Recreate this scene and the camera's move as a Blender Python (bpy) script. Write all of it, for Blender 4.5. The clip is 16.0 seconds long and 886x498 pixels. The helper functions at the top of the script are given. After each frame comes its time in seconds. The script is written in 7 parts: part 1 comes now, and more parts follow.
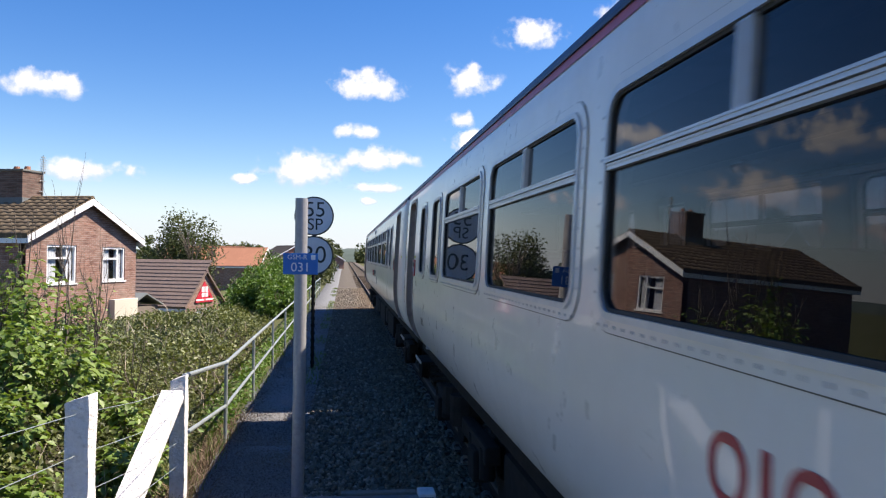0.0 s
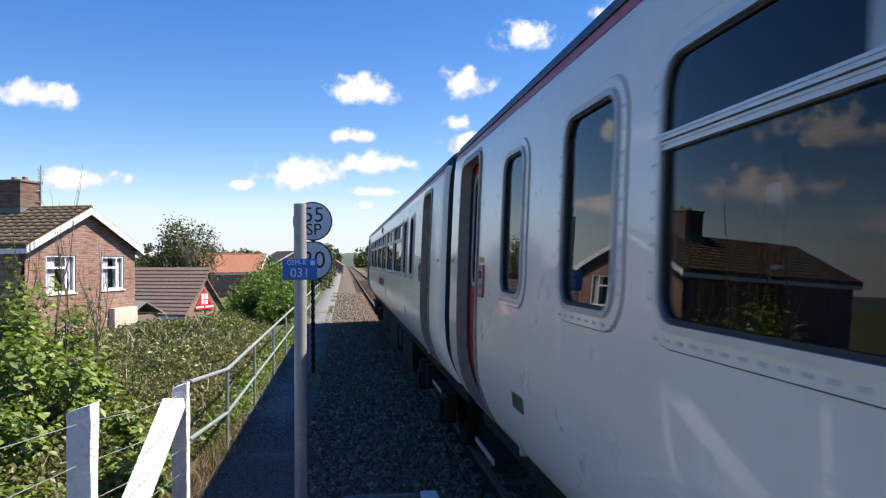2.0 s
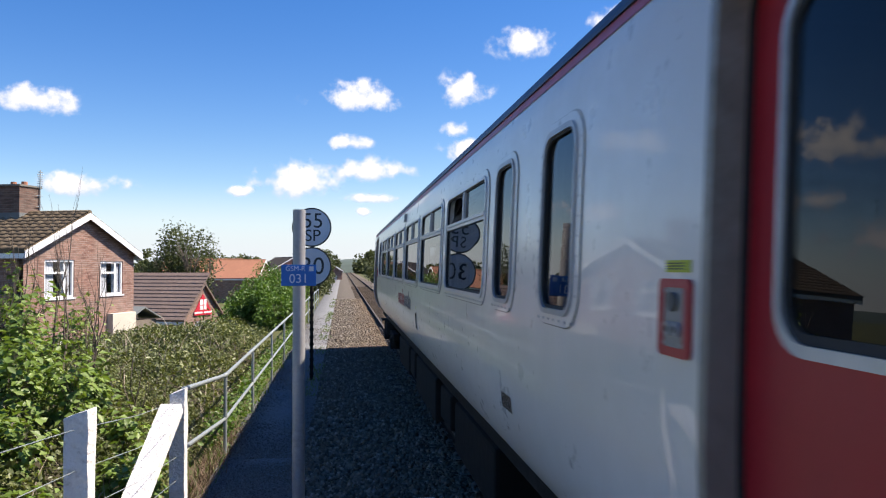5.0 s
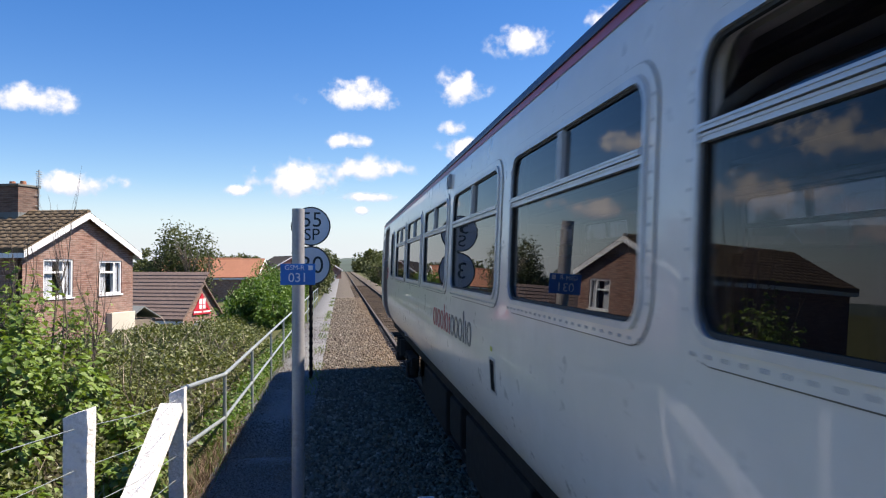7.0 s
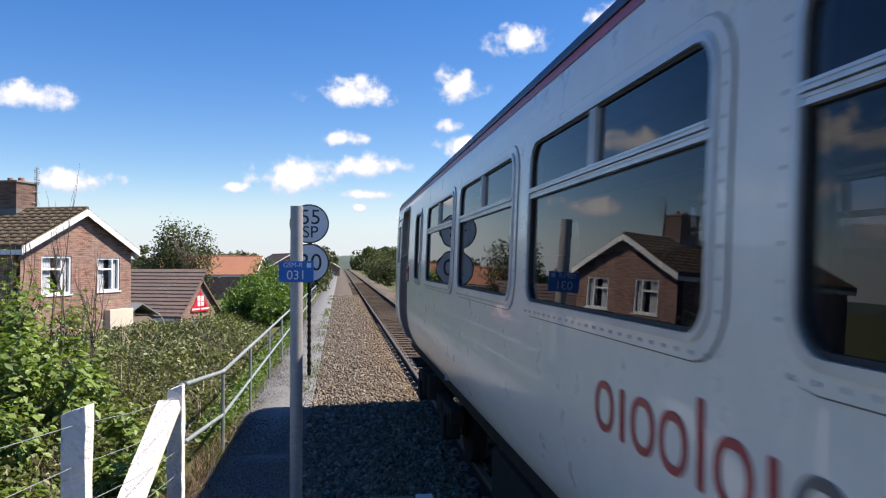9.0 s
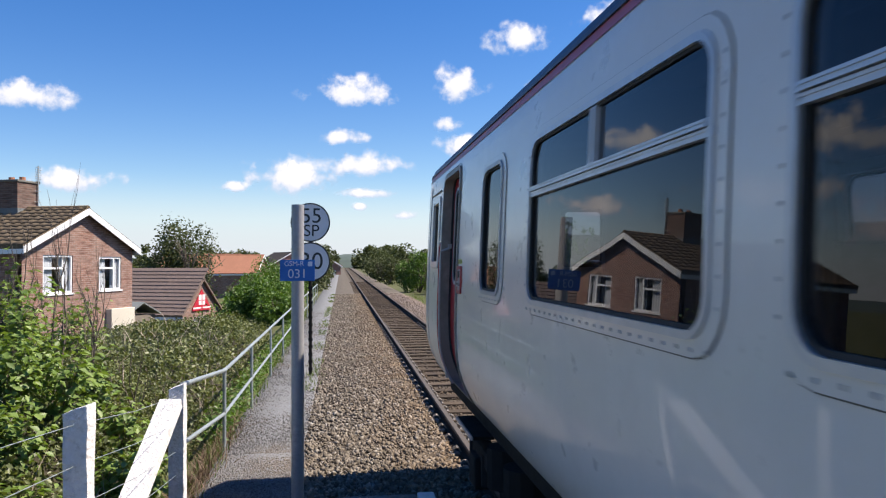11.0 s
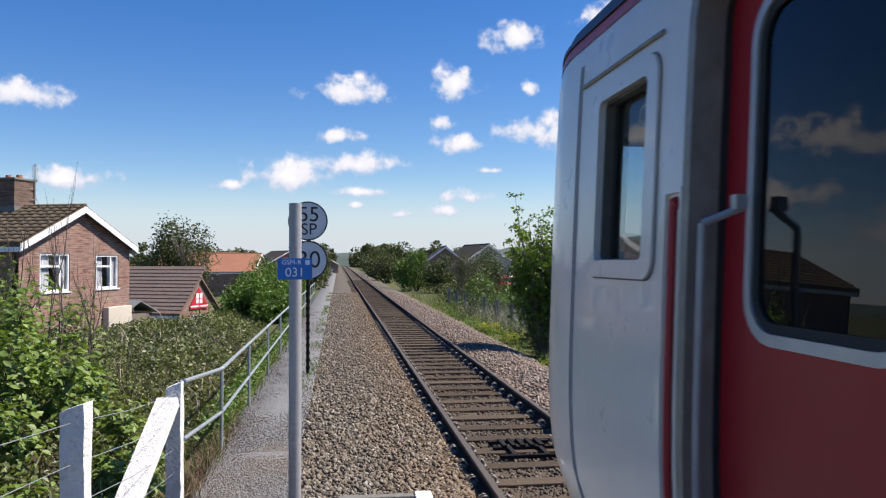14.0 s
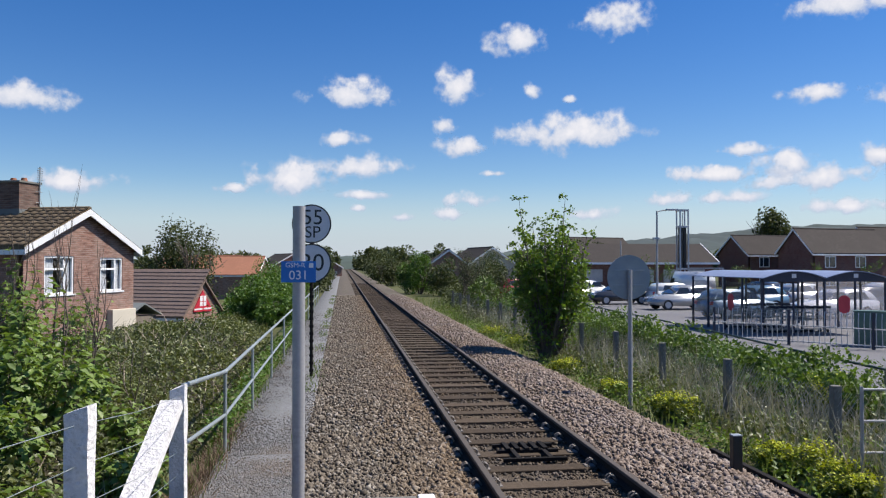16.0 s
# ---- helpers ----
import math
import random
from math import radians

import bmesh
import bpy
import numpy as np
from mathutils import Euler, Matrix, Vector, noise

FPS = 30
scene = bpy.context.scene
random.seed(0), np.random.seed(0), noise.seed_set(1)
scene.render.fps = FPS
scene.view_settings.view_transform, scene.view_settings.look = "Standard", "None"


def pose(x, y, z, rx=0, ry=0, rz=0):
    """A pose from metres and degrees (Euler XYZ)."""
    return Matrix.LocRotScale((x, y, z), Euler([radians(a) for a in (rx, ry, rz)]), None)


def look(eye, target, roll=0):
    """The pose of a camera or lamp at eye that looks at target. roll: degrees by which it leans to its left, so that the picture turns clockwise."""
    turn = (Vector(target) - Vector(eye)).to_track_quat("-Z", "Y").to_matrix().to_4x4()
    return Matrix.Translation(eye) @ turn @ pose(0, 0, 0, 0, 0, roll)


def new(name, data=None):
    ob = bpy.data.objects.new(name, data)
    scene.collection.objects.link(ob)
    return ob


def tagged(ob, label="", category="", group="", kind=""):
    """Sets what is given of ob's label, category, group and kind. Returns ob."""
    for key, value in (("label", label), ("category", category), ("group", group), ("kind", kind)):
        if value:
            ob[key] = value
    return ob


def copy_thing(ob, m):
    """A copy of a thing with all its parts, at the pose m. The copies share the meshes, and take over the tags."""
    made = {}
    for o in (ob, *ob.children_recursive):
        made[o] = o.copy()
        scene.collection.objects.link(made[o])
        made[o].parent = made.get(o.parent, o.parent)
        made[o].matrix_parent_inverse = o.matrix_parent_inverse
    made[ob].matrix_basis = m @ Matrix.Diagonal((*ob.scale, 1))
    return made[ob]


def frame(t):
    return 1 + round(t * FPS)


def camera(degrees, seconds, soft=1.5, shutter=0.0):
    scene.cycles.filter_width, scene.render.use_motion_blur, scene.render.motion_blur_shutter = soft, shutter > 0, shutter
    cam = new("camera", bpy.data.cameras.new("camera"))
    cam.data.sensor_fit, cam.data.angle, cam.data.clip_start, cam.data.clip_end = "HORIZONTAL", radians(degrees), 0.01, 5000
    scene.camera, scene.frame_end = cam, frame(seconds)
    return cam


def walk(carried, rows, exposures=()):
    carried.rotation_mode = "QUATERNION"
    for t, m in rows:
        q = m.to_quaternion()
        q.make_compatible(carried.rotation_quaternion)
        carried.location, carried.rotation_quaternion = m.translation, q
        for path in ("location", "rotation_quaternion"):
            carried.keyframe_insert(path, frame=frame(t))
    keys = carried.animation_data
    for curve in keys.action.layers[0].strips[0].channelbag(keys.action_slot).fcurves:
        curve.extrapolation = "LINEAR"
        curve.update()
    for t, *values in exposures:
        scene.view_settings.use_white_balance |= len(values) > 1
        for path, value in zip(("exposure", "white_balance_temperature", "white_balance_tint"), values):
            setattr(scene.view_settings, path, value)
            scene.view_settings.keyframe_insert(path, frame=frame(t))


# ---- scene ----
# ---- camera ----
EYE = (0.0, 0.0, 2.248)
cam = camera(58.85, 16.0, soft=1.2, shutter=0.5)
# seconds, tilt, turn, lean in degrees
VIEW = [
    (0.0, 90.613, -7.144, 0.723),
    (0.5, 90.747, -7.195, 0.462),
    (1.0, 90.772, -7.236, 0.108),
    (1.5, 90.852, -7.230, -0.077),
    (2.0, 90.829, -7.212, -0.304),
    (2.5, 90.894, -7.203, -0.204),
    (3.0, 90.953, -7.166, -0.136),
    (3.5, 91.108, -7.195, 0.455),
    (4.0, 91.239, -7.259, 0.164),
    (6.5, 91.317, -7.313, -0.153),
    (7.0, 91.214, -7.348, -0.172),
    (7.5, 91.123, -7.408, -0.116),
    (8.0, 91.053, -7.459, -0.025),
    (8.5, 90.998, -7.465, 0.018),
    (9.0, 91.053, -7.459, -0.025),
    (11.5, 90.904, -7.375, -0.147),
    (12.0, 90.878, -7.413, 0.038),
    (12.5, 90.789, -7.484, -0.163),
    (13.0, 90.799, -7.536, -0.155),
    (13.5, 90.782, -7.588, -0.205),
    (14.0, 90.845, -7.557, -0.044),
    (14.5, 90.872, -7.472, 0.021),
    (15.0, 90.878, -7.422, 0.036),
    (15.5, 90.951, -7.388, 0.051),
    (16.0, 91.063, -7.297, 0.000),
]
walk(cam, [(t, pose(*EYE, tilt, 0, turn) @ pose(0, 0, 0, 0, 0, lean)) for t, tilt, turn, lean in VIEW], [(0, 1.01, 6900, 16), (4, 0.98, 6900, 16), (9, 0.87, 6850, 15), (12, 0.79, 6750, 15), (13.5, 0.69, 6700, 15), (14.5, 0.58, 6600, 14), (16, 0.42, 6450, 13)])

# ---- world and light ----
SUN_FROM = Vector((1.0, 0.06, 1.36)).normalized()
world = bpy.data.worlds.new("sky")
scene.world = world
world.use_nodes = True
wn = world.node_tree
sky = wn.nodes.new("ShaderNodeTexSky")
sky.sky_type = "NISHITA"
sky.sun_disc = False
sky.sun_elevation = math.asin(SUN_FROM.z)
sky.sun_rotation = math.atan2(SUN_FROM.x, SUN_FROM.y)
sky.altitude = 0
sky.air_density, sky.dust_density, sky.ozone_density = 1.0, 0.10, 3.5
deep = wn.nodes.new("ShaderNodeHueSaturation")
deep.inputs["Saturation"].default_value = 1.36
deep.inputs["Hue"].default_value = 0.511
wn.links.new(sky.outputs[0], deep.inputs["Color"])
wn.links.new(deep.outputs[0], wn.nodes["Background"].inputs[0])
wn.nodes["Background"].inputs[1].default_value = 0.086
sun = new("sun", bpy.data.lights.new("sun", "SUN"))
sun.data.energy, sun.data.angle, sun.data.color = 5.2, radians(0.53), (1.0, 0.94, 0.83)
sun.matrix_world = look(SUN_FROM * 50, (0, 0, 0))
scene.view_settings.exposure = 0.0


# ---- materials ----
def nodes_of(m):
    m.use_nodes = True
    nt = m.node_tree
    return nt, nt.nodes["Principled BSDF"]


def noise_fac(nt, coord, scale, detail=4.0, rough=0.6, lo=0.35, hi=0.65):
    n = nt.nodes.new("ShaderNodeTexNoise")
    n.inputs["Scale"].default_value, n.inputs["Detail"].default_value, n.inputs["Roughness"].default_value = scale, detail, rough
    nt.links.new(coord, n.inputs["Vector"])
    r = nt.nodes.new("ShaderNodeMapRange")
    r.inputs[1].default_value, r.inputs[2].default_value = lo, hi
    nt.links.new(n.outputs["Fac"], r.inputs[0])
    return r.outputs[0], n.outputs["Fac"]


def mix(nt, fac, a, b, mode="MIX"):
    m = nt.nodes.new("ShaderNodeMix")
    m.data_type, m.blend_type = "RGBA", mode
    for sock, v in ((m.inputs[0], fac), (m.inputs[6], a), (m.inputs[7], b)):
        if isinstance(v, (int, float)):
            sock.default_value = v
        elif isinstance(v, (tuple, list)):
            sock.default_value = (*v[:3], 1)
        else:
            nt.links.new(v, sock)
    return m.outputs[2]


def surface(name, base, alt, grain=8.0, patch=0.7, rough=0.7, metal=0.0, bump=0.15, stain=None, stain_amount=0.4, vary=0.0, coat=0.0, bump_scale=None):
    """A surface with fine grain, large patches, optional stains and fine relief."""
    m = bpy.data.materials.new(name)
    nt, b = nodes_of(m)
    tc = nt.nodes.new("ShaderNodeTexCoord").outputs["Object"]
    f1, raw1 = noise_fac(nt, tc, grain, 6, 0.65)
    f2, raw2 = noise_fac(nt, tc, patch, 3, 0.5)
    col = mix(nt, f1, base, alt)
    col = mix(nt, f2, col, mix(nt, 0.5, base, tuple(0.8 * c for c in alt)))
    if stain:
        f3, raw3 = noise_fac(nt, tc, patch * 2.3, 8, 0.7, 0.52, 0.75)
        k = nt.nodes.new("ShaderNodeMath")
        k.operation = "MULTIPLY"
        k.inputs[1].default_value = stain_amount
        nt.links.new(f3, k.inputs[0])
        col = mix(nt, k.outputs[0], col, stain)
    if vary:
        oi = nt.nodes.new("ShaderNodeObjectInfo")
        mr = nt.nodes.new("ShaderNodeMapRange")
        mr.inputs[3].default_value, mr.inputs[4].default_value = 1 - vary, 1 + vary
        nt.links.new(oi.outputs["Random"], mr.inputs[0])
        hs = nt.nodes.new("ShaderNodeHueSaturation")
        nt.links.new(mr.outputs[0], hs.inputs["Value"])
        nt.links.new(col, hs.inputs["Color"])
        col = hs.outputs[0]
    nt.links.new(col, b.inputs["Base Color"])
    rr = nt.nodes.new("ShaderNodeMapRange")
    rr.inputs[3].default_value, rr.inputs[4].default_value = max(0.02, rough - 0.1), min(1, rough + 0.1)
    nt.links.new(raw1, rr.inputs[0])
    nt.links.new(rr.outputs[0], b.inputs["Roughness"])
    b.inputs["Metallic"].default_value = metal
    b.inputs["Coat Weight"].default_value = coat
    if bump:
        bp = nt.nodes.new("ShaderNodeBump")
        bp.inputs["Strength"].default_value = bump
        bp.inputs["Distance"].default_value = 0.02
        hgt = raw1
        if bump_scale:
            hgt = noise_fac(nt, tc, bump_scale, 3, 0.6)[1]
        nt.links.new(hgt, bp.inputs["Height"])
        nt.links.new(bp.outputs[0], b.inputs["Normal"])
    return m


def foliage(name, dark, mid, light, translucent=0.35, rough=0.55, patch=0.5):
    """Leaves: each leaf its own tone, larger patches over them, some light through."""
    m = bpy.data.materials.new(name)
    nt, b = nodes_of(m)
    geo = nt.nodes.new("ShaderNodeNewGeometry")
    ramp = nt.nodes.new("ShaderNodeValToRGB")
    ramp.color_ramp.elements[0].color = (*dark, 1)
    ramp.color_ramp.elements[1].color = (*light, 1)
    e = ramp.color_ramp.elements.new(0.5)
    e.color = (*mid, 1)
    tc = nt.nodes.new("ShaderNodeTexCoord").outputs["Object"]
    f, raw = noise_fac(nt, tc, patch, 3, 0.6, 0.3, 0.7)
    a = nt.nodes.new("ShaderNodeMath")
    a.operation = "MULTIPLY_ADD"
    a.inputs[1].default_value = 0.6
    nt.links.new(geo.outputs["Random Per Island"], a.inputs[0])
    s = nt.nodes.new("ShaderNodeMath")
    s.operation = "MULTIPLY"
    s.inputs[1].default_value = 0.4
    nt.links.new(f, s.inputs[0])
    nt.links.new(s.outputs[0], a.inputs[2])
    nt.links.new(a.outputs[0], ramp.inputs[0])
    nt.links.new(ramp.outputs[0], b.inputs["Base Color"])
    b.inputs["Roughness"].default_value = rough
    tr = nt.nodes.new("ShaderNodeBsdfTranslucent")
    nt.links.new(mix(nt, 1.0, ramp.outputs[0], (1.0, 1.0, 0.45), "MULTIPLY"), tr.inputs[0])
    ms = nt.nodes.new("ShaderNodeMixShader")
    ms.inputs[0].default_value = translucent
    nt.links.new(b.outputs[0], ms.inputs[1])
    nt.links.new(tr.outputs[0], ms.inputs[2])
    nt.links.new(ms.outputs[0], nt.nodes["Material Output"].inputs[0])
    return m


def brickwork(name, c1, c2, mortar, bw=0.225, bh=0.075):
    m = bpy.data.materials.new(name)
    nt, b = nodes_of(m)
    tc = nt.nodes.new("ShaderNodeTexCoord").outputs["Object"]
    sp = nt.nodes.new("ShaderNodeSeparateXYZ")
    nt.links.new(tc, sp.inputs[0])
    ad = nt.nodes.new("ShaderNodeMath")
    nt.links.new(sp.outputs[0], ad.inputs[0])
    nt.links.new(sp.outputs[1], ad.inputs[1])
    cb = nt.nodes.new("ShaderNodeCombineXYZ")
    nt.links.new(ad.outputs[0], cb.inputs[0])
    nt.links.new(sp.outputs[2], cb.inputs[1])
    br = nt.nodes.new("ShaderNodeTexBrick")
    br.inputs["Color1"].default_value, br.inputs["Color2"].default_value, br.inputs["Mortar"].default_value = (*c1, 1), (*c2, 1), (*mortar, 1)
    br.inputs["Scale"].default_value = 1.0
    br.inputs["Brick Width"].default_value, br.inputs["Row Height"].default_value, br.inputs["Mortar Size"].default_value = bw, bh, 0.006
    br.inputs["Bias"].default_value = 0.0
    nt.links.new(cb.outputs[0], br.inputs["Vector"])
    f, raw = noise_fac(nt, tc, 1.1, 5, 0.6, 0.4, 0.75)
    # whole patches of courses differ, as in hand-laid work
    vo = nt.nodes.new("ShaderNodeTexNoise")
    vo.inputs["Scale"].default_value = 1.0
    mp = nt.nodes.new("ShaderNodeMapping")
    mp.inputs["Scale"].default_value = (2.2, 13.0, 1)
    nt.links.new(cb.outputs[0], mp.inputs[0])
    nt.links.new(mp.outputs[0], vo.inputs["Vector"])
    mr = nt.nodes.new("ShaderNodeMapRange")
    mr.inputs[1].default_value, mr.inputs[2].default_value = 0.45, 0.7
    nt.links.new(vo.outputs["Fac"], mr.inputs[0])
    col = mix(nt, mr.outputs[0], br.outputs["Color"], tuple(0.45 * v for v in c1))
    k = nt.nodes.new("ShaderNodeMath")
    k.operation = "MULTIPLY"
    k.inputs[1].default_value = 0.35
    nt.links.new(f, k.inputs[0])
    col = mix(nt, k.outputs[0], col, mortar)
    nt.links.new(col, b.inputs["Base Color"])
    b.inputs["Roughness"].default_value = 0.9
    bp = nt.nodes.new("ShaderNodeBump")
    bp.inputs["Strength"].default_value, bp.inputs["Distance"].default_value = 0.5, 0.01
    bp.invert = True
    nt.links.new(br.outputs["Fac"], bp.inputs["Height"])
    nt.links.new(bp.outputs[0], b.inputs["Normal"])
    return m


def glass(name, tint=(0.75, 0.8, 0.82), rough=0.0):
    """Thin tinted pane: mirror by the angle, the rest goes through."""
    m = bpy.data.materials.new(name)
    m.use_nodes = True
    nt = m.node_tree
    nt.nodes.clear()
    out = nt.nodes.new("ShaderNodeOutputMaterial")
    lw = nt.nodes.new("ShaderNodeLayerWeight")
    pw = nt.nodes.new("ShaderNodeMath")
    pw.operation = "POWER"
    pw.inputs[1].default_value = 4.0
    nt.links.new(lw.outputs["Facing"], pw.inputs[0])
    fr = nt.nodes.new("ShaderNodeMath")
    fr.operation = "MULTIPLY_ADD"
    fr.inputs[1].default_value, fr.inputs[2].default_value = 0.62, 0.050
    nt.links.new(pw.outputs[0], fr.inputs[0])
    tr = nt.nodes.new("ShaderNodeBsdfTransparent")
    tr.inputs[0].default_value = (*tint, 1)
    gl = nt.nodes.new("ShaderNodeBsdfGlossy")
    gl.inputs["Roughness"].default_value = rough
    tc = nt.nodes.new("ShaderNodeTexCoord")
    nz = nt.nodes.new("ShaderNodeTexNoise")
    nz.inputs["Scale"].default_value, nz.inputs["Detail"].default_value = 1.6, 1.0
    nt.links.new(tc.outputs["Object"], nz.inputs["Vector"])
    bp = nt.nodes.new("ShaderNodeBump")
    bp.inputs["Strength"].default_value, bp.inputs["Distance"].default_value = 0.04, 0.02
    nt.links.new(nz.outputs["Fac"], bp.inputs["Height"])
    nt.links.new(bp.outputs[0], gl.inputs["Normal"])
    ms = nt.nodes.new("ShaderNodeMixShader")
    nt.links.new(fr.outputs[0], ms.inputs[0])
    nt.links.new(tr.outputs[0], ms.inputs[1])
    nt.links.new(gl.outputs[0], ms.inputs[2])
    nt.links.new(ms.outputs[0], out.inputs[0])
    return m


M = {}
M["ballast_bed"] = surface("ballast_bed", (0.13, 0.105, 0.08), (0.045, 0.038, 0.03), 28, 0.5, 0.95, bump=0.9, stain=(0.16, 0.11, 0.06), stain_amount=0.5)
M["ballast_far"] = surface("ballast_far", (0.150, 0.122, 0.090), (0.060, 0.050, 0.038), 9, 0.4, 0.95, bump=0.9, stain=(0.085, 0.10, 0.035), stain_amount=0.5)
M["path"] = surface("grey_gravel_path", (0.24, 0.245, 0.25), (0.12, 0.125, 0.13), 45, 0.8, 0.95, bump=0.6, stain=(0.10, 0.12, 0.07), stain_amount=0.35)
M["grass_ground"] = surface("grassy_earth", (0.07, 0.10, 0.03), (0.12, 0.10, 0.055), 3, 0.15, 0.95, bump=0.5)
M["tarmac"] = surface("car_park_tarmac", (0.17, 0.17, 0.18), (0.11, 0.11, 0.12), 18, 0.3, 0.9, bump=0.2)
M["platform"] = surface("platform_paving", (0.22, 0.21, 0.20), (0.14, 0.14, 0.13), 25, 0.7, 0.92, bump=0.3)
M["white_paint"] = surface("worn_white_paint", (0.80, 0.80, 0.79), (0.66, 0.65, 0.62), 16, 1.5, 0.65, bump=0.4, stain=(0.30, 0.28, 0.25), stain_amount=0.5)
M["white_timber"] = surface("weathered_white_timber", (0.82, 0.81, 0.80), (0.64, 0.62, 0.61), 34, 7.0, 0.8, bump=1.0, stain=(0.22, 0.20, 0.185), stain_amount=0.6, bump_scale=26)
M["galvanised"] = surface("galvanised_steel", (0.42, 0.46, 0.46), (0.30, 0.34, 0.34), 30, 2.5, 0.5, 0.55, 0.1, stain=(0.25, 0.24, 0.20), stain_amount=0.4)
M["pole_grey"] = surface("weathered_grey_paint", (0.40, 0.40, 0.41), (0.30, 0.30, 0.31), 26, 2.0, 0.55, 0.2, 0.12, stain=(0.20, 0.19, 0.17))
M["rail"] = surface("rusty_rail_steel", (0.045, 0.032, 0.025), (0.026, 0.020, 0.017), 30, 2.0, 0.92, 0.0, 0.3)
M["rail_head"] = surface("worn_rail_top", (0.13, 0.112, 0.098), (0.075, 0.064, 0.055), 60, 3.0, 0.72, 0.05, 0.05)
M["sleeper"] = surface("weathered_sleeper", (0.105, 0.079, 0.055), (0.050, 0.039, 0.029), 14, 1.0, 0.9, bump=0.6, vary=0.25)
M["clip"] = surface("rail_clip_steel", (0.26, 0.235, 0.21), (0.15, 0.135, 0.12), 40, 4, 0.75, 0.1, 0.1)
M["train_white"] = surface("train_white_paint", (0.70, 0.668, 0.625), (0.64, 0.610, 0.568), 5, 0.6, 0.30, bump=0.015, coat=0.35, stain=(0.56, 0.53, 0.49), stain_amount=0.32, bump_scale=2.5)
M["train_grey"] = surface("door_frame_grey", (0.42, 0.42, 0.43), (0.34, 0.34, 0.35), 9, 1.2, 0.4, 0.2, 0.05, stain=(0.18, 0.16, 0.14))
M["door_surround"] = surface("grimy_beige_door_surround", (0.31, 0.285, 0.25), (0.19, 0.17, 0.145), 9, 1.2, 0.5, 0.1, 0.08, stain=(0.15, 0.13, 0.11), stain_amount=0.5)
M["brushed_steel"] = surface("brushed_steel", (0.34, 0.32, 0.30), (0.25, 0.235, 0.22), 40, 4.0, 0.55, 0.3, 0.05)
M["notice_yellow"] = surface("yellow_green_notice", (0.50, 0.52, 0.04), (0.44, 0.46, 0.04), 20, 3.0, 0.6, bump=0.0)
M["door_reveal"] = surface("grimy_door_reveal", (0.15, 0.135, 0.115), (0.07, 0.063, 0.055), 9, 1.2, 0.7, bump=0.1)
M["train_roof"] = surface("dark_blue_roof", (0.028, 0.030, 0.055), (0.020, 0.021, 0.038), 8, 0.8, 0.45, bump=0.03, stain=(0.09, 0.08, 0.08))
M["train_red"] = surface("red_door_paint", (0.42, 0.014, 0.024), (0.35, 0.011, 0.020), 6, 0.8, 0.45, bump=0.02, coat=0.0)
M["red_stripe"] = surface("red_stripe", (0.46, 0.09, 0.10), (0.40, 0.07, 0.08), 10, 1.0, 0.4, bump=0.0)
M["window_alu"] = surface("window_aluminium", (0.58, 0.59, 0.61), (0.48, 0.49, 0.51), 14, 2.0, 0.38, 0.45, 0.05, stain=(0.30, 0.29, 0.27))
M["emblem_red"] = surface("emblem_red", (0.40, 0.035, 0.05), (0.33, 0.028, 0.04), 12, 1.5, 0.4, bump=0.0)
M["emblem_grey"] = surface("emblem_dark_grey", (0.12, 0.12, 0.13), (0.085, 0.085, 0.095), 12, 1.5, 0.4, bump=0.0)
M["cab_glass"] = glass("clear_cab_glass", (0.58, 0.64, 0.66))
M["rubber"] = surface("black_rubber", (0.016, 0.016, 0.017), (0.028, 0.027, 0.027), 20, 2, 0.75, bump=0.2)
M["underframe"] = surface("grimy_underframe", (0.022, 0.020, 0.018), (0.011, 0.010, 0.010), 9, 1.4, 0.9, bump=0.3, vary=0.3)
M["train_glass"] = glass("tinted_train_glass", (0.20, 0.205, 0.235))
M["house_glass"] = glass("window_glass", (0.8, 0.83, 0.84))
M["interior"] = surface("cream_interior", (0.38, 0.37, 0.36), (0.32, 0.31, 0.31), 5, 0.8, 0.6, bump=0.03)
M["carpet"] = surface("dark_carpet", (0.05, 0.05, 0.07), (0.035, 0.035, 0.05), 30, 2, 0.95, bump=0.2)
M["seat_cloth"] = surface("dark_seat_cloth", (0.07, 0.05, 0.11), (0.04, 0.035, 0.07), 25, 2, 0.95, bump=0.2)
M["sign_white"] = surface("white_sign_face", (0.70, 0.69, 0.72), (0.64, 0.63, 0.66), 12, 2, 0.5, bump=0.02, stain=(0.5, 0.48, 0.46))
M["black"] = surface("black_enamel", (0.014, 0.014, 0.016), (0.022, 0.022, 0.024), 15, 2, 0.5, bump=0.03)
M["sign_blue"] = surface("blue_sign_face", (0.012, 0.17, 0.55), (0.012, 0.15, 0.50), 10, 2, 0.45, bump=0.01)
M["sign_letters"] = surface("white_letters", (0.78, 0.80, 0.84), (0.74, 0.76, 0.80), 10, 2, 0.5, bump=0.0)
M["sign_back"] = surface("grey_sign_back", (0.30, 0.34, 0.38), (0.25, 0.29, 0.33), 6, 1.2, 0.6, 0.3, 0.05)
M["red_sign"] = surface("red_sign_face", (0.55, 0.030, 0.055), (0.50, 0.025, 0.045), 6, 1.0, 0.5, bump=0.01)
M["brick"] = brickwork("red_brown_brick", (0.31, 0.168, 0.128), (0.215, 0.120, 0.096), (0.34, 0.295, 0.26))
M["brick_dark"] = brickwork("dark_red_brick", (0.16, 0.060, 0.045), (0.12, 0.048, 0.038), (0.18, 0.14, 0.12))
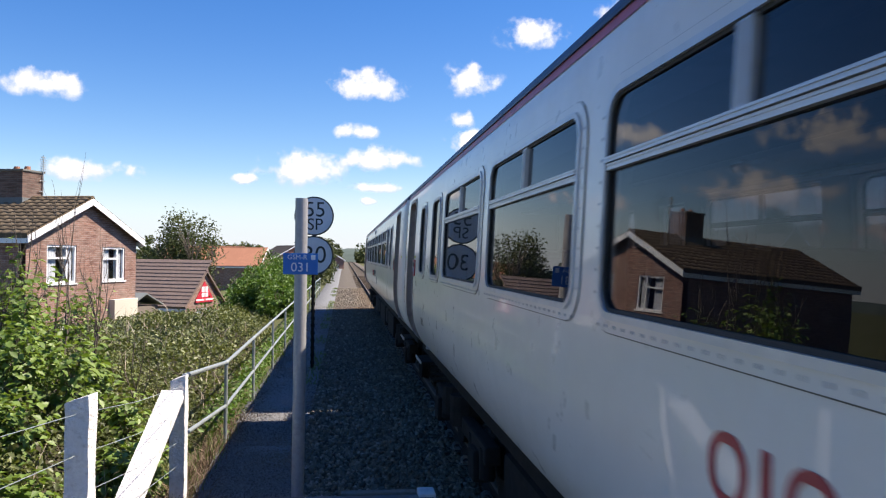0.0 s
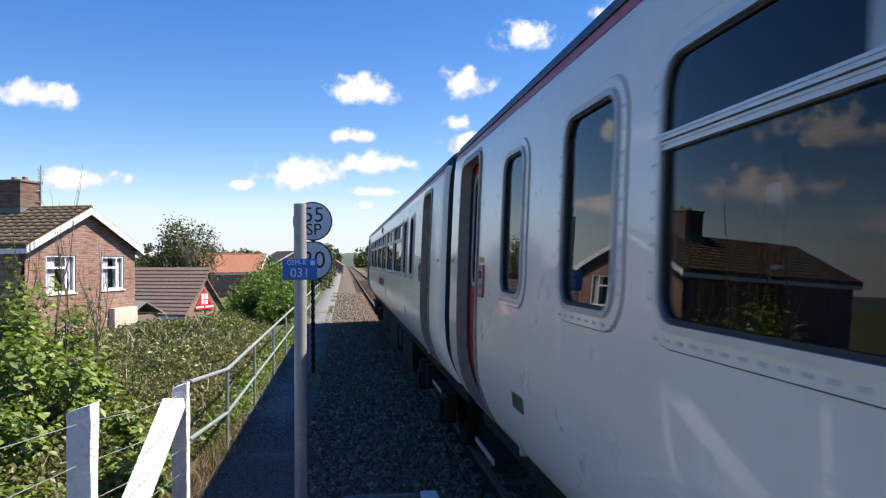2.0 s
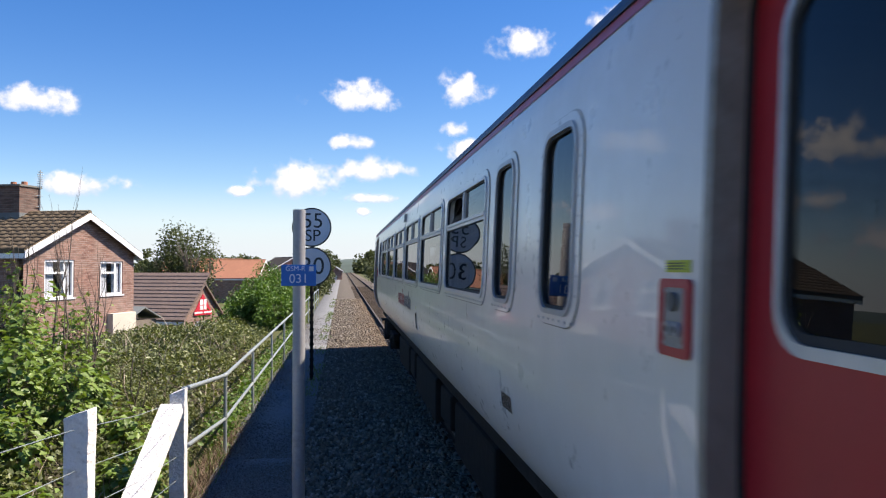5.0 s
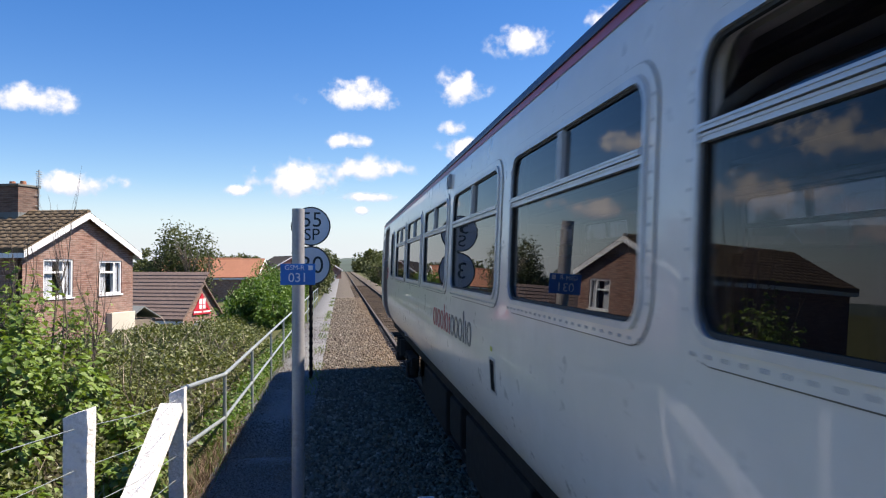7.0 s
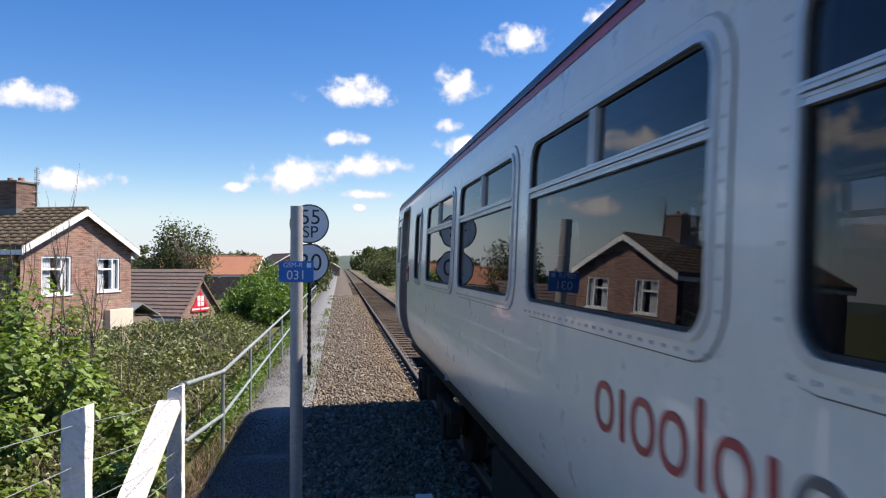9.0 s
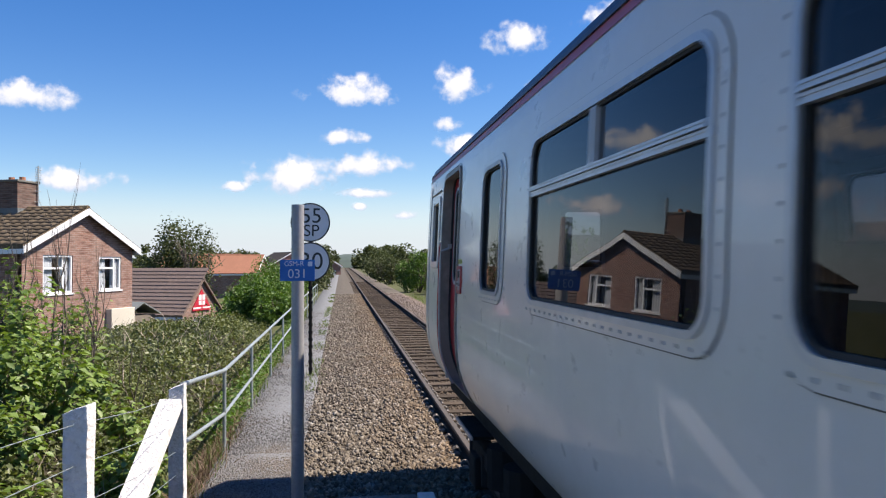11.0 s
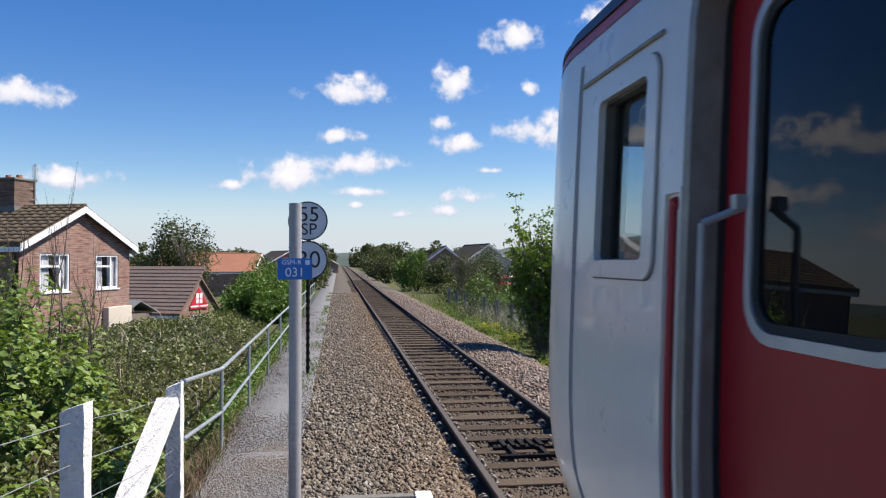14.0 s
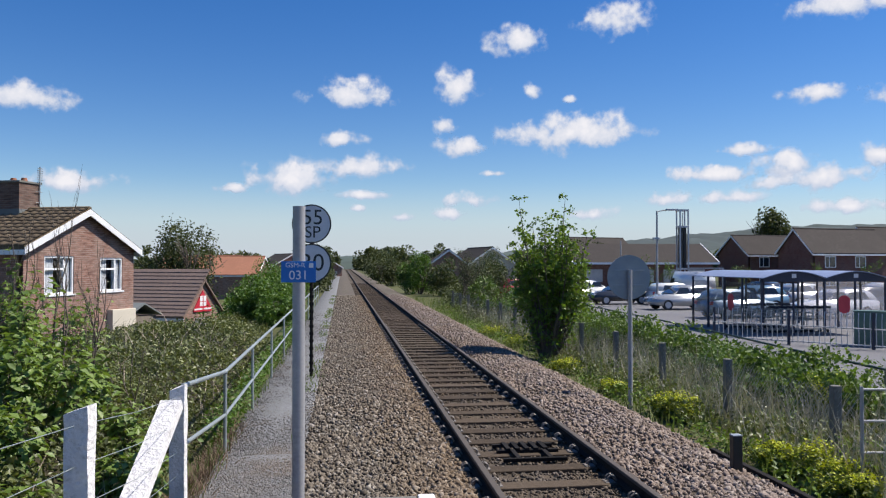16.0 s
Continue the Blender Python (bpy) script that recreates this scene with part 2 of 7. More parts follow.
M["brick_chimney"] = brickwork("sooty_brick", (0.17, 0.095, 0.070), (0.12, 0.075, 0.058), (0.17, 0.15, 0.13))
M["tile_brown"] = surface("brown_roof_tile", (0.165, 0.125, 0.080), (0.095, 0.072, 0.052), 7, 1.2, 0.9, bump=0.3, stain=(0.22, 0.19, 0.09), stain_amount=0.45, vary=0.18)
M["tile_grey"] = surface("grey_brown_roof_tile", (0.066, 0.058, 0.053), (0.044, 0.039, 0.036), 5, 0.8, 0.9, bump=0.4, vary=0.15)
M["tile_red_brown"] = surface("red_brown_roof_tile", (0.21, 0.150, 0.125), (0.14, 0.105, 0.09), 5, 0.8, 0.9, bump=0.4)
M["tile_orange"] = surface("orange_clay_roof_tile", (0.34, 0.150, 0.085), (0.26, 0.112, 0.066), 4, 0.6, 0.9, bump=0.3)
M["upvc"] = surface("white_plastic", (0.80, 0.81, 0.82), (0.74, 0.75, 0.76), 8, 1.0, 0.4, bump=0.02)
M["curtain"] = surface("pale_curtain", (0.62, 0.63, 0.66), (0.48, 0.50, 0.55), 6, 1.5, 0.9, bump=0.2)
M["room_dark"] = surface("dim_room_plaster", (0.16, 0.15, 0.14), (0.12, 0.11, 0.10), 4, 0.8, 0.9, bump=0.05)
M["render"] = surface("cream_render", (0.62, 0.57, 0.47), (0.54, 0.49, 0.40), 12, 0.9, 0.9, bump=0.15)
M["felt"] = surface("grey_green_felt", (0.17, 0.19, 0.19), (0.13, 0.145, 0.145), 12, 0.9, 0.95, bump=0.2)
M["wood_fence"] = surface("weathered_fence_wood", (0.24, 0.20, 0.16), (0.15, 0.125, 0.10), 10, 1.0, 0.9, bump=0.3, vary=0.2)
M["concrete"] = surface("weathered_concrete", (0.20, 0.195, 0.175), (0.12, 0.115, 0.10), 18, 1.3, 0.95, bump=0.3, stain=(0.12, 0.13, 0.09))
M["bark"] = surface("grey_brown_bark", (0.15, 0.12, 0.095), (0.08, 0.065, 0.052), 18, 2.0, 0.95, bump=0.6)
M["dead_stem"] = surface("pale_dry_stem", (0.40, 0.35, 0.27), (0.27, 0.22, 0.17), 10, 1.5, 0.95, bump=0.1)
M["soil"] = surface("leafy_soil", (0.055, 0.048, 0.030), (0.030, 0.028, 0.018), 6, 0.6, 0.98, bump=0.6)
M["bramble"] = foliage("bramble_leaves", (0.046, 0.055, 0.020), (0.115, 0.140, 0.047), (0.235, 0.255, 0.095), 0.32, 0.45, 0.55)
M["sapling_leaf"] = foliage("fresh_maple_leaves", (0.065, 0.115, 0.022), (0.150, 0.235, 0.046), (0.28, 0.37, 0.10), 0.38, 0.5, 0.8)
M["tree_leaf"] = foliage("mid_green_leaves", (0.040, 0.080, 0.014), (0.095, 0.165, 0.030), (0.17, 0.255, 0.055), 0.4, 0.5, 0.6)
M["lineside_leaf"] = foliage("light_green_leaves", (0.060, 0.110, 0.016), (0.135, 0.225, 0.032), (0.22, 0.32, 0.06), 0.45, 0.5, 0.6)
M["far_leaf"] = foliage("dull_green_leaves", (0.032, 0.046, 0.016), (0.075, 0.095, 0.034), (0.13, 0.15, 0.062), 0.3, 0.7, 0.25)
M["bush_leaf"] = foliage("bright_green_leaves", (0.035, 0.080, 0.012), (0.085, 0.165, 0.022), (0.150, 0.255, 0.045), 0.35, 0.55, 0.4)
M["weed"] = foliage("yellow_green_flowers", (0.22, 0.30, 0.012), (0.44, 0.48, 0.02), (0.62, 0.60, 0.035), 0.35, 0.6, 1.5)
M["dead_stems"] = foliage("reddish_dead_stems", (0.085, 0.055, 0.035), (0.17, 0.115, 0.075), (0.28, 0.20, 0.14), 0.1, 0.8, 1.5)
M["grass_blade"] = foliage("grass_blades", (0.065, 0.11, 0.022), (0.13, 0.19, 0.045), (0.26, 0.28, 0.11), 0.35, 0.6, 0.7)
M["dry_grass"] = foliage("dry_stalks", (0.20, 0.19, 0.15), (0.32, 0.30, 0.25), (0.48, 0.46, 0.40), 0.2, 0.8, 0.8)

for dull in ("rail", "ballast_bed", "sleeper", "soil", "grass_ground", "path", "tile_brown", "tile_grey", "brick", "underframe", "rail_head"):
    M[dull].node_tree.nodes["Principled BSDF"].inputs["Specular IOR Level"].default_value = 0.15


# ---- mesh helpers ----
def obj(name, me, mat, parent=None, label=""):
    ob = new(name, me)
    if mat is not None and not me.materials:
        me.materials.append(M[mat] if isinstance(mat, str) else mat)
    ob.parent = parent
    return tagged(ob, label)


def part(name, bm, mat, parent=None, label="", smooth=False, keep=False):
    """Links a bmesh as one mesh object under its thing."""
    me = bpy.data.meshes.new(name)
    if not keep:
        bmesh.ops.recalc_face_normals(bm, faces=bm.faces)
    bm.to_mesh(me)
    bm.free()
    if smooth:
        me.shade_smooth()
    return obj(name, me, mat, parent, label)


def thing(name, m, label, category, group="", kind=""):
    e = new(name)
    e.empty_display_size = 0.2
    e.matrix_world = m
    return tagged(e, label, category, group, kind)


def fast_mesh(name, verts, faces, smooth=False):
    """A mesh from arrays; faces is an n x k array of corners."""
    me = bpy.data.meshes.new(name)
    verts, faces = np.asarray(verts, np.float32), np.asarray(faces, np.int32)
    n, k = faces.shape
    me.vertices.add(len(verts))
    me.vertices.foreach_set("co", verts.ravel())
    me.loops.add(n * k)
    me.loops.foreach_set("vertex_index", faces.ravel())
    me.polygons.add(n)
    me.polygons.foreach_set("loop_start", np.arange(0, n * k, k, dtype=np.int32))
    me.update(calc_edges=True)
    if smooth:
        me.shade_smooth()
    return me


def box(bm, x0, x1, y0, y1, z0, z1, bevel=0.0):
    made = bmesh.ops.create_cube(bm, size=1.0, matrix=Matrix.Translation(((x0 + x1) / 2, (y0 + y1) / 2, (z0 + z1) / 2)) @ Matrix.Diagonal((x1 - x0, y1 - y0, z1 - z0, 1)))
    if bevel:
        edges = list({e for v in made["verts"] for e in v.link_edges})
        bmesh.ops.bevel(bm, geom=edges, offset=bevel, segments=2, affect="EDGES", profile=0.6)
    return bm


def boxed(*dims, bevel=0.0):
    return box(bmesh.new(), *dims, bevel=bevel)


def tube(bm, p0, p1, r0, r1=None, seg=8):
    p0, p1 = Vector(p0), Vector(p1)
    d = p1 - p0
    r1 = r0 if r1 is None else r1
    m = Matrix.Translation((p0 + p1) / 2) @ d.to_track_quat("Z", "Y").to_matrix().to_4x4()
    bmesh.ops.create_cone(bm, cap_ends=True, segments=seg, radius1=r0, radius2=r1, depth=d.length, matrix=m)
    return bm


def rod(*args, **kw):
    return tube(bmesh.new(), *args, **kw)


def prism(bm, outline, a, b, axis="y"):
    """A flat outline drawn out from a to b along an axis; outline in the two other axes."""
    def at(p, d):
        return {"y": (p[0], d, p[1]), "x": (d, p[0], p[1]), "z": (p[0], p[1], d)}[axis]
    va, vb = [bm.verts.new(at(p, a)) for p in outline], [bm.verts.new(at(p, b)) for p in outline]
    n = len(outline)
    bm.faces.new(va)
    bm.faces.new(vb[::-1])
    for i in range(n):
        bm.faces.new((va[i], va[(i + 1) % n], vb[(i + 1) % n], vb[i]))
    return bm


def rounded(x0, x1, z0, z1, r, n=5, m=0):
    """A rectangle with rounded corners as a list of points, its upright sides cut into m + 1."""
    pts = []
    for cx, cz, a0 in ((x1 - r, z1 - r, 0), (x0 + r, z1 - r, 90), (x0 + r, z0 + r, 180), (x1 - r, z0 + r, 270)):
        for i in range(n + 1):
            a = radians(a0 + 90 * i / n)
            pts.append((cx + r * math.cos(a), cz + r * math.sin(a)))
        if m and a0 in (90, 270):
            za, zb = (z1 - r, z0 + r) if a0 == 90 else (z0 + r, z1 - r)
            pts += [(x0 if a0 == 90 else x1, za + (zb - za) * k / (m + 1)) for k in range(1, m + 1)]
    return pts


def ring(bm, outer, inner, a, b, put):
    """A frame between two outlines of as many points, from depth a to b; put(p, d) places a point."""
    n = len(outer)
    o0, o1 = [bm.verts.new(put(p, a)) for p in outer], [bm.verts.new(put(p, b)) for p in outer]
    i0, i1 = [bm.verts.new(put(p, a)) for p in inner], [bm.verts.new(put(p, b)) for p in inner]
    for k in range(n):
        j = (k + 1) % n
        for q in ((o0[k], o0[j], i0[j], i0[k]), (o1[k], i1[k], i1[j], o1[j]), (o0[k], o1[k], o1[j], o0[j]), (i0[k], i0[j], i1[j], i1[k])):
            bm.faces.new(q)
    return bm


def lettering(text, size, mat, m, parent, label="", name="lettering"):
    """Built-in font, made into a mesh, thin, standing in the local xz plane and facing -y."""
    cu = bpy.data.curves.new("letters", "FONT")
    cu.body, cu.size, cu.align_x, cu.align_y, cu.extrude = text, size, "CENTER", "CENTER", 0.002
    ob = bpy.data.objects.new("letters", cu)
    me = bpy.data.meshes.new_from_object(ob)
    bpy.data.objects.remove(ob)
    ob = obj(name, me, mat, parent, label)
    ob.matrix_basis = m @ pose(0, 0, 0, 90)
    return ob


# ---- ground, track bed, platform ----
RAILS = (1.539, 3.044)
TRACK = 2.292
rng = np.random.default_rng(4)


def smooth_noise(x, y, s, seed=0.0):
    return noise.noise((x * s + seed, y * s - seed, seed))


def step(a, b, v):
    u = min(1.0, max(0.0, (v - a) / (b - a)))
    return u * u * (3 - 2 * u)


def ground_z(x, y):
    """The railway runs on a low bank: gardens lie lower on one side, a verge and car park on the other."""
    if x < TRACK:
        z = -0.34 - 2.1 * step(-2.2, -8.5, x)
    else:
        z = -0.48 - 0.12 * step(6.0, 11.0, x)
    z += 0.06 * smooth_noise(x, y, 0.35) * (1 if -1.6 > x or 5.2 < x < 11.5 else 0.2)
    far = step(150, 900, math.hypot(x, y))
    return z * (1 - far) - 0.6 * far


def spaced(near, far, first, grow):
    out, s = [0.0], first
    while out[-1] < far:
        out.append(out[-1] + s)
        if out[-1] > near:
            s *= grow
    return out


gx = spaced(14, 2600, 0.7, 1.25)
gy = spaced(60, 3600, 1.3, 1.25)
gxs = [-v for v in gx[:0:-1]] + gx
gys = [-v for v in spaced(14, 300, 2.0, 1.5)[:0:-1]] + gy
verts = [(x, y, ground_z(x, y)) for y in gys for x in gxs]
nx = len(gxs)
faces = [(j * nx + i, j * nx + i + 1, (j + 1) * nx + i + 1, (j + 1) * nx + i) for j in range(len(gys) - 1) for i in range(nx - 1)]
tagged(obj("ground", fast_mesh("ground", verts, faces, True), "grass_ground"), "rough grassy ground falling away from the railway", "ground", kind="structure")


def strip(name, cols, y0, y1, dy, mat, label, rough=0.0):
    """A long bed with a cross-section cols (x, z), uneven by rough."""
    ys = np.arange(y0, y1 + dy / 2, dy)
    v = [(x + rough * smooth_noise(y * 0.8, i, 1.0, 3.1), y, z + rough * smooth_noise(x * 3, y, 0.9, 7.7)) for y in ys for i, (x, z) in enumerate(cols)]
    k = len(cols)
    f = [(j * k + i, j * k + i + 1, (j + 1) * k + i + 1, (j + 1) * k + i) for j in range(len(ys) - 1) for i in range(k - 1)]
    return tagged(obj(name, fast_mesh(name, v, f, True), mat), label, name.split("_")[0], kind="structure")


BED = [(-0.75, -0.36), (-0.45, -0.21), (0.3, -0.19), (0.9, -0.17), (1.35, -0.17), (1.8, -0.20), (2.3, -0.20), (2.8, -0.20), (3.3, -0.16), (3.8, -0.14), (4.4, -0.18), (5.0, -0.36), (5.4, -0.55)]
strip("ballast_bed", BED, -25, 60, 1.0, "ballast_bed", "bed of brown stone ballast under the track", 0.03)
strip("ballast_bed", BED, 60, 700, 1.0, "ballast_far", "bed of brown stone ballast running on", 0.03)
strip("path", [(-1.66, -0.34), (-1.53, -0.205), (-1.0, -0.195), (-0.5, -0.20), (-0.4, -0.30)], 6.95, 160, 0.8, "path", "grey gravel walkway beside the track", 0.02)

# platform: level behind the eye, then a ramp that falls to the walkway
bm = bmesh.new()
RAMP = ((-30, 0.915), (-1.5, 0.915), (6.95, 0.15))
for (ya, za), (yb, zb) in zip(RAMP, RAMP[1:]):
    prism(bm, [(ya, -0.5), (yb, -0.5), (yb, zb), (ya, za)], -1.75, 0.80, "x")
tagged(part("platform", bm, "platform"), "end of a station platform with a ramp", "platform", kind="structure")
bm = bmesh.new()
prism(bm, [(6.95, -0.5), (10.4, -0.5), (10.4, -0.205), (6.95, -0.14)], -1.47, -0.42, "x")
tagged(part("ramp", bm, "path"), "grey gravel ramp at the platform end", "ramp", kind="structure")
bm = boxed(0.0, 0.66, 6.93, 7.03, -0.4, 0.175, bevel=0.012)
tagged(part("ramp_edging", bm, "concrete"), "dark concrete edging across the ramp end", "edging", kind="structure")
bm = boxed(0.67, 0.82, 6.80, 7.03, -0.4, 0.190, bevel=0.012)
tagged(part("edge_block", bm, "white_paint"), "white-painted concrete corner block of the platform", "kerb", kind="structure")


# track: two rails, sleepers and clips under one thing
track = thing("railway_track", Matrix.Identity(4), "single railway track with dark sleepers and rusty rails", "track", kind="structure")
HEAD = [(-0.036, -0.035), (-0.036, -0.006), (-0.030, 0.0), (0.030, 0.0), (0.036, -0.006), (0.036, -0.035)]
WEB = [(-0.068, -0.150), (0.068, -0.150), (0.068, -0.140), (0.012, -0.118), (0.010, -0.04), (0.034, -0.036), (-0.034, -0.036), (-0.010, -0.04), (-0.012, -0.118), (-0.068, -0.140)]
for x in RAILS:
    web = part("rail", prism(bmesh.new(), [(x + a, b) for a, b in WEB], -25, 700), "rail", track)
    part("rail_top", prism(bmesh.new(), [(x + a, b) for a, b in HEAD], -25, 700), "rail_head", web, "worn shining rail head")


# ---- train ----
# side profile of the body: height and half width
PROFILE = [(1.06, 1.155), (1.12, 1.205), (1.17, 1.236), (1.22, 1.263), (1.30, 1.295), (1.40, 1.325), (1.47, 1.335), (1.55, 1.342), (1.70, 1.347), (1.88, 1.344), (2.05, 1.338), (2.32, 1.328), (2.59, 1.316), (2.87, 1.301), (3.02, 1.290), (3.09, 1.280), (3.165, 1.262)]
CAB_CORNER = 23.38
LENGTH = CAB_CORNER + 1.3 * math.sin(radians(34))


def half_width(z):
    for (za, wa), (zb, wb) in zip(PROFILE, PROFILE[1:]):
        if z <= zb:
            u = max(0.0, (z - za) / (zb - za))
            return wa + (wb - wa) * u
    return PROFILE[-1][1]


def side_put(sign, inset=0.0):
    """Places (y, z) of a side on the body, d metres proud of it."""
    return lambda p, d: (sign * (half_width(p[1]) - inset + d), p[0], p[1])


def side_wall(holes, sign, inset, y0, y1, taper):
    """One side with rectangular openings through it."""
    bm = bmesh.new()
    ys = sorted({y0, y1, *[h[0] for h in holes], *[h[1] for h in holes], *[t for t, w in taper]})
    zs = sorted({z for z, w in PROFILE} | {h[2] for h in holes} | {h[3] for h in holes})
    narrow = lambda y: np.interp(y, [t for t, w in taper], [w for t, w in taper])
    grid = {(y, z): bm.verts.new((sign * (half_width(z) - inset - narrow(y)), y, z)) for y in ys for z in zs}
    for ya, yb in zip(ys, ys[1:]):
        for za, zb in zip(zs, zs[1:]):
            my, mz = (ya + yb) / 2, (za + zb) / 2
            if not any(h[0] < my < h[1] and h[2] < mz < h[3] for h in holes):
                bm.faces.new((grid[ya, za], grid[yb, za], grid[yb, zb], grid[ya, zb]))
    return bm


SILL, TRANSOM, TOP = 2.05, 2.588, 2.848


def train_window(car, sign, y0, y1, split, ajar=False):
    """A framed window; wide ones have a transom and two hopper panes above, one of them ajar on request."""
    put = side_put(sign)
    r = 0.11
    frame_ob = part("window_frame", ring(bmesh.new(), rounded(y0 - 0.082, y1 + 0.082, SILL - 0.056, TOP + 0.05, r + 0.06, m=6), rounded(y0 + 0.008, y1 - 0.008, SILL + 0.008, TOP - 0.006, r, m=6), -0.05, 0.007, put), "train_white", car, "white riveted window surround")
    part("surround_joint", ring(bmesh.new(), rounded(y0 - 0.087, y1 + 0.087, SILL - 0.061, TOP + 0.054, r + 0.064, m=6), rounded(y0 - 0.081, y1 + 0.081, SILL - 0.055, TOP + 0.049, r + 0.059, m=6), -0.004, 0.0025, put), "door_reveal", frame_ob, "dark sealed joint")
    part("window_trim", ring(bmesh.new(), rounded(y0 - 0.012, y1 + 0.012, SILL - 0.010, TOP + 0.014, r + 0.012, m=6), rounded(y0 + 0.014, y1 - 0.014, SILL + 0.014, TOP - 0.012, r - 0.01, m=6), -0.012, 0.016, put), "window_alu" if split else "train_grey", frame_ob, "aluminium glazing trim" if split else "grey glazing trim")
    part("glazing_seal", ring(bmesh.new(), rounded(y0 + 0.013, y1 - 0.013, SILL + 0.013, TOP - 0.011, r - 0.01, m=6), rounded(y0 + 0.030, y1 - 0.030, SILL + 0.028, TOP - 0.024, r - 0.02, m=6), -0.012, 0.004, put), "rubber", frame_ob, "black rubber glazing seal")
    bm = bmesh.new()
    n = int((y1 - y0) / 0.085)
    for i in range(n + 1):
        p = put((y0 + (y1 - y0) * i / n, SILL - 0.034), 0.006)
        bmesh.ops.create_cube(bm, size=0.011, matrix=Matrix.Translation(p))
    for yy in (y0 - 0.05, y1 + 0.05):
        for i in range(9):
            bmesh.ops.create_cube(bm, size=0.010, matrix=Matrix.Translation(put((yy, SILL + 0.08 + i * 0.08), 0.005)))
    tagged(part("rivets", bm, "train_grey", frame_ob), kind="stuff")
    if split:
        ym = y0 + (y1 - y0) * split
        bars = ((TRANSOM - 0.022, TRANSOM + 0.002, y0 - 0.02, y1 + 0.02, 0.012, "transom"), (TRANSOM + 0.005, TRANSOM + 0.026, y0 + 0.02, y1 - 0.02, 0.020, "transom"), (TRANSOM + 0.026, TOP - 0.02, ym - 0.036, ym - 0.006, 0.016, "mullion"), (TRANSOM + 0.026, TOP - 0.02, ym + 0.006, ym + 0.036, 0.016, "mullion"))
        for za, zb, ya, yb, proud, nm in bars:
            bm = ring(bmesh.new(), [(ya, za), (yb, za), (yb, zb), (ya, zb)], [(ya + 0.008, za + 0.008), (yb - 0.008, za + 0.008), (yb - 0.008, zb - 0.008), (ya + 0.008, zb - 0.008)], -0.02, proud, put)
            bm.faces.new([bm.verts.new(put(p, proud - 0.003)) for p in ((ya, za), (yb, za), (yb, zb), (ya, zb))])
            part(nm, bm, "window_alu", frame_ob, "aluminium glazing bar")
        panes = [(y0, y1, SILL, TRANSOM - 0.02, 0), (y0, ym - 0.02, TRANSOM, TOP, 0), (ym + 0.02, y1, TRANSOM, TOP, 0.13 if ajar else 0)]
    else:
        panes = [(y0, y1, SILL, TOP, 0)]
    for ya, yb, za, zb, tilt in panes:
        bm = bmesh.new()
        bm.faces.new([bm.verts.new(put(p, (-0.004 if zb == TOP and split else -0.008) - (tilt if p[1] == TOP else 0))) for p in ((ya, za), (yb, za), (yb, zb), (ya, zb))][::sign])
        pane = part("pane", bm, "train_glass", frame_ob, "hopper pane tipped open inwards" if tilt else "", keep=True)
        pane.visible_shadow = False


RECESS = 0.092


